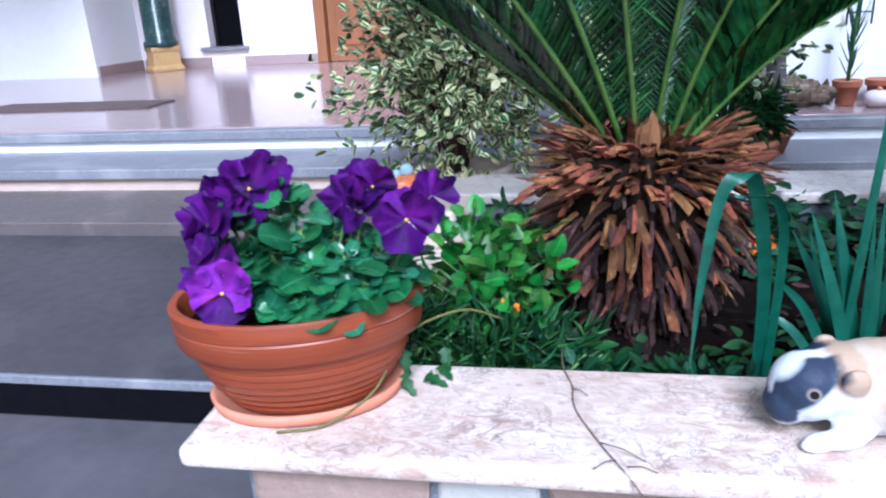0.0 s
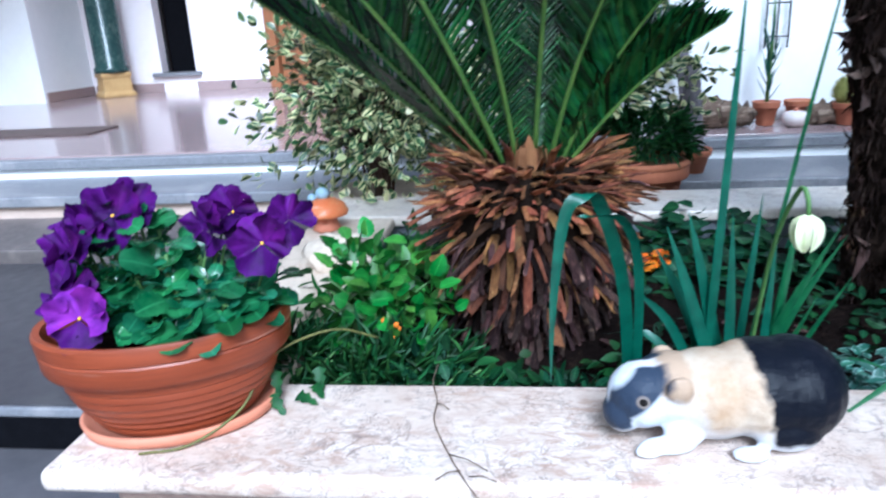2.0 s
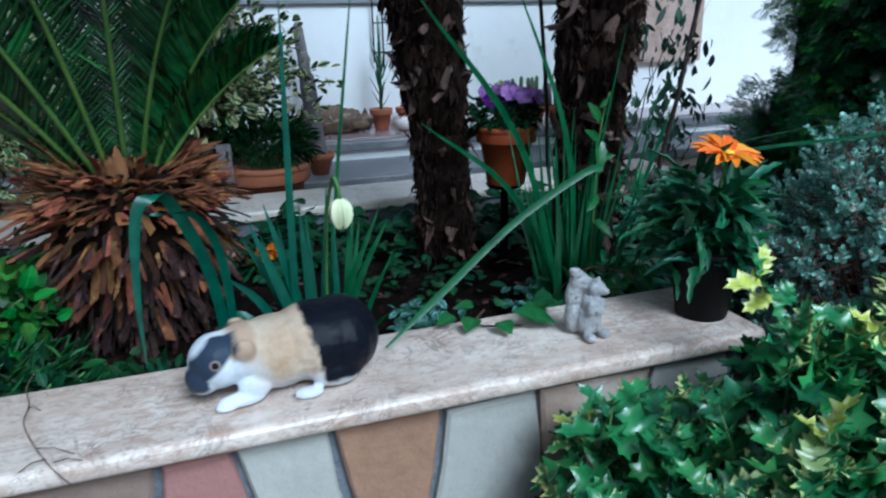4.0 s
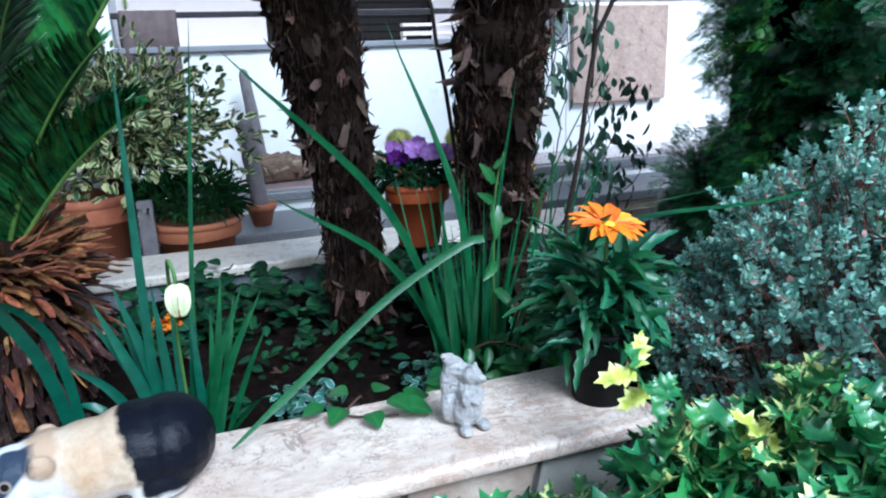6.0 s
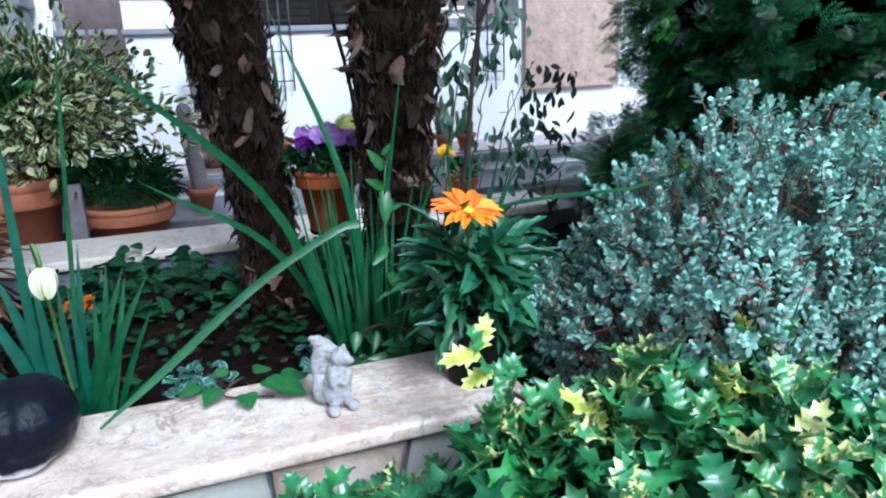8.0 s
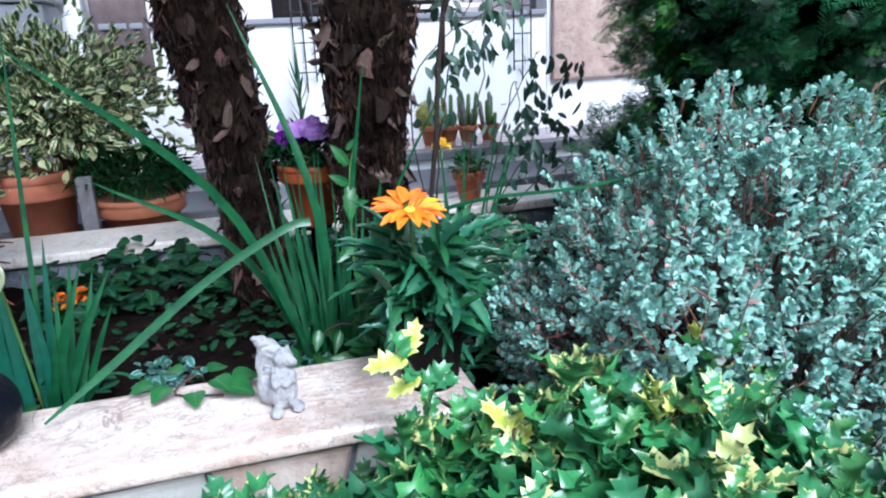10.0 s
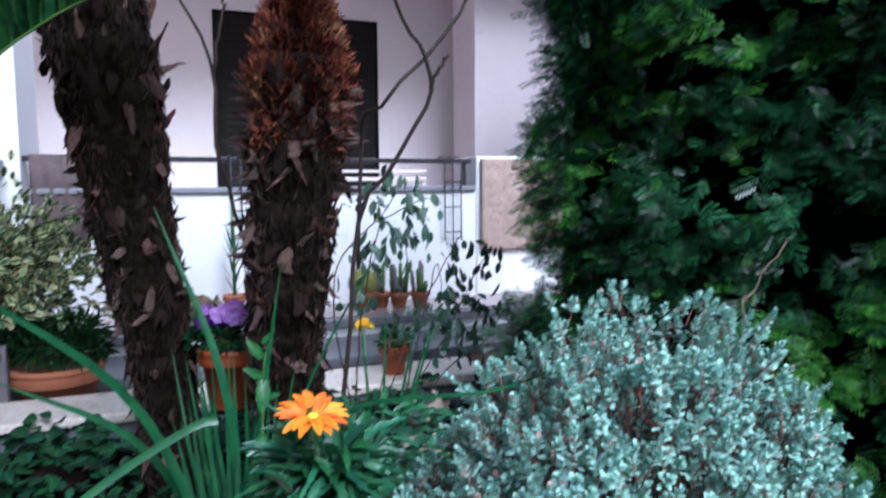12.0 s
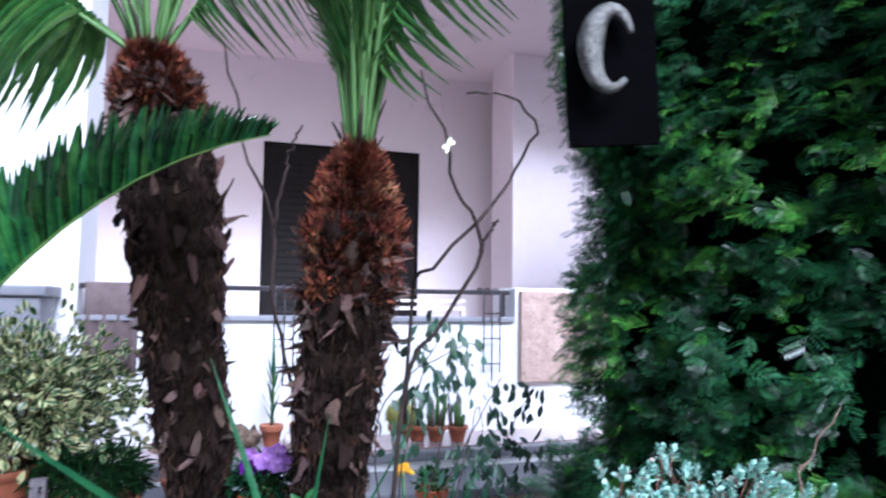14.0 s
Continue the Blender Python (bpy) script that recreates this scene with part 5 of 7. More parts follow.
GNOME = pmat("painted_orange_clay", (0.62, 0.14, 0.04), (0.66, 0.24, 0.09), 14, 0.4, 0.1, 60, stain=(0.7, 0.5, 0.4), stain_scale=30, stain_lo=0.6)
PALE_BLUE = pmat("pale_blue_paint", (0.30, 0.46, 0.58), (0.42, 0.54, 0.62), 30, 0.45, 0.1, 80)
orn = thing("garden_ornament", (-0.045, 1.58, ZS - 0.002), "small clay toadstool ornament with an orange cap", "ornament")
part("foot", Mesh().lathe([(0.026, 0), (0.034, 0.004), (0.027, 0.02), (0.022, 0.046)], 18, wobble=0.08), SAUCER, orn, "pinkish foot")
part("cap", Mesh().lathe([(0.020, 0.042), (0.054, 0.040), (0.058, 0.047), (0.050, 0.064), (0.028, 0.078), (0.001, 0.082)], 24, wobble=0.05), GNOME, orn, "orange cap")
part("finial", Mesh().ball((-0.004, 0, 0.092), (0.017, 0.014, 0.016), 12, 8).ball((-0.030, 0, 0.080), (0.012, 0.010, 0.013), 10, 8), PALE_BLUE, orn, "pale blue painted tip")

# ---------------------------------------------------------------- plants in general


def blade(mesh, base, tip, sag=0.0, w=0.016, slot=0, across=None, mid=None):
    """A strap leaf from base to tip, bowed up or over."""
    b, t = np.array(base, float), np.array(tip, float)
    mid = (b + t) / 2 + np.array([0, 0, sag]) if mid is None else np.array(mid, float)
    cur = curve3([b, mid, t], 12)
    s = np.linspace(0, 1, 12)
    ws = w * np.clip(np.minimum(1.0, 0.75 + s) * (1 - s ** 3), 0.04, 1)
    d = t - b
    side = np.cross(d, [0, 0, 1]) if across is None else np.array(across, float)
    if np.linalg.norm(side) < 1e-3:
        side = np.array([1.0, 0, 0])
    ribbon(mesh, cur, ws, side, slot, 0.3)


def terracotta_pot(at, r, h, label, group="", saucer=False, mat=None, soil=True):
    mat = mat or TERRACOTTA_OLD
    p = thing("flower_pot", at, label, "flower pot", group)
    part("pot", Mesh().lathe([(r * 0.62, 0), (r * 0.64, 0.004), (r * 0.86, h * 0.72), (r * 0.97, h * 0.73), (r, h * 0.76), (r, h * 0.97), (r * 0.98, h), (r * 0.9, h), (r * 0.88, h * 0.86)], 36), mat, p)
    part("rim", Mesh().lathe([(r * 0.985, h * 0.90), (r * 1.03, h * 0.92), (r * 1.03, h * 0.995), (r * 0.985, h * 1.006), (r * 0.90, h * 1.005), (r * 0.90, h * 0.97)], 36), mat, p)
    if soil:
        part("soil", Mesh().lathe([(r * 0.9, h * 0.84), (r * 0.5, h * 0.88), (0.001, h * 0.89)], 24, wobble=0.05), SOIL, p, "dark soil")
    return p


def shrub(name, at, label, radii, n, leaf, shape, size, width, stems=26, mat_stem=TWIG, category="shrub", flat=-0.2, tuft=1, fill=0.45, seed=1, group="", lump=0.18, droop=0.0, low=-0.6):
    """A shrub: forked stems to a lumpy crown and leaves towards its outside; at is the foot, the crown's centre lies radii[2] above."""
    rng = np.random.RandomState(seed)
    ob = thing(name, at, label, category, group)
    c = np.array([0, 0, radii[2]])
    R = np.array(radii)
    st = Mesh()
    for k in range(stems):
        d = rng.normal(0, 1, 3)
        d[2] = abs(d[2]) * 0.7 - 0.15
        d /= np.linalg.norm(d)
        e = c + d * R * rng.uniform(0.75, 0.98)
        f = rng.normal(0, 0.015, 3) * [1, 1, 0]
        cur = curve3([f, f + (e - f) * [0.3, 0.3, 0.55], e], 7)
        st.tube(cur, np.linspace(0.006, 0.0016, 7), 5)
    part("branching", st, mat_stem, ob, kind="stuff")
    u = rng.normal(0, 1, (n, 3))
    u /= np.linalg.norm(u, axis=1, keepdims=True)
    keep = u[:, 2] > low
    u = u[keep]
    k = len(u)
    lumps = np.array([1 + lump * noise.noise(Vector(q) * 3.1 + Vector((seed, 0, 0))) + lump * 0.6 * noise.noise(Vector(q) * 7.3) for q in u])
    rr = (1 - fill * rng.uniform(0, 1, k) ** 1.7) * lumps
    P = c + u * R * rr[:, None]
    lf = Mesh()
    for _ in range(tuft):
        D = u + rng.normal(0, 0.55, (k, 3))
        D[:, 2] += flat * -1
        D[:, 2] -= droop
        lf.scatter(shape, P + rng.normal(0, size * 0.12, (k, 3)), D, u + rng.normal(0, 0.5, (k, 3)) + [0, 0, 0.8], size * rng.uniform(0.65, 1.25, k), width * rng.uniform(0.75, 1.2, k))
    part("foliage", lf, leaf, ob, kind="stuff")
    return ob


# purple flowers of the bowl, in its own turned frame
INV = pansy.matrix_world.inverted()


def loc(p):
    return np.array(INV @ Vector(p))


def locd(d):
    return np.array(INV.to_3x3() @ Vector(d))


for at, face, r, light in (((-0.052, 0.632, 1.020), (0.15, -1, 0.3), 0.042, True), ((-0.075, 0.655, 1.045), (-0.3, -0.8, 0.6), 0.038, False), ((-0.080, 0.675, 1.085), (-0.5, -0.8, 0.2), 0.045, False),
                           ((-0.100, 0.70, 1.070), (-1.0, -0.4, 0.0), 0.040, False), ((-0.090, 0.70, 1.092), (-0.5, -0.6, 0.5), 0.038, False), ((-0.045, 0.72, 1.116), (0.2, -0.9, 0.35), 0.044, False), ((-0.03, 0.735, 1.124), (0.4, -0.6, 0.6), 0.036, False),
                           ((-0.070, 0.71, 1.106), (-0.3, -0.8, 0.1), 0.036, False), ((0.070, 0.72, 1.10), (-0.5, -1, -0.1), 0.038, False), ((0.085, 0.745, 1.114), (0.1, -0.9, 0.5), 0.036, False), ((0.100, 0.735, 1.115), (0.3, -0.8, -0.2), 0.034, False),
                           ((0.146, 0.70, 1.085), (0.05, -1, 0.1), 0.040, False), ((0.170, 0.73, 1.105), (0.7, -0.7, 0.3), 0.035, False)):
    pansy_flower(pansy, loc(at), locd(face), r * 0.90, locd((0.1, 0, 1)), light, loc((at[0] * 0.6, 0.72, 0.965)))

# violas in the pot between the palms
terracotta_pot((1.262, 1.265, 0.965), 0.070, 0.135, "orange terracotta pot standing between the palm trunks", mat=TERRACOTTA)
single("pot_stand", Mesh().lathe([(0.04, 0), (0.04, 0.006), (0.010, 0.012), (0.009, 0.19), (0.040, 0.198), (0.044, 0.205)], 16, centre=(1.258, 1.265, 0.76)), STRAP_BLACK, "thin black iron stand under a flower pot", "plant stand")
viola = shrub("viola_plant", (1.258, 1.265, 1.085), "viola plant with lilac and purple flowers in a pot", (0.08, 0.07, 0.04), 420, DARK_LEAF, OVAL, 0.026, 0.013, 10, GREEN_STEM, "plant", seed=11)
for k in range(17):
    a = k * 2.4
    p = np.array([0.07 * math.cos(a) * (0.4 + 0.6 * (k % 3) / 2), 0.05 * math.sin(a) - 0.02, 0.075 + 0.02 * (k % 4) / 3])
    pansy_flower(viola, p, (0.3 * math.cos(a), -1, 0.35), 0.018, small=(k % 4 != 0), stem_from=(0, 0, 0.02))

# ---------------------------------------------------------------- strap-leaved plants


def one_blade(parent, material, *args, **kw):
    m = Mesh()
    blade(m, *args, **kw)
    return part("leaf", m, material, parent)


def one_ribbon(parent, material, *args, **kw):
    m = Mesh()
    ribbon(m, *args, **kw)
    return part("leaf", m, material, parent)


nar = thing("tulip_clump", (0.76, 0.94, 0.76), "clump of blue-green strap leaves with one white tulip", "plant")
for b, t, sag, w in (((-0.05, 0.0, 0), (-0.035, -0.03, 0.62), 0.01, 0.020), ((0.0, 0, 0), (0.07, -0.08, 0.66), 0.02, 0.011), ((0.03, 0, 0), (0.07, 0.02, 0.27), 0.0, 0.022), ((-0.02, -0.02, 0), (-0.03, -0.02, 0.29), 0.0, 0.024),
                     ((0.02, -0.02, 0), (0.02, -0.05, 0.26), 0, 0.02), ((0.05, 0, 0), (0.13, -0.03, 0.2), 0.01, 0.016), ((0.0, 0.03, 0), (0.03, 0.05, 0.3), 0, 0.02), ((-0.05, 0, 0), (-0.16, -0.02, 0.18), 0.03, 0.022),
                     ((0.05, -0.03, 0.02), (0.17, -0.1, 0.09), 0.04, 0.016), ((-0.06, -0.02, 0), (-0.2, 0.0, 0.1), 0.05, 0.02), ((0.01, -0.03, 0), (0.06, -0.1, 0.2), 0, 0.018), ((-0.01, 0.02, 0), (-0.01, 0.05, 0.25), 0, 0.02),
                     ((0.04, 0.02, 0), (0.09, 0.07, 0.23), 0, 0.02), ((-0.03, 0.02, 0), (-0.06, 0.05, 0.24), 0, 0.02), ((0.03, -0.02, 0.0), (0.05, -0.02, 0.24), 0, 0.018), ((-0.04, 0.03, 0), (-0.09, 0.06, 0.22), 0, 0.02), ((-0.03, -0.01, 0), (-0.115, -0.01, 0.27), 0.01, 0.028), ((-0.02, 0.0, 0), (-0.085, 0.0, 0.29), 0.01, 0.028), ((-0.03, 0.02, 0), (-0.125, 0.02, 0.23), 0.02, 0.028), ((0.0, 0.0, 0), (0.10, -0.05, 0.28), 0.01, 0.024), ((0.02, 0.01, 0), (0.13, 0.0, 0.25), 0.02, 0.022)):
    one_blade(nar, BLADE if t[0] > 0.04 else BLADE_BLUE, b, t, sag, w * 0.72, across=(1, 0.25, 0))
fl = Mesh()
for k in range(6):
    a = k * math.pi / 3
    o = np.array([math.cos(a), math.sin(a), 0])
    ribbon(fl, curve3([o * 0.003, o * 0.016 + [0, 0, -0.012], o * 0.016 + [0, 0, -0.032], o * 0.009 + [0, 0, -0.048]], 8), [0.006, 0.016, 0.021, 0.022, 0.022, 0.019, 0.014, 0.006], (-math.sin(a), math.cos(a), 0), fold=-0.3)
for v in fl.v:
    v *= [0.8, 0.8, 0.9]
    v += [0.012, -0.165, 0.325]
tul = part("flower", fl, PETAL_WHITE, nar, "nodding white tulip flower")
part("flower_stem", Mesh().tube(curve3([(0, -0.02, 0), (0.0, -0.09, 0.25), (0.004, -0.15, 0.35), (0.010, -0.163, 0.345), (0.012, -0.165, 0.325)], 14), 0.0028, 6), GREEN_STEM, tul)

arch = thing("bent_leaf_plant", (0.60, 0.93, 0.76), "tall strap leaf bent over in an arch beside the sago palm", "plant")
one_ribbon(arch, BLADE_BLUE, curve3([(0.0, 0.0, 0.0), (-0.02, -0.05, 0.2), (-0.06, -0.12, 0.335), (-0.085, -0.148, 0.352), (-0.105, -0.155, 0.325), (-0.118, -0.152, 0.22), (-0.122, -0.14, 0.10)], 26), list(0.018 * np.clip(np.linspace(1.0, 1.1, 26) * (1 - np.linspace(0, 1, 26) ** 4), 0.1, 1)), (1, 0.2, 0.0))
one_ribbon(arch, BLADE_BLUE, curve3([(0.01, 0.0, 0.0), (0.0, -0.05, 0.22), (-0.03, -0.11, 0.31), (-0.07, -0.14, 0.325), (-0.11, -0.15, 0.325)], 18), list(0.014 * np.clip(1.05 - np.linspace(0, 1, 18) ** 2, 0.08, 1)), (1, 0.3, 0.0))

iris = thing("iris_clump", (1.245, 0.915, 0.765), "clump of tall green iris leaves in the bed", "plant")
for b, t, mid, w in (((-0.03, -0.02, 0), (-0.39, -0.245, 0.61), (-0.16, -0.10, 0.36), 0.016), ((-0.02, -0.02, 0), (-0.34, -0.12, 0.42), (-0.15, -0.05, 0.27), 0.014),
                     ((0.0, 0.0, 0), (-0.12, 0.035, 0.65), (-0.02, 0.0, 0.34), 0.018), ((0.01, 0, 0), (0.08, -0.02, 0.56), (0.04, 0, 0.28), 0.013), ((0.02, -0.02, 0), (0.38, -0.32, 0.42), (0.12, -0.1, 0.30), 0.010),
                     ((-0.02, -0.03, 0.0), (-0.02, -0.14, 0.33), (-0.2, -0.14, 0.17), 0.0), ((0.02, 0.0, 0), (0.30, 0.02, 0.62), (0.12, 0.0, 0.32), 0.008)):
    if w:
        one_blade(iris, BLADE, b, t, 0, w, mid=mid, across=(0.9, 0.4, 0.1))
for k in range(46):
    a, r = RNG.uniform(0, 2 * np.pi), RNG.uniform(0, 0.06)
    b = (r * math.cos(a), r * math.sin(a), 0)
    one_blade(iris, BLADE, b, (b[0] * 2.2 + RNG.normal(0, 0.03), b[1] * 2 + RNG.normal(0, 0.03), RNG.uniform(0.15, 0.42)), 0, RNG.uniform(0.006, 0.012), across=(1, RNG.uniform(-0.5, 0.5), 0))
one_ribbon(iris, BLADE, curve3([(-0.43, -0.2, 0.10), (-0.34, -0.18, 0.16), (-0.2, -0.16, 0.26), (-0.08, -0.155, 0.325), (-0.04, -0.152, 0.332)], 18), list(0.012 * np.clip(0.3 + 3 * np.linspace(0, 1, 18), 0.2, 1)), (0.5, -0.2, -0.8))
one_ribbon(iris, BLADE, curve3([(0.02, -0.1, 0.2), (0.15, -0.2, 0.34), (0.33, -0.33, 0.385), (0.50, -0.28, 0.40)], 18), list(0.013 * np.clip(1.05 - np.linspace(0, 1, 18) ** 2, 0.1, 1)), (0.3, 0.9, 0.3))

# ---------------------------------------------------------------- the orange flower in its black pot
gp = thing("nursery_pot", (1.355, 0.675, ZS), "black plastic nursery pot on the end of the coping", "flower pot")
part("pot", Mesh().lathe([(0.040, 0), (0.042, 0.003), (0.056, 0.105), (0.060, 0.106), (0.060, 0.12), (0.054, 0.12), (0.052, 0.10)], 32), BLACK_PLASTIC, gp)
part("soil", Mesh().lathe([(0.053, 0.10), (0.001, 0.106)], 20), SOIL, gp)
gaz = thing("gazania_plant", (1.345, 0.675, ZS + 0.105), "gazania with lobed dark leaves and one orange flower", "plant")
m = Mesh()
for k in range(300):
    d = rdir(1, -0.25, 0.9)[0]
    L = RNG.uniform(0.034, 0.078)
    m.scatter(LOBED if k % 3 else STRAP, [d * [0.05, 0.05, 0.05] * RNG.uniform(0.2, 1.5) + [0.006, 0, RNG.uniform(-0.01, 0.09)]], [d + RNG.normal(0, 0.55, 3)], [(RNG.normal(0, 0.5), -0.4, 1)], L, RNG.uniform(0.012, 0.026))
part("foliage", m, GAZANIA_LEAF, gaz, kind="stuff")
fm = Mesh()
fc = np.array([-0.025, -0.066, 0.178])
for k in range(19):
    a = 2 * math.pi * k / 19 + RNG.uniform(-0.10, 0.10)
    d = np.array([math.cos(a), 0.95 * math.sin(a) - 0.04, 0.30 * math.sin(a) + 0.26 + RNG.uniform(-0.10, 0.16)])
    fm.scatter(RAY, [fc + d * 0.003], [d], [(-0.3 * d[0], -0.30 - 0.3 * d[1], 0.95)], 0.050 * RNG.uniform(0.85, 1.08), 0.0165)
f = part("flower", fm, PETAL_ORANGE, gaz, "open orange flower")
part("disc", Mesh().ball(fc + [0, -0.001, 0.004], (0.008, 0.008, 0.005), 12, 8), PETAL_YELLOW, f, "yellow centre")
part("flower_stem", Mesh().tube(curve3([(0, 0, 0.02), (-0.015, -0.04, 0.11), fc], 8), 0.0022, 6), GREEN_STEM, f)

# ---------------------------------------------------------------- shrubs
grey = thing("grey_shrub", (1.80, 0.54, 0.0), "rounded shrub of small grey-green leaves on reddish twigs", "shrub")
rg = np.random.RandomState(21)
R_ = np.array([0.325, 0.32, 0.425])
C_ = np.array([-0.010, 0, 0.795])
st, lf, wood = Mesh(), Mesh(), Mesh()
for k in range(46):
    d = rg.normal(0, 1, 3)
    d[2] = abs(d[2]) * 0.8 - 0.1
    d /= np.linalg.norm(d)
    e = C_ + d * R_ * 0.92
    f0 = rg.normal(0, 0.03, 3) * [1, 1, 0]
    wood.tube(curve3([f0, f0 + (e - f0) * [0.3, 0.3, 0.55], e], 7), np.linspace(0.008, 0.002, 7), 5)
for k in range(5600):
    u = rg.normal(0, 1, 3)
    u /= np.linalg.norm(u)
    if u[2] < -0.9:
        continue
    q = 1 + 0.24 * noise.noise(Vector(u) * 2.6 + Vector((4, 0, 0))) + 0.12 * noise.noise(Vector(u) * 7.0)
    q *= 1 - 0.55 * max(0.0, 0.15 - u[2]) * max(0.0, 0.92 * u[0] - 0.39 * u[1])
    deep = rg.uniform(0, 1) ** 2.0
    p = C_ + u * R_ * q * (1 - 0.30 * deep)
    d = u * 0.9 + np.array([0, 0, 0.40]) + rg.normal(0, 0.38, 3)
    d /= np.linalg.norm(d)
    L = rg.uniform(0.014, 0.030) * (2.2 if rg.uniform() < 0.09 and u[2] > 0.0 else 1.0)
    st.tube([p - d * 0.034, p + d * L * 0.85], [0.0011, 0.0007], 4)
    n_ = 15 if L < 0.032 else 22
    a_ = np.arange(n_) * 2.39996 + rg.uniform(0, 6)
    h_ = np.linspace(0.0, 1.0, n_) ** 0.7
    x_ = np.cross(d, [0.3, 0.5, 0.2])
    x_ /= np.linalg.norm(x_)
    y_ = np.cross(d, x_)
    o_ = np.outer(np.cos(a_), x_) + np.outer(np.sin(a_), y_)
    D_ = o_ * (1.0 - 0.55 * h_)[:, None] + d * (0.30 + 0.75 * h_)[:, None]
    lf.scatter(SPOON, p + np.outer(h_ * L, d), D_, d - o_ * 0.3, 0.0150 * rg.uniform(0.75, 1.2, n_) * (1 - 0.40 * h_), 0.0092 * rg.uniform(0.8, 1.2, n_) * (1 - 0.25 * h_))
part("main_branching", wood, TWIG, grey, "brown stems", kind="stuff")
part("branching", st, RED_STEM, grey, "reddish twigs", kind="stuff")
part("foliage", lf, GREY_LEAF, grey, kind="stuff")


def holly_bush(at, lobes, shoots, seed):
    """A holly of several swelling lobes: shoots over its outside, each a whorl of spiny leaves, and older dark leaves within."""
    rng = np.random.RandomState(seed)
    ob = thing("holly_shrub", at, "variegated holly with spiny glossy leaves edged in yellow", "shrub")
    o = np.array(at)
    lobes = [(np.array(c) - o, np.array(r)) for c, r in lobes]
    area = np.array([r[0] * r[1] + r[0] * r[2] + r[1] * r[2] for _, r in lobes])
    wood, twigs, lf = Mesh(), Mesh(), Mesh()
    done = 0
    while done < shoots:
        c, r = lobes[rng.choice(len(lobes), p=area / area.sum())]
        u = rng.normal(0, 1, 3)
        u /= np.linalg.norm(u)
        if u[2] < -0.75:
            continue
        lump = 1 + 0.16 * noise.noise(Vector(u) * 3.0 + Vector(c) * 4) + 0.10 * noise.noise(Vector(u) * 8.0)
        old = rng.uniform() < 0.34
        p = c + u * r * lump * (rng.uniform(0.62, 0.88) if old else rng.uniform(0.90, 1.03))
        if any((((p - c2) / r2) ** 2).sum() < 0.62 for c2, r2 in lobes if c2 is not c):
            continue
        done += 1
        a = u * 0.55 + np.array([0, 0, 0.65]) + rng.normal(0, 0.28, 3)
        a /= np.linalg.norm(a)
        x = np.cross(a, [0.2, 0.9, 0.1])
        x /= np.linalg.norm(x)
        y = np.cross(a, x)
        twigs.tube([p - a * 0.10, p - a * 0.04, p + a * 0.006], [0.0024, 0.0018, 0.0009], 5)
        k = np.arange(9)
        an = k * 2.39996 + rng.uniform(0, 6)
        rad = np.outer(np.cos(an), x) + np.outer(np.sin(an), y)
        D = rad * (0.45 + 0.085 * k)[:, None] + np.outer(0.85 - 0.11 * k, a) + rng.normal(0, 0.16, (9, 3))
        P = p - np.outer(k * 0.0105, a) + rad * 0.004
        N = np.tile(a, (9, 1)) - rad * 0.35 + rng.normal(0, 0.18, (9, 3))
        S = 1.85 * np.array([0.026, 0.030, 0.036, 0.041, 0.045, 0.048, 0.050, 0.050, 0.048]) * rng.uniform(0.75, 1.16, 9)
        fresh = (not old) and rng.uniform() < 0.30
        slot = np.where(k < 2, 2 if fresh and rng.uniform() < 0.25 else 1, np.where(k < 6, 1 if fresh else (1 if rng.uniform() < 0.5 else 0), 0))
        if old:
            slot[:] = 0
        for q in (0, 1, 2):
            w = slot == q
            lf.scatter(SPINY, P[w], D[w], N[w], S[w], S[w] * rng.uniform(0.48, 0.62, w.sum()), slot=q)
    for c, r in lobes:
        for k in range(16):
            d = rng.normal(0, 1, 3)
            d[2] = abs(d[2]) * 0.8
            e = c + d / np.linalg.norm(d) * r * 0.9
            f = np.array([c[0] * 0.4, c[1] * 0.4, 0]) + rng.normal(0, 0.02, 3) * [1, 1, 0]
            wood.tube(curve3([f, f + (e - f) * [0.35, 0.35, 0.55], e], 7), np.linspace(0.008, 0.002, 7), 5)
    part("main_branching", wood, TWIG, ob, "brown stems", kind="stuff")
    part("branching", twigs, GREEN_STEM, ob, "green twigs", kind="stuff")
    part("foliage", lf, [HOLLY_DEEP, HOLLY_LEAF, YELLOW_HOLLY], ob, kind="stuff")


holly_bush((1.36, 0.30, 0.0), [((1.11, 0.45, 0.62), (0.155, 0.12, 0.235)), ((1.30, 0.32, 0.62), (0.25, 0.24, 0.315)), ((1.52, 0.30, 0.65), (0.26, 0.25, 0.345)), ((1.34, 0.14, 0.56), (0.27, 0.16, 0.28)), ((1.63, 0.21, 0.59), (0.21, 0.18, 0.33))], 600, 31)
shrub("variegated_shrub", (0.01, 2.02, 0.83), "variegated shrub with small cream-edged leaves in a stone bowl", (0.29, 0.22, 0.35), 5000, EUONYMUS, OVAL, 0.034, 0.0205, 50, TWIG, fill=0.65, seed=41, lump=0.8, low=-0.92, group="variegated shrubs")
shrub("variegated_shrub", (0.60, 2.20, 0.985), "variegated shrub with small cream-edged leaves in a terracotta pot", (0.30, 0.22, 0.21), 4200, EUONYMUS, OVAL, 0.034, 0.0205, 50, TWIG, fill=0.65, seed=43, lump=0.8, low=-0.92, group="variegated shrubs")

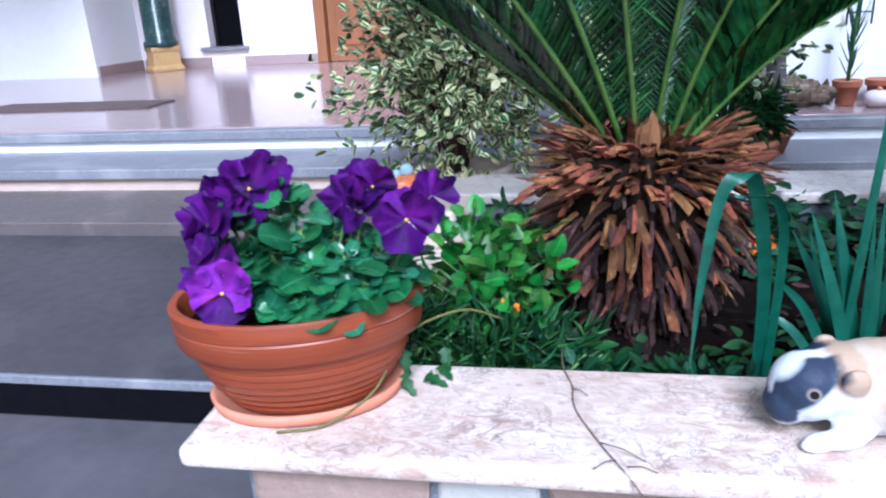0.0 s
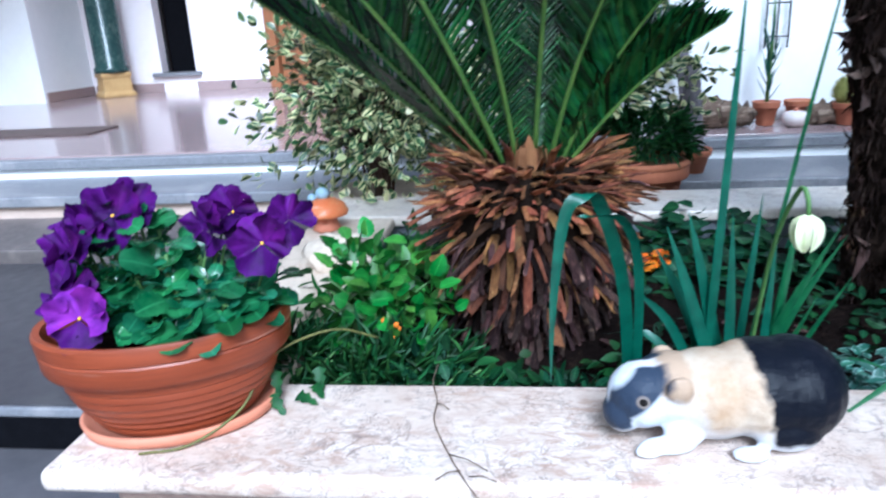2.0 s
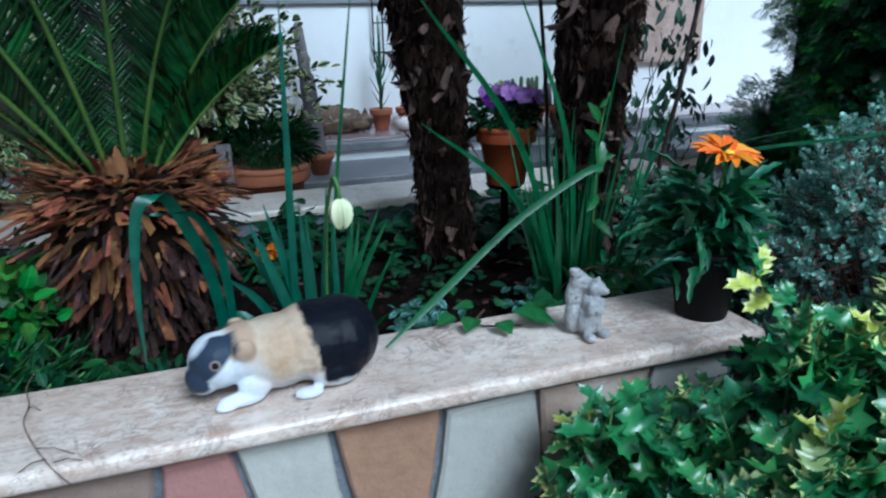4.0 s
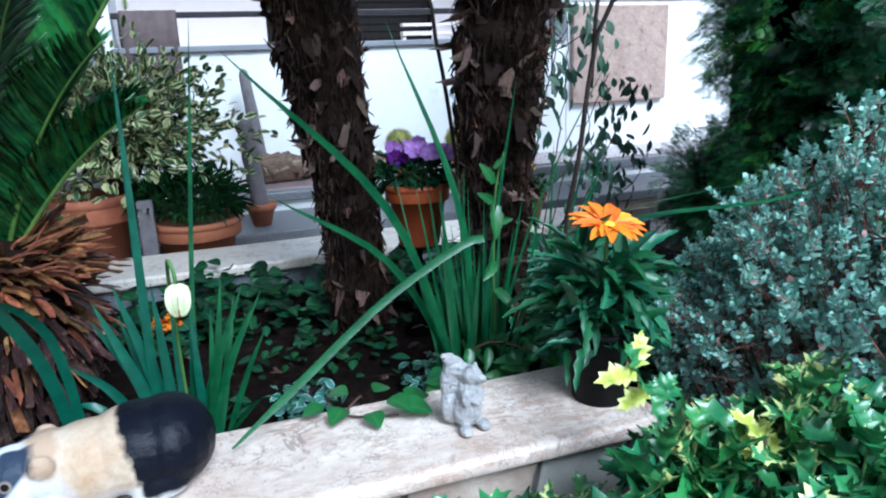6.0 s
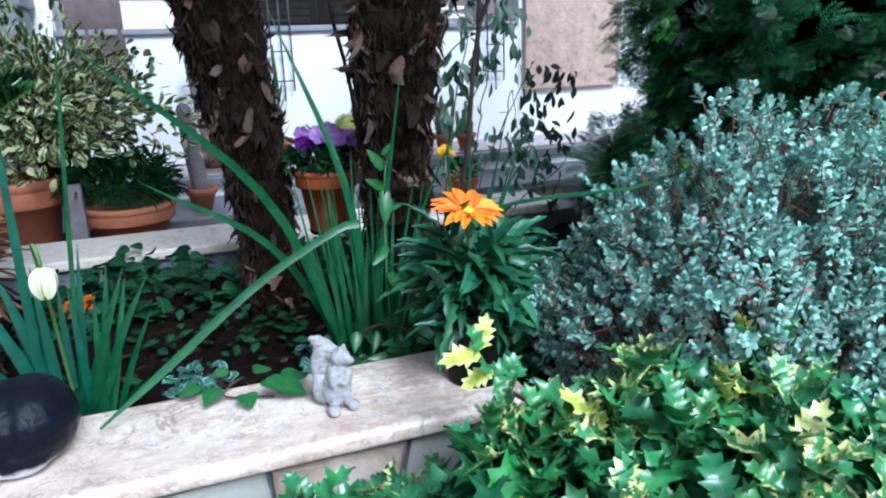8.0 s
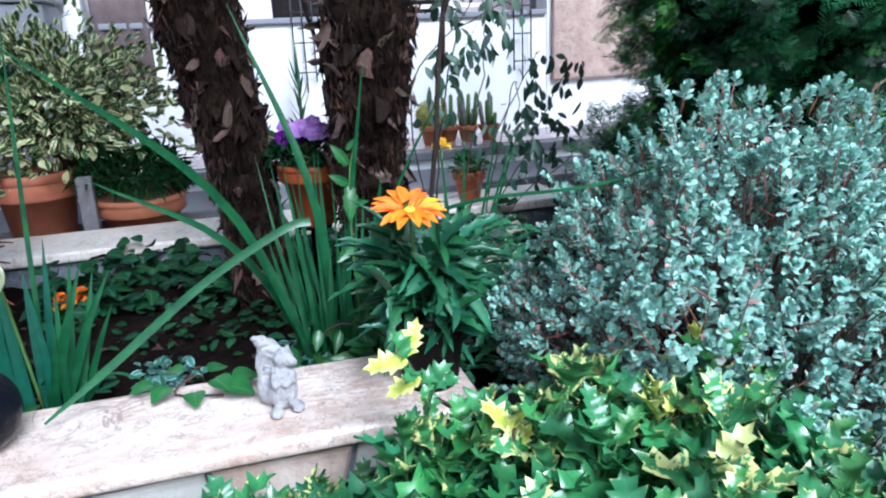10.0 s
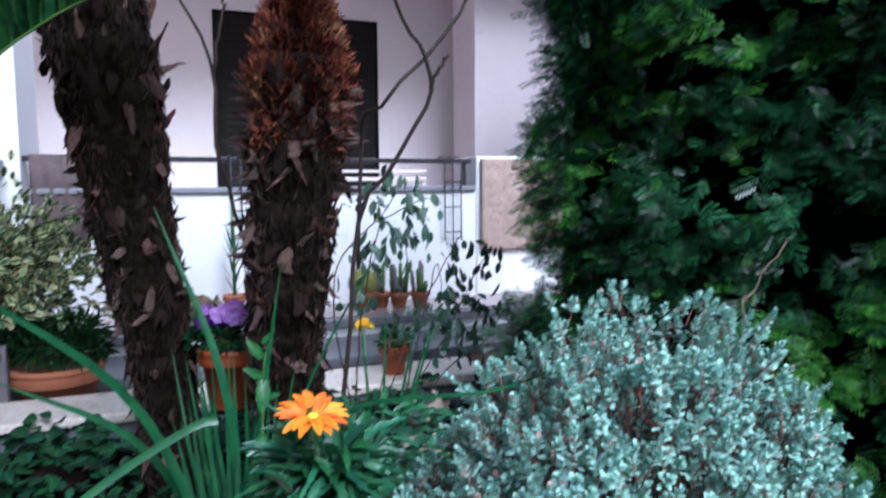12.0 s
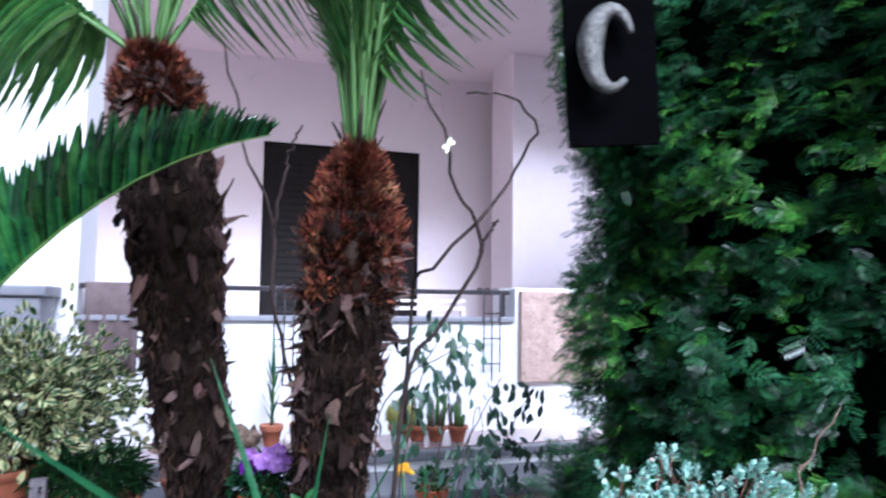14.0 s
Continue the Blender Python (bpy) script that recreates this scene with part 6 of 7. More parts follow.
# ---------------------------------------------------------------- hedge
hedge = thing("conifer_hedge", (2.0, 1.15, 0.0), "tall dense dark green conifer hedge", "hedge", kind="stuff")
d1h = np.array([0.50, -0.87, 0.0])
nrm = np.array([-0.87, -0.50, 0.0])
# Solid filler box, blackened so that gaps look deeply shaded.
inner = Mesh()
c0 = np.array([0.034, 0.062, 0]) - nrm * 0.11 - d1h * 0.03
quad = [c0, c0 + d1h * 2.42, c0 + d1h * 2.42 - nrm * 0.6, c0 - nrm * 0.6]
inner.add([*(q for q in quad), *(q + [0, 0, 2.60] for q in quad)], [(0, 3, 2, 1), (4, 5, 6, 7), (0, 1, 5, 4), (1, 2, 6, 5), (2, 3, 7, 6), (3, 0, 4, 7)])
part("core", inner, HEDGE_SHADE, hedge, "black filler for the shade inside the hedge")


def hedge_branches(mesh, n, base, along, outward, ulen, gaps, seed, dark=False):
    """Branches that sweep out of a face, each a fan of combs; where the growth is thin, gaps open into the dark."""
    rng = np.random.RandomState(seed)
    u = rng.uniform(-0.10 / ulen, 1, n) * ulen
    z = rng.uniform(0.22, 2.50, n)
    hole = np.array([0.62 * noise.noise(Vector((a * 6.0, b * 7.5, seed))) + 0.7 * noise.noise(Vector((a * 13, b * 16, seed))) for a, b in zip(u, z)])
    keep = hole > gaps
    u, z = u[keep], z[keep]
    n = len(u)
    b = np.array([0.11 * noise.noise(Vector((p * 2.4, q * 2.6, 0))) + 0.05 * noise.noise(Vector((p * 6.5, q * 7.5, 3))) for p, q in zip(u, z)])
    tint = np.array([noise.noise(Vector((p * 2.1, q * 2.4, 7))) for p, q in zip(u, z)]) + rng.normal(0, 0.30, n) - 0.5 * (z < 1.05) * (u > 0.3)
    rust = np.array([noise.noise(Vector((p * 1.9, q * 3.4, 15))) for p, q in zip(u, z)]) + rng.normal(0, 0.12, n)
    turn = np.clip(1 - u / 0.30, 0, 1)
    b -= 0.045 * turn ** 2
    L = rng.uniform(0.040, 0.072, n)
    d = np.outer(rng.normal(0, 0.50, n), along) + np.outer(rng.uniform(0.45, 0.95, n), outward) + np.outer(rng.normal(0.02, 0.34, n), [0, 0, 1]) - np.outer(0.35 * turn, along)
    d /= np.linalg.norm(d, axis=1, keepdims=True)
    up = np.outer(rng.uniform(0.35, 0.9, n), outward) + np.outer(rng.uniform(0.45, 1.0, n), [0, 0, 1]) + rng.normal(0, 0.2, (n, 3))
    side = np.cross(d, up)
    side /= np.linalg.norm(side, axis=1, keepdims=True)
    tip = np.outer(u, along) + np.outer(b + base - rng.uniform(0, 0.05, n), outward) + np.outer(z, [0, 0, 1])
    # Slot 2, the painted highlight tone, only goes to combs above 1.05 m.
    slot = np.where(tint > 0.36, 1, np.where((tint < -0.52) & (z > 1.05), 2, 0))
    slot = np.where((rust > 0.5) & (u > 0.5) & (z > 1.1), 3, slot)
    if dark:
        slot[:] = 0
    for j in range(6):
        t = 0.10 + 0.90 * j / 5
        sg = 0.0 if j == 5 else (1.0 if j % 2 else -1.0)
        P = tip - d * (L * (1 - t))[:, None] - np.outer(0.24 * L * t * t, [0, 0, 1])
        D = d * (0.75 if sg else 1.0) + side * sg * 0.8 + rng.normal(0, 0.14, (n, 3)) - np.array([0, 0, 0.28]) * t
        S = L * (0.70 - 0.18 * t) * rng.uniform(0.75, 1.25, n)
        # Combs nearer the branch end take the highlight colour more often.
        pale = np.where((slot == 0) & (rng.uniform(0, 1, n) < 0.16 * j / 5), 2, slot)
        pale = np.where((slot == 0) & (tint > 0) & (rng.uniform(0, 1, n) < 0.14 * j / 5), 1, pale)
        for q in range(4):
            w = pale == q
            mesh.scatter(SPRAY, P[w], D[w], up[w] + rng.normal(0, 0.2, (w.sum(), 3)), S[w], S[w] * rng.uniform(0.8, 1.05, w.sum()), slot=q)


hm = Mesh()
hedge_branches(hm, 6800, 0.05, d1h, nrm, 1.40, -0.11, 5)
hedge_branches(hm, 520, 0.05, d1h, nrm, 0.24, -0.15, 12)
hedge_branches(hm, 900, -0.05, d1h, nrm, 1.40, -0.05, 6, True)
hedge_branches(hm, 1400, 0.075, -nrm, -d1h, 0.42, -0.60, 8)
hedge_branches(hm, 700, 0.06, -nrm, -d1h, 0.42, -0.60, 9, True)
rng = np.random.RandomState(44)
n = 1300
q = rng.normal(0, 1, (n, 3))
q /= np.linalg.norm(q, axis=1, keepdims=True)
P = np.array([0.0, 0.09, 1.0]) + q * [0.10, 0.09, 0.17] * rng.uniform(0.2, 1.0, (n, 1)) * (1 + 0.25 * np.sin(q[:, :1] * 7 + q[:, 2:] * 5))
hm.scatter(SPRAY, P, q + rng.normal(0, 0.35, (n, 3)) + [-0.3, 0, -0.1], rng.normal(0, 0.4, (n, 3)) + [-0.3, -0.6, 0.7], rng.uniform(0.024, 0.046, n), slot=0)
far_face = ((1.4, 2.62, 0.0, 0.0, nrm, 1500), (0.0, 2.62, 0.86, 0.86, -nrm, 3200), (2.62, 2.62, 0.0, 0.86, d1h, 1100), (0.4, 0.86, 0.0, 0.0, -d1h, 300))
for u0, u1, w0, w1, outward, n in far_face:
    t = RNG.uniform(0, 1, (n, 3))
    along_u = (u0 + (u1 - u0) * t[:, 0]) if outward is not far_face[3][4] else np.zeros(n)
    depth = (w0 + (w1 - w0) * t[:, 1]) if outward is not far_face[3][4] else 0.4 + 0.46 * t[:, 1]
    P = np.outer(along_u, d1h) - np.outer(depth, nrm) + np.outer(0.1 + 2.65 * t[:, 2], [0, 0, 1]) + np.outer(RNG.uniform(-0.02, 0.05, n), outward)
    hm.scatter(FAR_SPRAY, P, outward * 0.4 + RNG.normal(0, 0.6, (n, 3)), outward + RNG.normal(0, 0.4, (n, 3)), RNG.uniform(0.09, 0.16, n), slot=int(n % 2))
n = 4200
t = RNG.uniform(0, 1, (n, 2))
P = np.outer(t[:, 0] * 2.66 - 0.02, d1h) - np.outer(t[:, 1] * 0.9 - 0.02, nrm) + np.outer(2.70 + RNG.uniform(0, 0.08, n), [0, 0, 1])
hm.scatter(FAR_SPRAY, P, RNG.normal(0, 0.7, (n, 3)) + [0, 0, 0.4], RNG.normal(0, 0.4, (n, 3)) + [0, 0, 1.0], RNG.uniform(0.07, 0.13, n))
part("foliage", hm, [HEDGE_LEAF, HEDGE_YOUNG, HEDGE_LIT, HEDGE_RUSSET], hedge, kind="stuff")

# ---------------------------------------------------------------- pots behind the bed
terracotta_pot((0.80, 2.13, 0.696), 0.135, 0.205, "wide weathered terracotta pot on the step behind the bed", "pots behind the bed")
shrub("rosemary_plant", (0.79, 2.12, 0.88), "rosemary-like plant with fine green needles in a terracotta pot", (0.16, 0.11, 0.085), 1500, BED_LEAF, NEEDLE, 0.045, 0.004, 24, GREEN_STEM, "plant", seed=51, fill=0.6, droop=0.1)
terracotta_pot((0.50, 2.17, 0.696), 0.125, 0.30, "tall terracotta pot on the step behind the bed", "pots behind the bed")
sb = thing("stone_bowl", (0.01, 2.04, 0.696), "rounded pale stone bowl holding a variegated shrub", "planter")
part("bowl", Mesh().lathe([(0.10, 0), (0.13, 0.02), (0.165, 0.08), (0.17, 0.14), (0.15, 0.155), (0.14, 0.14)], 28, wobble=0.08), ROUGH_STONE, sb)
part("soil", Mesh().lathe([(0.145, 0.135), (0.001, 0.14)], 20), SOIL, sb)
single("wooden_post", Mesh().box(0.64, 0.685, 2.02, 2.06, 0.696, 0.985), GREY_STAKE, "short grey weathered post on the step", "post", smooth=False, bevel=0.005)


def stake_cactus(at, h, r, label, lean=0.0):
    c = thing("column_cactus", at, label, "cactus", "column cacti")
    pr = thing("flower_pot", (at[0], at[1], at[2] - 0.06), "small terracotta pot of a grey column cactus", "flower pot", "pots behind the bed")
    part("pot", Mesh().lathe([(0.032, 0), (0.05, 0.06), (0.056, 0.062), (0.058, 0.085), (0.05, 0.086), (0.048, 0.07)], 24), TERRACOTTA_OLD, pr)
    part("soil", Mesh().lathe([(0.048, 0.06), (0.001, 0.062)], 14), SOIL, pr)
    m = Mesh()
    pts = [(lean * t, 0, h * t) for t in np.linspace(0, 0.93, 9)] + [(lean * 0.98, 0, h * 0.98), (lean, 0, h)]
    m.tube(pts, [r, r * 1.02, r, r * 1.05, r, r * 0.98, r, r * 0.97, r * 0.9, r * 0.6, r * 0.15], 12)
    m.v[0] += np.random.RandomState(4).normal(0, r * 0.06, m.v[0].shape)
    part("column", m, GREY_STAKE, c)


stake_cactus((1.03, 2.48, 0.838), 0.335, 0.030, "grey felted column cactus in a small pot on the step", -0.03)
stake_cactus((1.10, 2.98, 0.925), 0.42, 0.024, "slim grey column cactus against the white parapet", -0.045)

dw = Mesh()
dw.tube(curve3([(1.03, 2.94, 0.905), (1.14, 2.93, 0.925), (1.26, 2.95, 0.915), (1.35, 2.92, 0.90)], 22), [0.034, 0.052, 0.060, 0.056, 0.064, 0.058, 0.070, 0.060, 0.066, 0.058, 0.064, 0.052, 0.060, 0.050, 0.054, 0.046, 0.050, 0.042, 0.042, 0.034, 0.030, 0.014], 14)
dw.v[0] += RNG.normal(0, 0.008, dw.v[0].shape)
single("driftwood_log", dw, DRIFT, "gnarled pale driftwood log lying along the landing edge", "log")
dw = Mesh()
dw.tube(curve3([(1.55, 2.96, 0.90), (1.66, 2.94, 0.905), (1.80, 2.96, 0.895)], 18), [0.02, 0.035, 0.04, 0.045, 0.04, 0.05, 0.045, 0.04, 0.045, 0.04, 0.042, 0.04, 0.036, 0.03, 0.03, 0.03, 0.02, 0.01], 12)
dw.v[0] += RNG.normal(0, 0.008, dw.v[0].shape)
single("driftwood_log", dw, DRIFT, "shorter driftwood piece beside the pots on the landing", "log")

terracotta_pot((1.405, 2.95, 0.866), 0.052, 0.095, "small terracotta pot on the landing edge", "pots on the landing")
al = thing("aloe_plant", (1.405, 2.95, 0.945), "slender blue-green succulent with upright leaves in a small pot", "plant")
for k in range(16):
    a = k * 2.4
    z = 0.02 + 0.018 * k
    one_blade(al, BLADE_BLUE, (0, 0, z * 0.8), (0.05 * math.cos(a), 0.04 * math.sin(a), z + 0.07), 0.0, 0.013, across=(-math.sin(a), math.cos(a), 0.01))
part("stalk", Mesh().tube([(0, 0, 0), (0.004, 0, 0.3), (0.0, 0, 0.42)], [0.008, 0.006, 0.003], 8), GREEN_STEM, al)
wp = thing("white_pot", (1.50, 2.89, 0.866), "small round white glazed pot with a pinkish lid", "pot")
part("body", Mesh().lathe([(0.028, 0), (0.045, 0.012), (0.052, 0.03), (0.048, 0.046), (0.036, 0.056), (0.02, 0.06), (0.001, 0.061)], 28), WHITE_GLAZE, wp)
part("knob", Mesh().lathe([(0.008, 0.06), (0.011, 0.066), (0.006, 0.072), (0.001, 0.073)], 14), SAUCER, wp)
terracotta_pot((1.545, 3.0, 0.866), 0.055, 0.09, "small terracotta pot behind a white glazed one", "pots on the landing")


def ball_cactus(at, r, pot_r, label):
    terracotta_pot(at, pot_r, 0.085, "terracotta pot of a round cactus on the landing", "pots on the landing")
    c = thing("ball_cactus", (at[0], at[1], at[2] + 0.075), label, "cactus", "ball cacti")
    m = Mesh()
    a = np.linspace(0, 2 * np.pi, 48, endpoint=False)
    rows = []
    for th in np.linspace(0.05, 2.6, 12):
        k = r * math.sin(th) * (1 + 0.07 * np.cos(a * 14))
        rows.append(np.stack([k * np.cos(a), k * np.sin(a), np.full(48, r * (0.85 + math.cos(th)))], 1))
    m.add(np.concatenate(rows), [[i * 48 + j, i * 48 + (j + 1) % 48, (i + 1) * 48 + (j + 1) % 48, (i + 1) * 48 + j] for i in range(11) for j in range(48)] + [list(range(48))])
    part("body", m, YELLOW_CACTUS, c)
    sp = Mesh()
    d = rdir(420, -0.4, 1.0)
    sp.scatter(NEEDLE, d * r * 1.02 + [0, 0, r * 0.85], d + RNG.normal(0, 0.4, (420, 3)), rdir(420), 0.016, 0.0012)
    part("spines", sp, YELLOW_CACTUS, c, kind="stuff")


ball_cactus((1.70, 2.90, 0.866), 0.058, 0.06, "round yellowish spiny cactus on the landing")
ball_cactus((1.98, 2.86, 0.866), 0.062, 0.058, "round yellowish spiny cactus beside finger cacti")
for x, y, n, s in ((2.16, 2.88, 9, 71), (2.26, 2.86, 7, 72), (2.08, 2.92, 6, 73)):
    terracotta_pot((x, y, 0.866), 0.05, 0.07, "small terracotta pot of finger cacti on the landing", "pots on the landing")
    rr = np.random.RandomState(s)
    fc_ = thing("finger_cactus", (x, y, 0.925), "cluster of grey-green finger cacti in a small pot", "cactus", "finger cacti")
    for k in range(n):
        bx, by = rr.uniform(-0.032, 0.032, 2)
        h = rr.uniform(0.06, 0.17)
        part("finger", Mesh().tube([(bx, by, 0), (bx * 1.3, by * 1.2, h * 0.5), (bx * 1.5, by * 1.3, h * 0.93), (bx * 1.5, by * 1.3, h)], [0.010, 0.011, 0.009, 0.002], 8), GREEN_STEM if k % 3 else GREY_STAKE, fc_)
terracotta_pot((1.80, 1.80, 0.848), 0.052, 0.092, "small orange terracotta pot on the back coping", "pots on the landing", mat=TERRACOTTA)
shrub("pot_seedling", (1.80, 1.80, 0.925), "small leafy seedling in an orange pot on the coping", (0.05, 0.05, 0.03), 120, BED_LEAF, OVAL, 0.028, 0.014, 6, GREEN_STEM, "plant", seed=77)


def rock(at, r, label, seed):
    m = Mesh().ball((0, 0, 0), (r, r * 0.8, r * 0.65), 20, 14, rough=0.35, freq=2.2)
    ob = single("garden_stone", m, ROUGH_STONE, label, "stone", "stones in the bed")
    ob.location = at


rock((1.70, 1.24, 0.80), 0.065, "pale beige stone lying in the bed", 1)
rock((1.83, 1.60, 0.785), 0.075, "pale beige stone near the back coping", 2)
rock((0.05, 1.32, 0.862), 0.075, "rough cream stone lying on the end coping", 3)
rock((0.06, 1.05, 0.858), 0.06, "rough cream stone lying on the end coping", 4)

# ---------------------------------------------------------------- planting of the bed
shrub("mint_plant", (0.21, 1.02, 0.77), "bright green leafy plant beside the sago palm", (0.12, 0.11, 0.115), 330, BRIGHT_LEAF, SCALLOP, 0.033, 0.027, 18, GREEN_STEM, "plant", seed=61, fill=0.7, lump=0.3)
shrub("herb_clump", (0.22, 0.90, 0.755), "fine dark green herb spilling towards the coping", (0.15, 0.085, 0.055), 900, BED_LEAF, NEEDLE, 0.042, 0.0055, 30, GREEN_STEM, "plant", seed=62, fill=0.8, lump=0.35)
shrub("herb_clump", (0.10, 0.88, 0.80), "fine dark green herb spilling over the end coping", (0.07, 0.05, 0.045), 300, BED_LEAF, NEEDLE, 0.04, 0.005, 12, GREEN_STEM, "plant", seed=63, fill=0.8, lump=0.35)
shrub("leafy_weed", (0.20, 1.42, 0.78), "low leafy weed beside the end coping", (0.10, 0.14, 0.05), 200, BED_LEAF, OVAL, 0.036, 0.018, 12, GREEN_STEM, "plant", seed=66, fill=0.8)
shrub("leafy_weed", (0.33, 0.87, 0.76), "low leafy weed at the foot of the sago palm", (0.07, 0.05, 0.045), 130, DARK_LEAF, OVAL, 0.034, 0.016, 10, GREEN_STEM, "plant", seed=64, fill=0.8)
shrub("leafy_weed", (0.50, 0.87, 0.76), "low leafy weed at the foot of the sago palm", (0.12, 0.04, 0.03), 150, DARK_LEAF, OVAL, 0.032, 0.015, 10, GREEN_STEM, "plant", seed=65, fill=0.8)


def carpet(name, label, n, box, leaf, shape, size, width, seed, z=0.77, height=0.06):
    """Low leaves spread over a stretch of the bed, in patches."""
    rng = np.random.RandomState(seed)
    x = rng.uniform(box[0], box[1], n)
    y = rng.uniform(box[2], box[3], n)
    keep = np.array([noise.noise(Vector((a * 7, b * 7, seed))) > -0.15 for a, b in zip(x, y)])
    x, y = x[keep], y[keep]
    k = len(x)
    zz = z + rng.uniform(0, 1, k) ** 1.5 * height
    D = rng.normal(0, 1, (k, 3))
    D[:, 2] = rng.uniform(-0.2, 0.5, k)
    lf = Mesh()
    lf.scatter(shape, np.stack([x, y, zz], 1), D, np.tile([0, -0.3, 1.0], (k, 1)) + rng.normal(0, 0.3, (k, 3)), size * rng.uniform(0.6, 1.2, k), width * rng.uniform(0.7, 1.2, k))
    return single(name, lf, leaf, label, "ground cover", kind="stuff")


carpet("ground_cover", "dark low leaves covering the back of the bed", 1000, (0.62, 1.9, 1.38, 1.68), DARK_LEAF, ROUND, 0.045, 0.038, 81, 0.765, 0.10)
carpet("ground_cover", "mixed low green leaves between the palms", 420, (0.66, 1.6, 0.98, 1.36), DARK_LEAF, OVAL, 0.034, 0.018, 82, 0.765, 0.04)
carpet("frosted_ground_cover", "small frosted grey-green leaves beside the coping", 620, (0.90, 1.22, 0.83, 0.99), PALE_BED_LEAF, OVAL, 0.026, 0.014, 83, 0.775, 0.05)
carpet("ivy_patch", "ivy leaves along the edge of the coping", 150, (1.16, 1.55, 0.80, 0.97), IVY_LEAF, ROUND, 0.042, 0.036, 84, 0.79, 0.08)
carpet("ground_cover", "low leaves round the sago palm", 500, (0.12, 0.75, 0.82, 1.0), BED_LEAF, OVAL, 0.035, 0.016, 85, 0.765, 0.05)
carpet("ground_cover", "silvery leaves under the gazania and the grey shrub", 700, (1.36, 1.75, 0.72, 1.2), GAZANIA_LEAF, LOBED, 0.06, 0.022, 86, 0.80, 0.16)
carpet("leaf_litter", "dry brown scraps on the soil of the bed", 160, (0.3, 1.8, 0.84, 1.6), STUB_OLD, OVAL, 0.03, 0.01, 87, 0.772, 0.015)

iv = thing("ivy_runner", (0.99, 0.78, ZS), "ivy runner with broad leaves lying across the coping", "plant")
part("stem", Mesh().tube(curve3([(0.03, 0.07, -0.03), (0.02, 0.02, 0.012), (-0.01, -0.02, 0.006), (0.06, -0.05, 0.006)], 14), 0.0018, 6), TWIG, iv)
for x, y, z, dx, dy, L in ((-0.015, -0.02, 0.018, -0.6, -0.8, 0.038), (0.02, -0.045, 0.016, 0.1, -1, 0.036), (0.065, -0.05, 0.02, 0.8, -0.5, 0.046), (0.075, -0.035, 0.022, 1, 0.3, 0.044), (0.05, -0.04, 0.03, 0.5, -0.8, 0.04),
                          (-0.04, 0.0, 0.016, -1, -0.2, 0.034), (0.0, 0.02, 0.02, -0.7, 0.5, 0.036), (0.04, 0.01, 0.02, 0.7, 0.5, 0.034)):
    lf = Mesh()
    lf.scatter(ROUND, [(x, y, z)], [(dx, dy, 0.05)], [(0, -0.2, 1)], L, L * 0.85)
    part("leaf", lf, IVY_LEAF, iv)
iv = thing("ivy_runner", (1.24, 0.82, ZS), "ivy trailing over the back edge of the coping", "plant")
part("stem", Mesh().tube(curve3([(-0.06, 0.06, -0.02), (0.0, 0.03, 0.04), (0.06, 0.0, 0.03), (0.11, -0.01, -0.01)], 12), 0.0018, 6), TWIG, iv)
for k in range(5):
    lf = Mesh()
    lf.scatter(ROUND, [(-0.03 + 0.034 * k, 0.03 - 0.003 * k, 0.035 - 0.004 * (k % 3))], [(RNG.uniform(-0.4, 0.4), -0.7, -0.75)], [(0, -0.8, 0.5)], RNG.uniform(0.034, 0.046), RNG.uniform(0.014, 0.020))
    part("leaf", lf, IVY_LEAF, iv)

ru = thing("dry_runner", (0.33, 0.80, ZS), "thin dry runner lying over the front of the coping", "plant")
part("stem", Mesh().tube(curve3([(-0.01, 0.06, 0.0), (-0.01, 0.0, 0.004), (0.002, -0.05, 0.003), (0.004, -0.10, 0.003), (0.03, -0.17, 0.003), (0.055, -0.222, 0.002), (0.07, -0.224, -0.02)], 26), 0.0009, 5), DRIFT, ru)
for a, b in (((0.03, -0.17), (0.075, -0.20)), ((0.045, -0.20), (0.02, -0.218)), ((0.055, -0.21), (0.085, -0.218)), ((0.002, -0.06), (0.02, -0.075))):
    part("twiglet", Mesh().tube([(*a, 0.004), ((a[0] + b[0]) / 2, (a[1] + b[1]) / 2, 0.008), (*b, 0.004)], 0.0007, 5), DRIFT, ru)
vr = thing("green_runner", (0.0, 0.62, ZS), "yellow-green runner curling round the saucer", "plant")
part("stem", Mesh().tube(curve3([(-0.005, -0.003, 0.004), (0.05, 0.015, 0.006), (0.10, 0.06, 0.03), (0.125, 0.11, 0.075), (0.19, 0.17, 0.085), (0.24, 0.22, 0.05)], 26), 0.0017, 6), RUNNER, vr)
for x, y, z, d in ((0.12, 0.13, 0.045, (0.2, -0.6, -0.8)), (0.118, 0.11, 0.02, (0.5, -0.5, -0.3)), (0.165, 0.17, 0.03, (0.2, -0.6, -0.7)), (0.16, 0.16, 0.008, (0.4, -0.7, 0.1)), (0.145, 0.13, 0.008, (0.8, -0.5, 0.1))):
    lf = Mesh()
    lf.scatter(LOBED, [(x, y, z)], [d], [(0, -0.5, 0.8)], 0.034, 0.02)
    part("leaf", lf, BED_LEAF, vr)

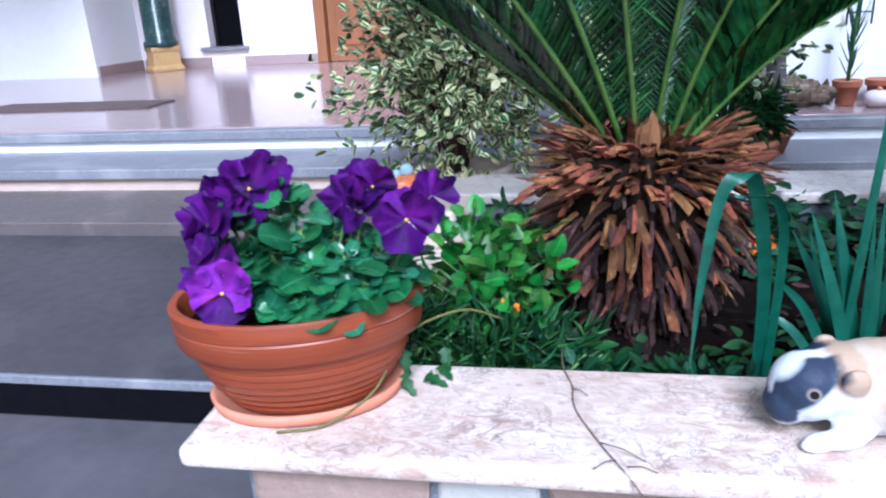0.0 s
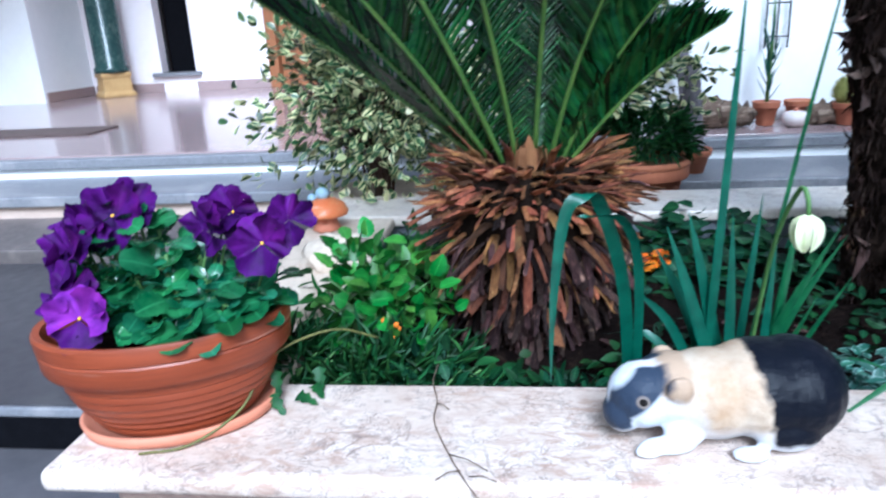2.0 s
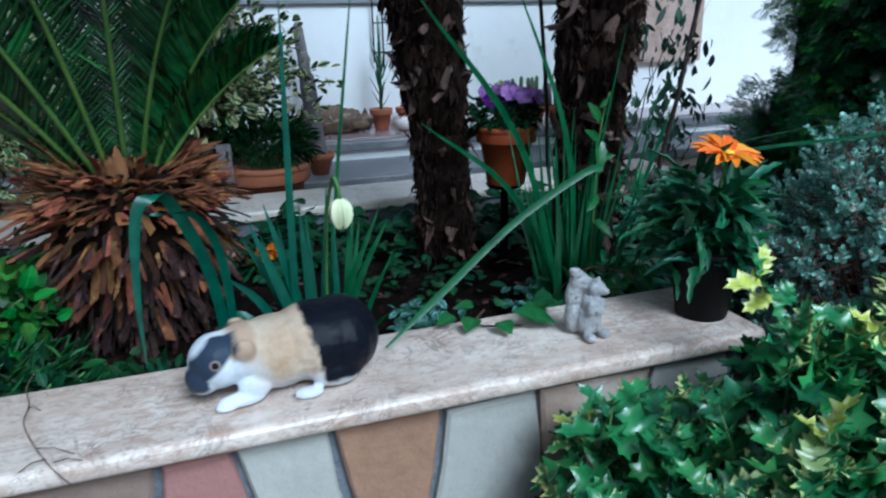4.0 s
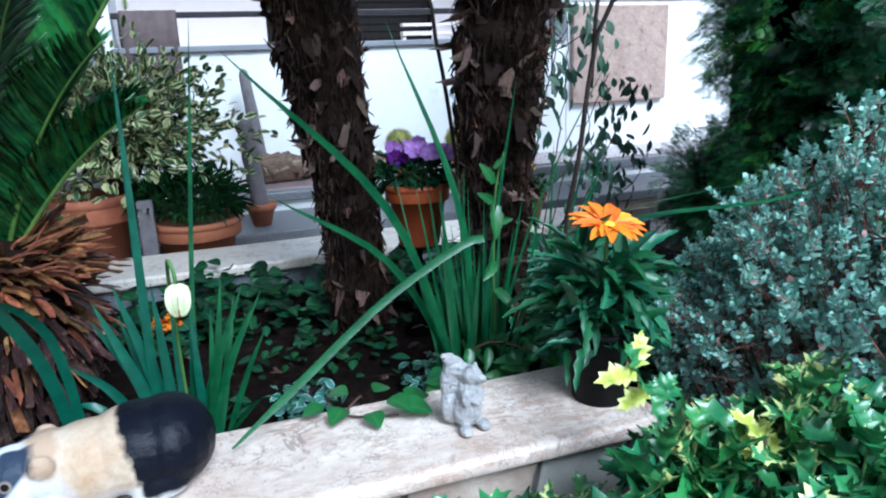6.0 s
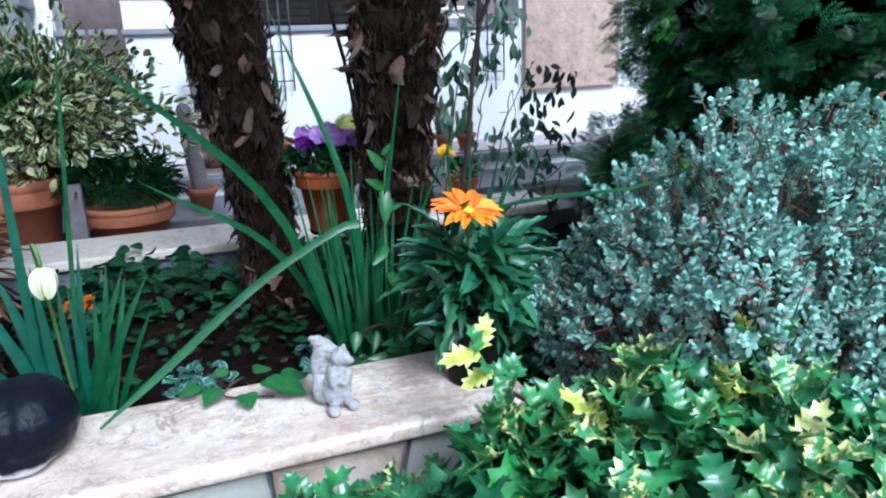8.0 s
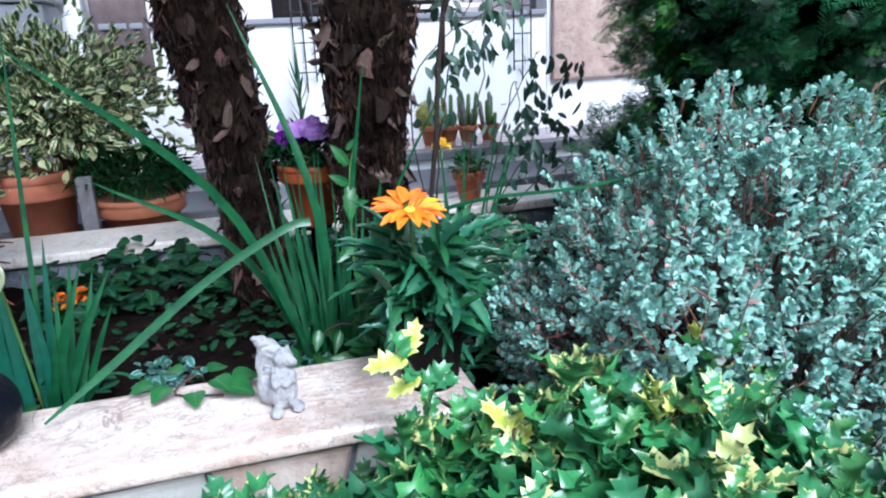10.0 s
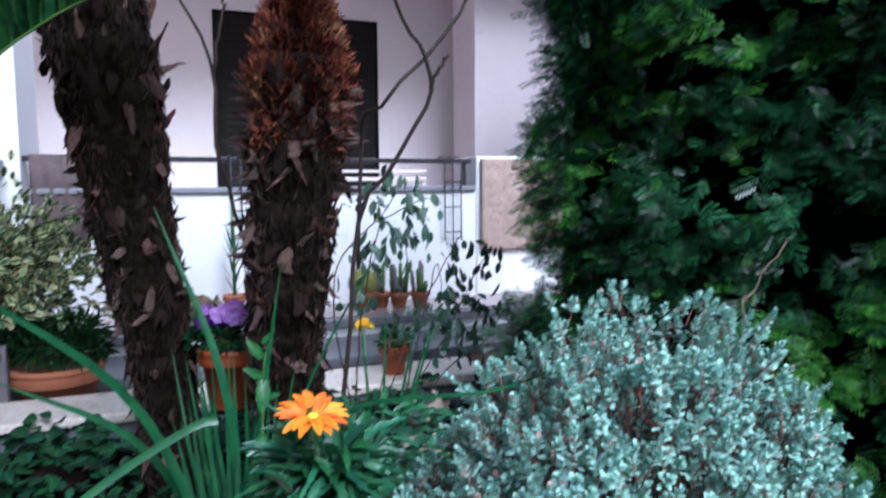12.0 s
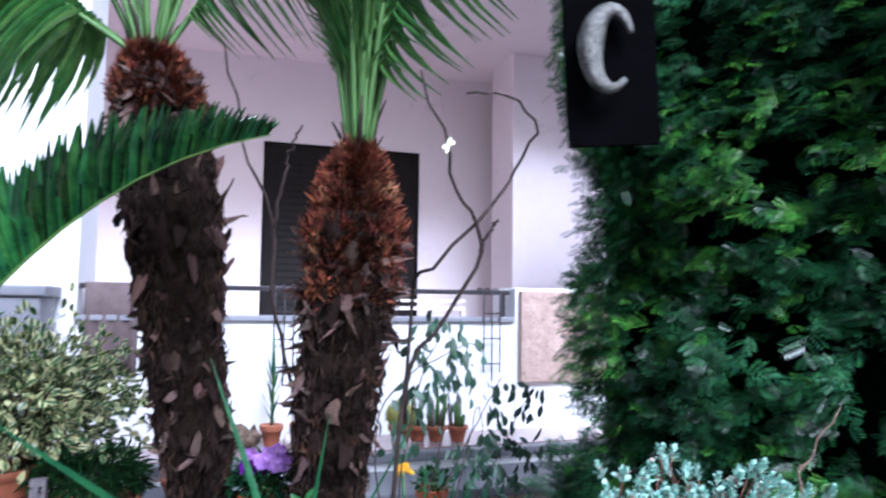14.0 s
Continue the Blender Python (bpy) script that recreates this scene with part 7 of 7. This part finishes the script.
sp_ = thing("thistle_sprout", (1.30, 0.94, 0.77), "upright sprout with pale wavy leaves before a palm trunk", "plant")
part("stem", Mesh().tube(curve3([(0.0, 0, 0), (-0.012, -0.02, 0.2), (-0.008, -0.026, 0.36), (0.012, -0.02, 0.43)], 12), 0.0022, 6), GREEN_STEM, sp_)
for z, d, L in ((0.40, (-0.1, -0.5, -1), 0.075), (0.40, (-0.7, -0.3, 0.5), 0.05), (0.44, (-0.6, -0.2, 0.9), 0.055), (0.36, (0.6, -0.5, 0.2), 0.04), (0.28, (-0.5, -0.5, -0.3), 0.06), (0.22, (0.3, -0.8, -0.4), 0.06), (0.47, (0.5, -0.3, 0.7), 0.03)):
    lf = Mesh()
    lf.scatter(SCALLOP, [(-0.01, -0.025, z * 0.86)], [d], [(0, -1, 0.3)], L * 0.8, L * 0.36)
    part("leaf", lf, IVY_LEAF, sp_)


def marigold(at, r, label, petal, h):
    g_ = thing("marigold", (at[0], at[1], at[2]), label, "flower", "small orange flowers")
    m = Mesh()
    d = rdir(46, -0.1, 1.0)
    m.scatter(RAY, np.tile([0, 0, h], (46, 1)) + d * r * 0.35, d, d[:, [1, 2, 0]], r * 0.8, r * 0.6)
    f_ = part("flower", m, petal, g_)
    part("flower_stem", Mesh().tube([(0.01, 0.01, 0), (0.004, 0, h * 0.5), (0, 0, h)], 0.002, 6), GREEN_STEM, f_)
    lf = Mesh()
    d = rdir(16, 0.0, 0.8)
    lf.scatter(LOBED, np.tile([0, 0, 0.01], (16, 1)), d, [(0, 0, 1)] * 16, 0.06, 0.02)
    part("foliage", lf, BED_LEAF, g_, kind="stuff")


marigold((0.690, 1.41, 0.77), 0.027, "orange marigold behind the tulip leaves", PETAL_ORANGE, 0.034)
marigold((0.730, 1.42, 0.77), 0.025, "orange marigold behind the tulip leaves", PETAL_ORANGE, 0.038)
marigold((1.612, 1.45, 0.77), 0.024, "yellow flower on a tall stem beside the palm trunk", PETAL_YELLOW, 0.305)
br = thing("berry_sprig", (0.235, 0.93, 0.80), "sprig of small orange berries among green leaves", "plant")
for k in range(5):
    part("berry", Mesh().ball((RNG.normal(0, 0.022), RNG.normal(0, 0.012) - 0.02, 0.075 + RNG.normal(0, 0.022)), (0.0045, 0.0045, 0.0045), 8, 6), PETAL_ORANGE, br)
part("stem", Mesh().tube([(0, 0, -0.03), (0, -0.01, 0.05), (0.005, -0.02, 0.11)], 0.0016, 5), GREEN_STEM, br)

# ---------------------------------------------------------------- bare canes and the drooping rose


def twig(name, label, runs, category="branch", r=0.0048, mat=CANE):
    t = thing(name, tuple(runs[0][0]), label, category)
    o = np.array(runs[0][0])
    for k, pts in enumerate(runs):
        cur = curve3(np.array(pts) - o, 22)
        cur[1:-1] += np.random.RandomState(k + 3).normal(0, 0.0025, cur[1:-1].shape)
        rad = np.linspace(r * (1 if k == 0 else 0.75), r * 0.4, 22)
        part("cane", Mesh().tube(cur, rad, 7), mat, t)
    return t


tw = twig("bare_cane", "bare thorny brown cane crossing before the house wall", [
    [(1.43, 0.98, 0.78), (1.44, 0.90, 1.15), (1.452, 0.85, 1.401), (1.503, 0.80, 1.488), (1.549, 0.76, 1.591), (1.529, 0.73, 1.647), (1.486, 0.70, 1.688), (1.434, 0.60, 1.736), (1.40, 0.62, 1.85)],
    [(1.455, 0.88, 1.30), (1.458, 0.85, 1.537), (1.469, 0.75, 1.578), (1.562, 0.74, 1.682), (1.612, 0.74, 1.752), (1.632, 0.72, 1.805), (1.595, 0.70, 1.841), (1.547, 0.70, 1.857), (1.50, 0.70, 1.85)],
    [(1.549, 0.76, 1.60), (1.56, 0.755, 1.63), (1.575, 0.75, 1.655)]])
bl = Mesh()
bl.scatter(OVAL, [(0, 0, 0)] * 4, [(0.2, -0.3, 0.6), (-0.5, -0.4, -0.3), (-0.2, -0.3, -0.8), (0.5, -0.2, 0.3)], [(0, -1, 0.2)] * 4, 0.013, 0.007)
for v in bl.v:
    v += np.array([1.434, 0.597, 1.738]) - np.array([1.43, 0.98, 0.78])
part("bud", bl, PETAL_WHITE, tw, "pale opening leaf bud")
twig("bare_cane", "bare cane rising between the palm trunks", [
    [(1.37, 1.22, 0.76), (1.33, 1.20, 1.15), (1.27, 1.13, 1.40), (1.239, 1.10, 1.523), (1.234, 1.10, 1.686), (1.184, 1.10, 1.789), (1.165, 1.10, 1.873), (1.13, 1.08, 2.02)],
    [(1.236, 1.10, 1.66), (1.26, 1.09, 1.80), (1.285, 1.08, 1.87)]])
rose = twig("rose_bush", "straggling rose with thin canes and drooping dark leaves", [
    [(1.55, 1.32, 0.78), (1.56, 1.31, 1.05), (1.60, 1.30, 1.30), (1.66, 1.30, 1.45)],
    [(1.56, 1.32, 0.80), (1.50, 1.30, 1.20), (1.57, 1.30, 1.33), (1.72, 1.30, 1.41), (1.78, 1.32, 1.40)],
    [(1.62, 1.40, 0.78), (1.75, 1.48, 1.05), (1.90, 1.55, 1.26), (1.94, 1.58, 1.30)],
    [(1.66, 1.42, 0.78), (1.84, 1.52, 0.98), (2.0, 1.58, 1.20), (2.06, 1.60, 1.26)],
    [(1.60, 1.38, 0.80), (1.70, 1.45, 1.1), (1.74, 1.46, 1.30), (1.73, 1.45, 1.44)],
    [(1.72, 1.45, 0.78), (1.86, 1.50, 0.92), (2.02, 1.55, 1.0), (2.1, 1.6, 1.08)],
    [(1.70, 1.45, 0.78), (1.80, 1.50, 1.1), (1.86, 1.56, 1.22), (1.90, 1.60, 1.10)]], "shrub", 0.0028)
o = np.array([1.55, 1.32, 0.78])
rng = np.random.RandomState(91)
cen = [(1.60, 1.30, 1.33), (1.66, 1.30, 1.44), (1.70, 1.30, 1.38), (1.57, 1.31, 1.22), (1.73, 1.45, 1.30), (1.90, 1.55, 1.24), (1.92, 1.56, 1.12), (1.86, 1.52, 1.02), (1.95, 1.56, 0.98), (2.03, 1.58, 1.22), (1.78, 1.48, 1.08), (1.84, 1.50, 1.14), (2.0, 1.57, 1.10)]
lf = Mesh()
for c in cen:
    k = 20
    P = np.array(c) - o + rng.normal(0, 1, (k, 3)) * [0.036, 0.03, 0.04]
    D = rng.normal(0, 0.5, (k, 3)) + [0, -0.2, -1.0]
    lf.scatter(OVAL, P, D, rng.normal(0, 0.5, (k, 3)) + [0, -1, 0.3], rng.uniform(0.025, 0.05, k), rng.uniform(0.010, 0.022, k))
part("foliage", lf, ROSE_LEAF, rose, "drooping dark leaves", kind="stuff")
for k in range(5):
    a = rng.uniform(-0.04, 0.04, 2)
    one_blade(rose, BLADE, (0.10 + a[0], 0.05, 0), (0.14 + 3 * a[0], 0.02 + a[1], 0.36 + a[1]), 0, 0.008, across=(1, 0, 0))

# yellow sprigs that stand out of the holly over the coping
sprig = thing("holly_sprig", (1.412, 0.42, 0.845), "young yellow holly sprig reaching over the coping", "branch")
part("stem", Mesh().tube(curve3([(0.06, -0.04, -0.06), (0.0, 0.0, 0.02), (-0.11, 0.04, 0.10), (-0.135, 0.06, 0.14)], 12), 0.0028, 6), TWIG, sprig)
for p_, d, L in (((-0.135, 0.055, 0.142), (-0.8, 0.0, 0.1), 0.058), ((-0.135, 0.06, 0.148), (0.35, 0.1, 1), 0.050), ((-0.135, 0.06, 0.145), (-0.25, -0.2, 0.9), 0.046), ((-0.12, 0.05, 0.115), (0.7, -0.2, 0.55), 0.046),
                 ((-0.122, 0.048, 0.122), (-0.8, -0.1, -0.15), 0.050), ((-0.115, 0.045, 0.112), (0.8, 0.0, 0.15), 0.046), ((-0.12, 0.045, 0.115), (0.1, -0.5, -0.6), 0.046), ((-0.128, 0.052, 0.13), (-0.3, -0.7, 0.3), 0.046)):
    lf = Mesh()
    lf.scatter(SPINY, [p_], [d], [(0, -0.6, 0.8)], L * 0.92, L * 0.54)
    part("leaf", lf, YELLOW_HOLLY if L > 0.047 else HOLLY_LEAF, sprig)
for x, y, z in ((1.27, 0.20, 0.90), (1.47, 0.12, 0.90), (1.62, 0.40, 0.985), (1.70, 0.24, 0.88), (1.36, 0.36, 0.955), (1.52, 0.30, 0.985)):
    s_ = thing("holly_sprig", (x, y, z - 0.06), "young yellow holly shoot at the top of the shrub", "branch", "yellow shoots of the holly")
    part("stem", Mesh().tube([(0, 0, -0.10), (0, 0, 0.0), (0.004, 0, 0.05)], 0.0022, 6), TWIG, s_)
    for k in range(6):
        d = rdir(1, 0.0, 0.9)[0]
        lf = Mesh()
        lf.scatter(SPINY, [(0, 0, 0.02 + 0.006 * k)], [d], [(0, -0.3, 1)], RNG.uniform(0.03, 0.052), RNG.uniform(0.018, 0.030))
        part("leaf", lf, YELLOW_HOLLY, s_)

# dry stick in the hedge
twig("dry_stick", "dry pale stick leaning before the hedge", [[(2.03, 0.58, 0.85), (2.04, 0.585, 1.22), (2.06, 0.59, 1.26), (2.147, 0.60, 1.345)]], r=0.003, mat=DRIFT)

# ---------------------------------------------------------------- facing stones of the bed wall
stones = [CLAD, CLAD_PINK, CLAD_PALE, CLAD_ORANGE]
rngs = np.random.RandomState(14)


def stone(poly, material):
    """An irregular slab on the wall's face: a polygon in x and z, proud of the mortar, its edges broken."""
    p = np.array(poly, float)
    c = p.mean(0)
    n = len(p)
    inner = c + (p - c) * 0.93
    V = [(x, 0.634, z) for x, z in p] + [(x, 0.621, z) for x, z in p] + [(x, 0.6165, z) for x, z in inner]
    F = [[(i + 1) % n, i, n + i, n + (i + 1) % n] for i in range(n)] + [[n + (i + 1) % n, n + i, 2 * n + i, 2 * n + (i + 1) % n] for i in range(n)] + [[2 * n + i for i in range(n)]]
    part("stone", Mesh().add(V, F), material, bed, smooth=False)


zrows = [0.812, 0.60, 0.43, 0.28, 0.13, 0.0]
for r in range(len(zrows) - 1):
    zt, zb = zrows[r], zrows[r + 1]
    x = -0.05
    tilt = 0.0
    seen = [(0.175, 0), (0.31, 2), (0.478, 0), (0.603, 1), (0.728, 2), (0.858, 3), (1.03, 2), (1.20, 0), (1.395, 2)]
    while x < 1.38:
        w = rngs.uniform(0.085, 0.16) if r else seen[0][0] - x
        x1 = min(x + w, 1.395)
        t2 = rngs.uniform(-0.03, 0.03)
        g = 0.005
        j = rngs.uniform(-0.012, 0.012, 6)
        poly = [(x + g + tilt, zt - g + min(0, j[0])), (x1 - g + t2, zt - g + min(0, j[1])), (x1 - g + t2 * 0.2 + j[2] * 0.5, (zt + zb) / 2), (x1 - g - t2, zb + g + abs(j[3])), (x + g - tilt, zb + g + abs(j[4])), (x + g + tilt * 0.2 + j[5] * 0.3, (zt + zb) / 2)]
        stone(poly, stones[seen.pop(0)[1] if r == 0 else rngs.randint(0, 4)])
        x = x1
        tilt = t2

# ---------------------------------------------------------------- the camera's own black strap, hung from an added palm frond
# Frond added high up so that the strap has something to hang from.
over = thing("arching_frond", (1.405, 1.10, 1.84), "long palm frond added overhead to hold up a strap", "palm frond")
fm = Mesh()
pinnate(fm, curve3([(0, 0, 0), (-0.01, -0.12, 0.32), (-0.06, -0.5, 0.60), (-0.12, -0.95, 0.64), (-0.135, -1.23, 0.575)], 18), np.array([1.0, 0, 0]), 50, 0.16, 0.008, 0.5, 0.1, 0.009, bare=0.25, droop=0.3)
part("frond", fm, [PALM_LEAF, GREEN_STEM], over)
strap = thing("hanging_strap", (1.275, -0.084, 1.580), "flat black leather camera strap with a worn steel crescent buckle", "strap")
ax = np.array([0.030, -0.0185, 0.0])
ax /= np.linalg.norm(ax)
sv, sf = [], []
zs = [0.0, 0.02, 0.06, 0.12, 0.2, 0.45, 0.868]
for i, z in enumerate(zs):
    w = 0.0185 if z < 0.3 else 0.006
    c = np.array([0.004 - 0.075 * min(z, 0.12) , -0.045 * min(z, 0.12), z])
    for s_, d in ((-1, -0.0015), (1, -0.0015), (1, 0.0015), (-1, 0.0015)):
        sv.append(c + ax * s_ * w + np.array([0.3, 0.95, 0]) * d)
for i in range(len(zs) - 1):
    for k in range(4):
        sf.append((i * 4 + k, i * 4 + (k + 1) % 4, i * 4 + 4 + (k + 1) % 4, i * 4 + 4 + k))
sf += [(3, 2, 1, 0), tuple(len(zs) * 4 - 4 + k for k in range(4))]
part("band", Mesh().add(sv, sf), STRAP_BLACK, strap, smooth=False)
ring = Mesh()
a = np.linspace(math.pi * 0.12, math.pi * 1.72, 22)
face = np.array([-0.35, -0.94, 0.0])
pts = [np.array([0.0, -0.003, 0.038]) + face * 0.006 + ax * 0.0085 * math.cos(q) + np.array([0, 0, 0.0165]) * math.sin(q) for q in a]
ring.tube(pts, np.concatenate([np.linspace(0.0012, 0.0056, 11), np.linspace(0.0056, 0.0012, 11)]), 10)
part("buckle", ring, STEEL, strap, "worn steel crescent buckle")
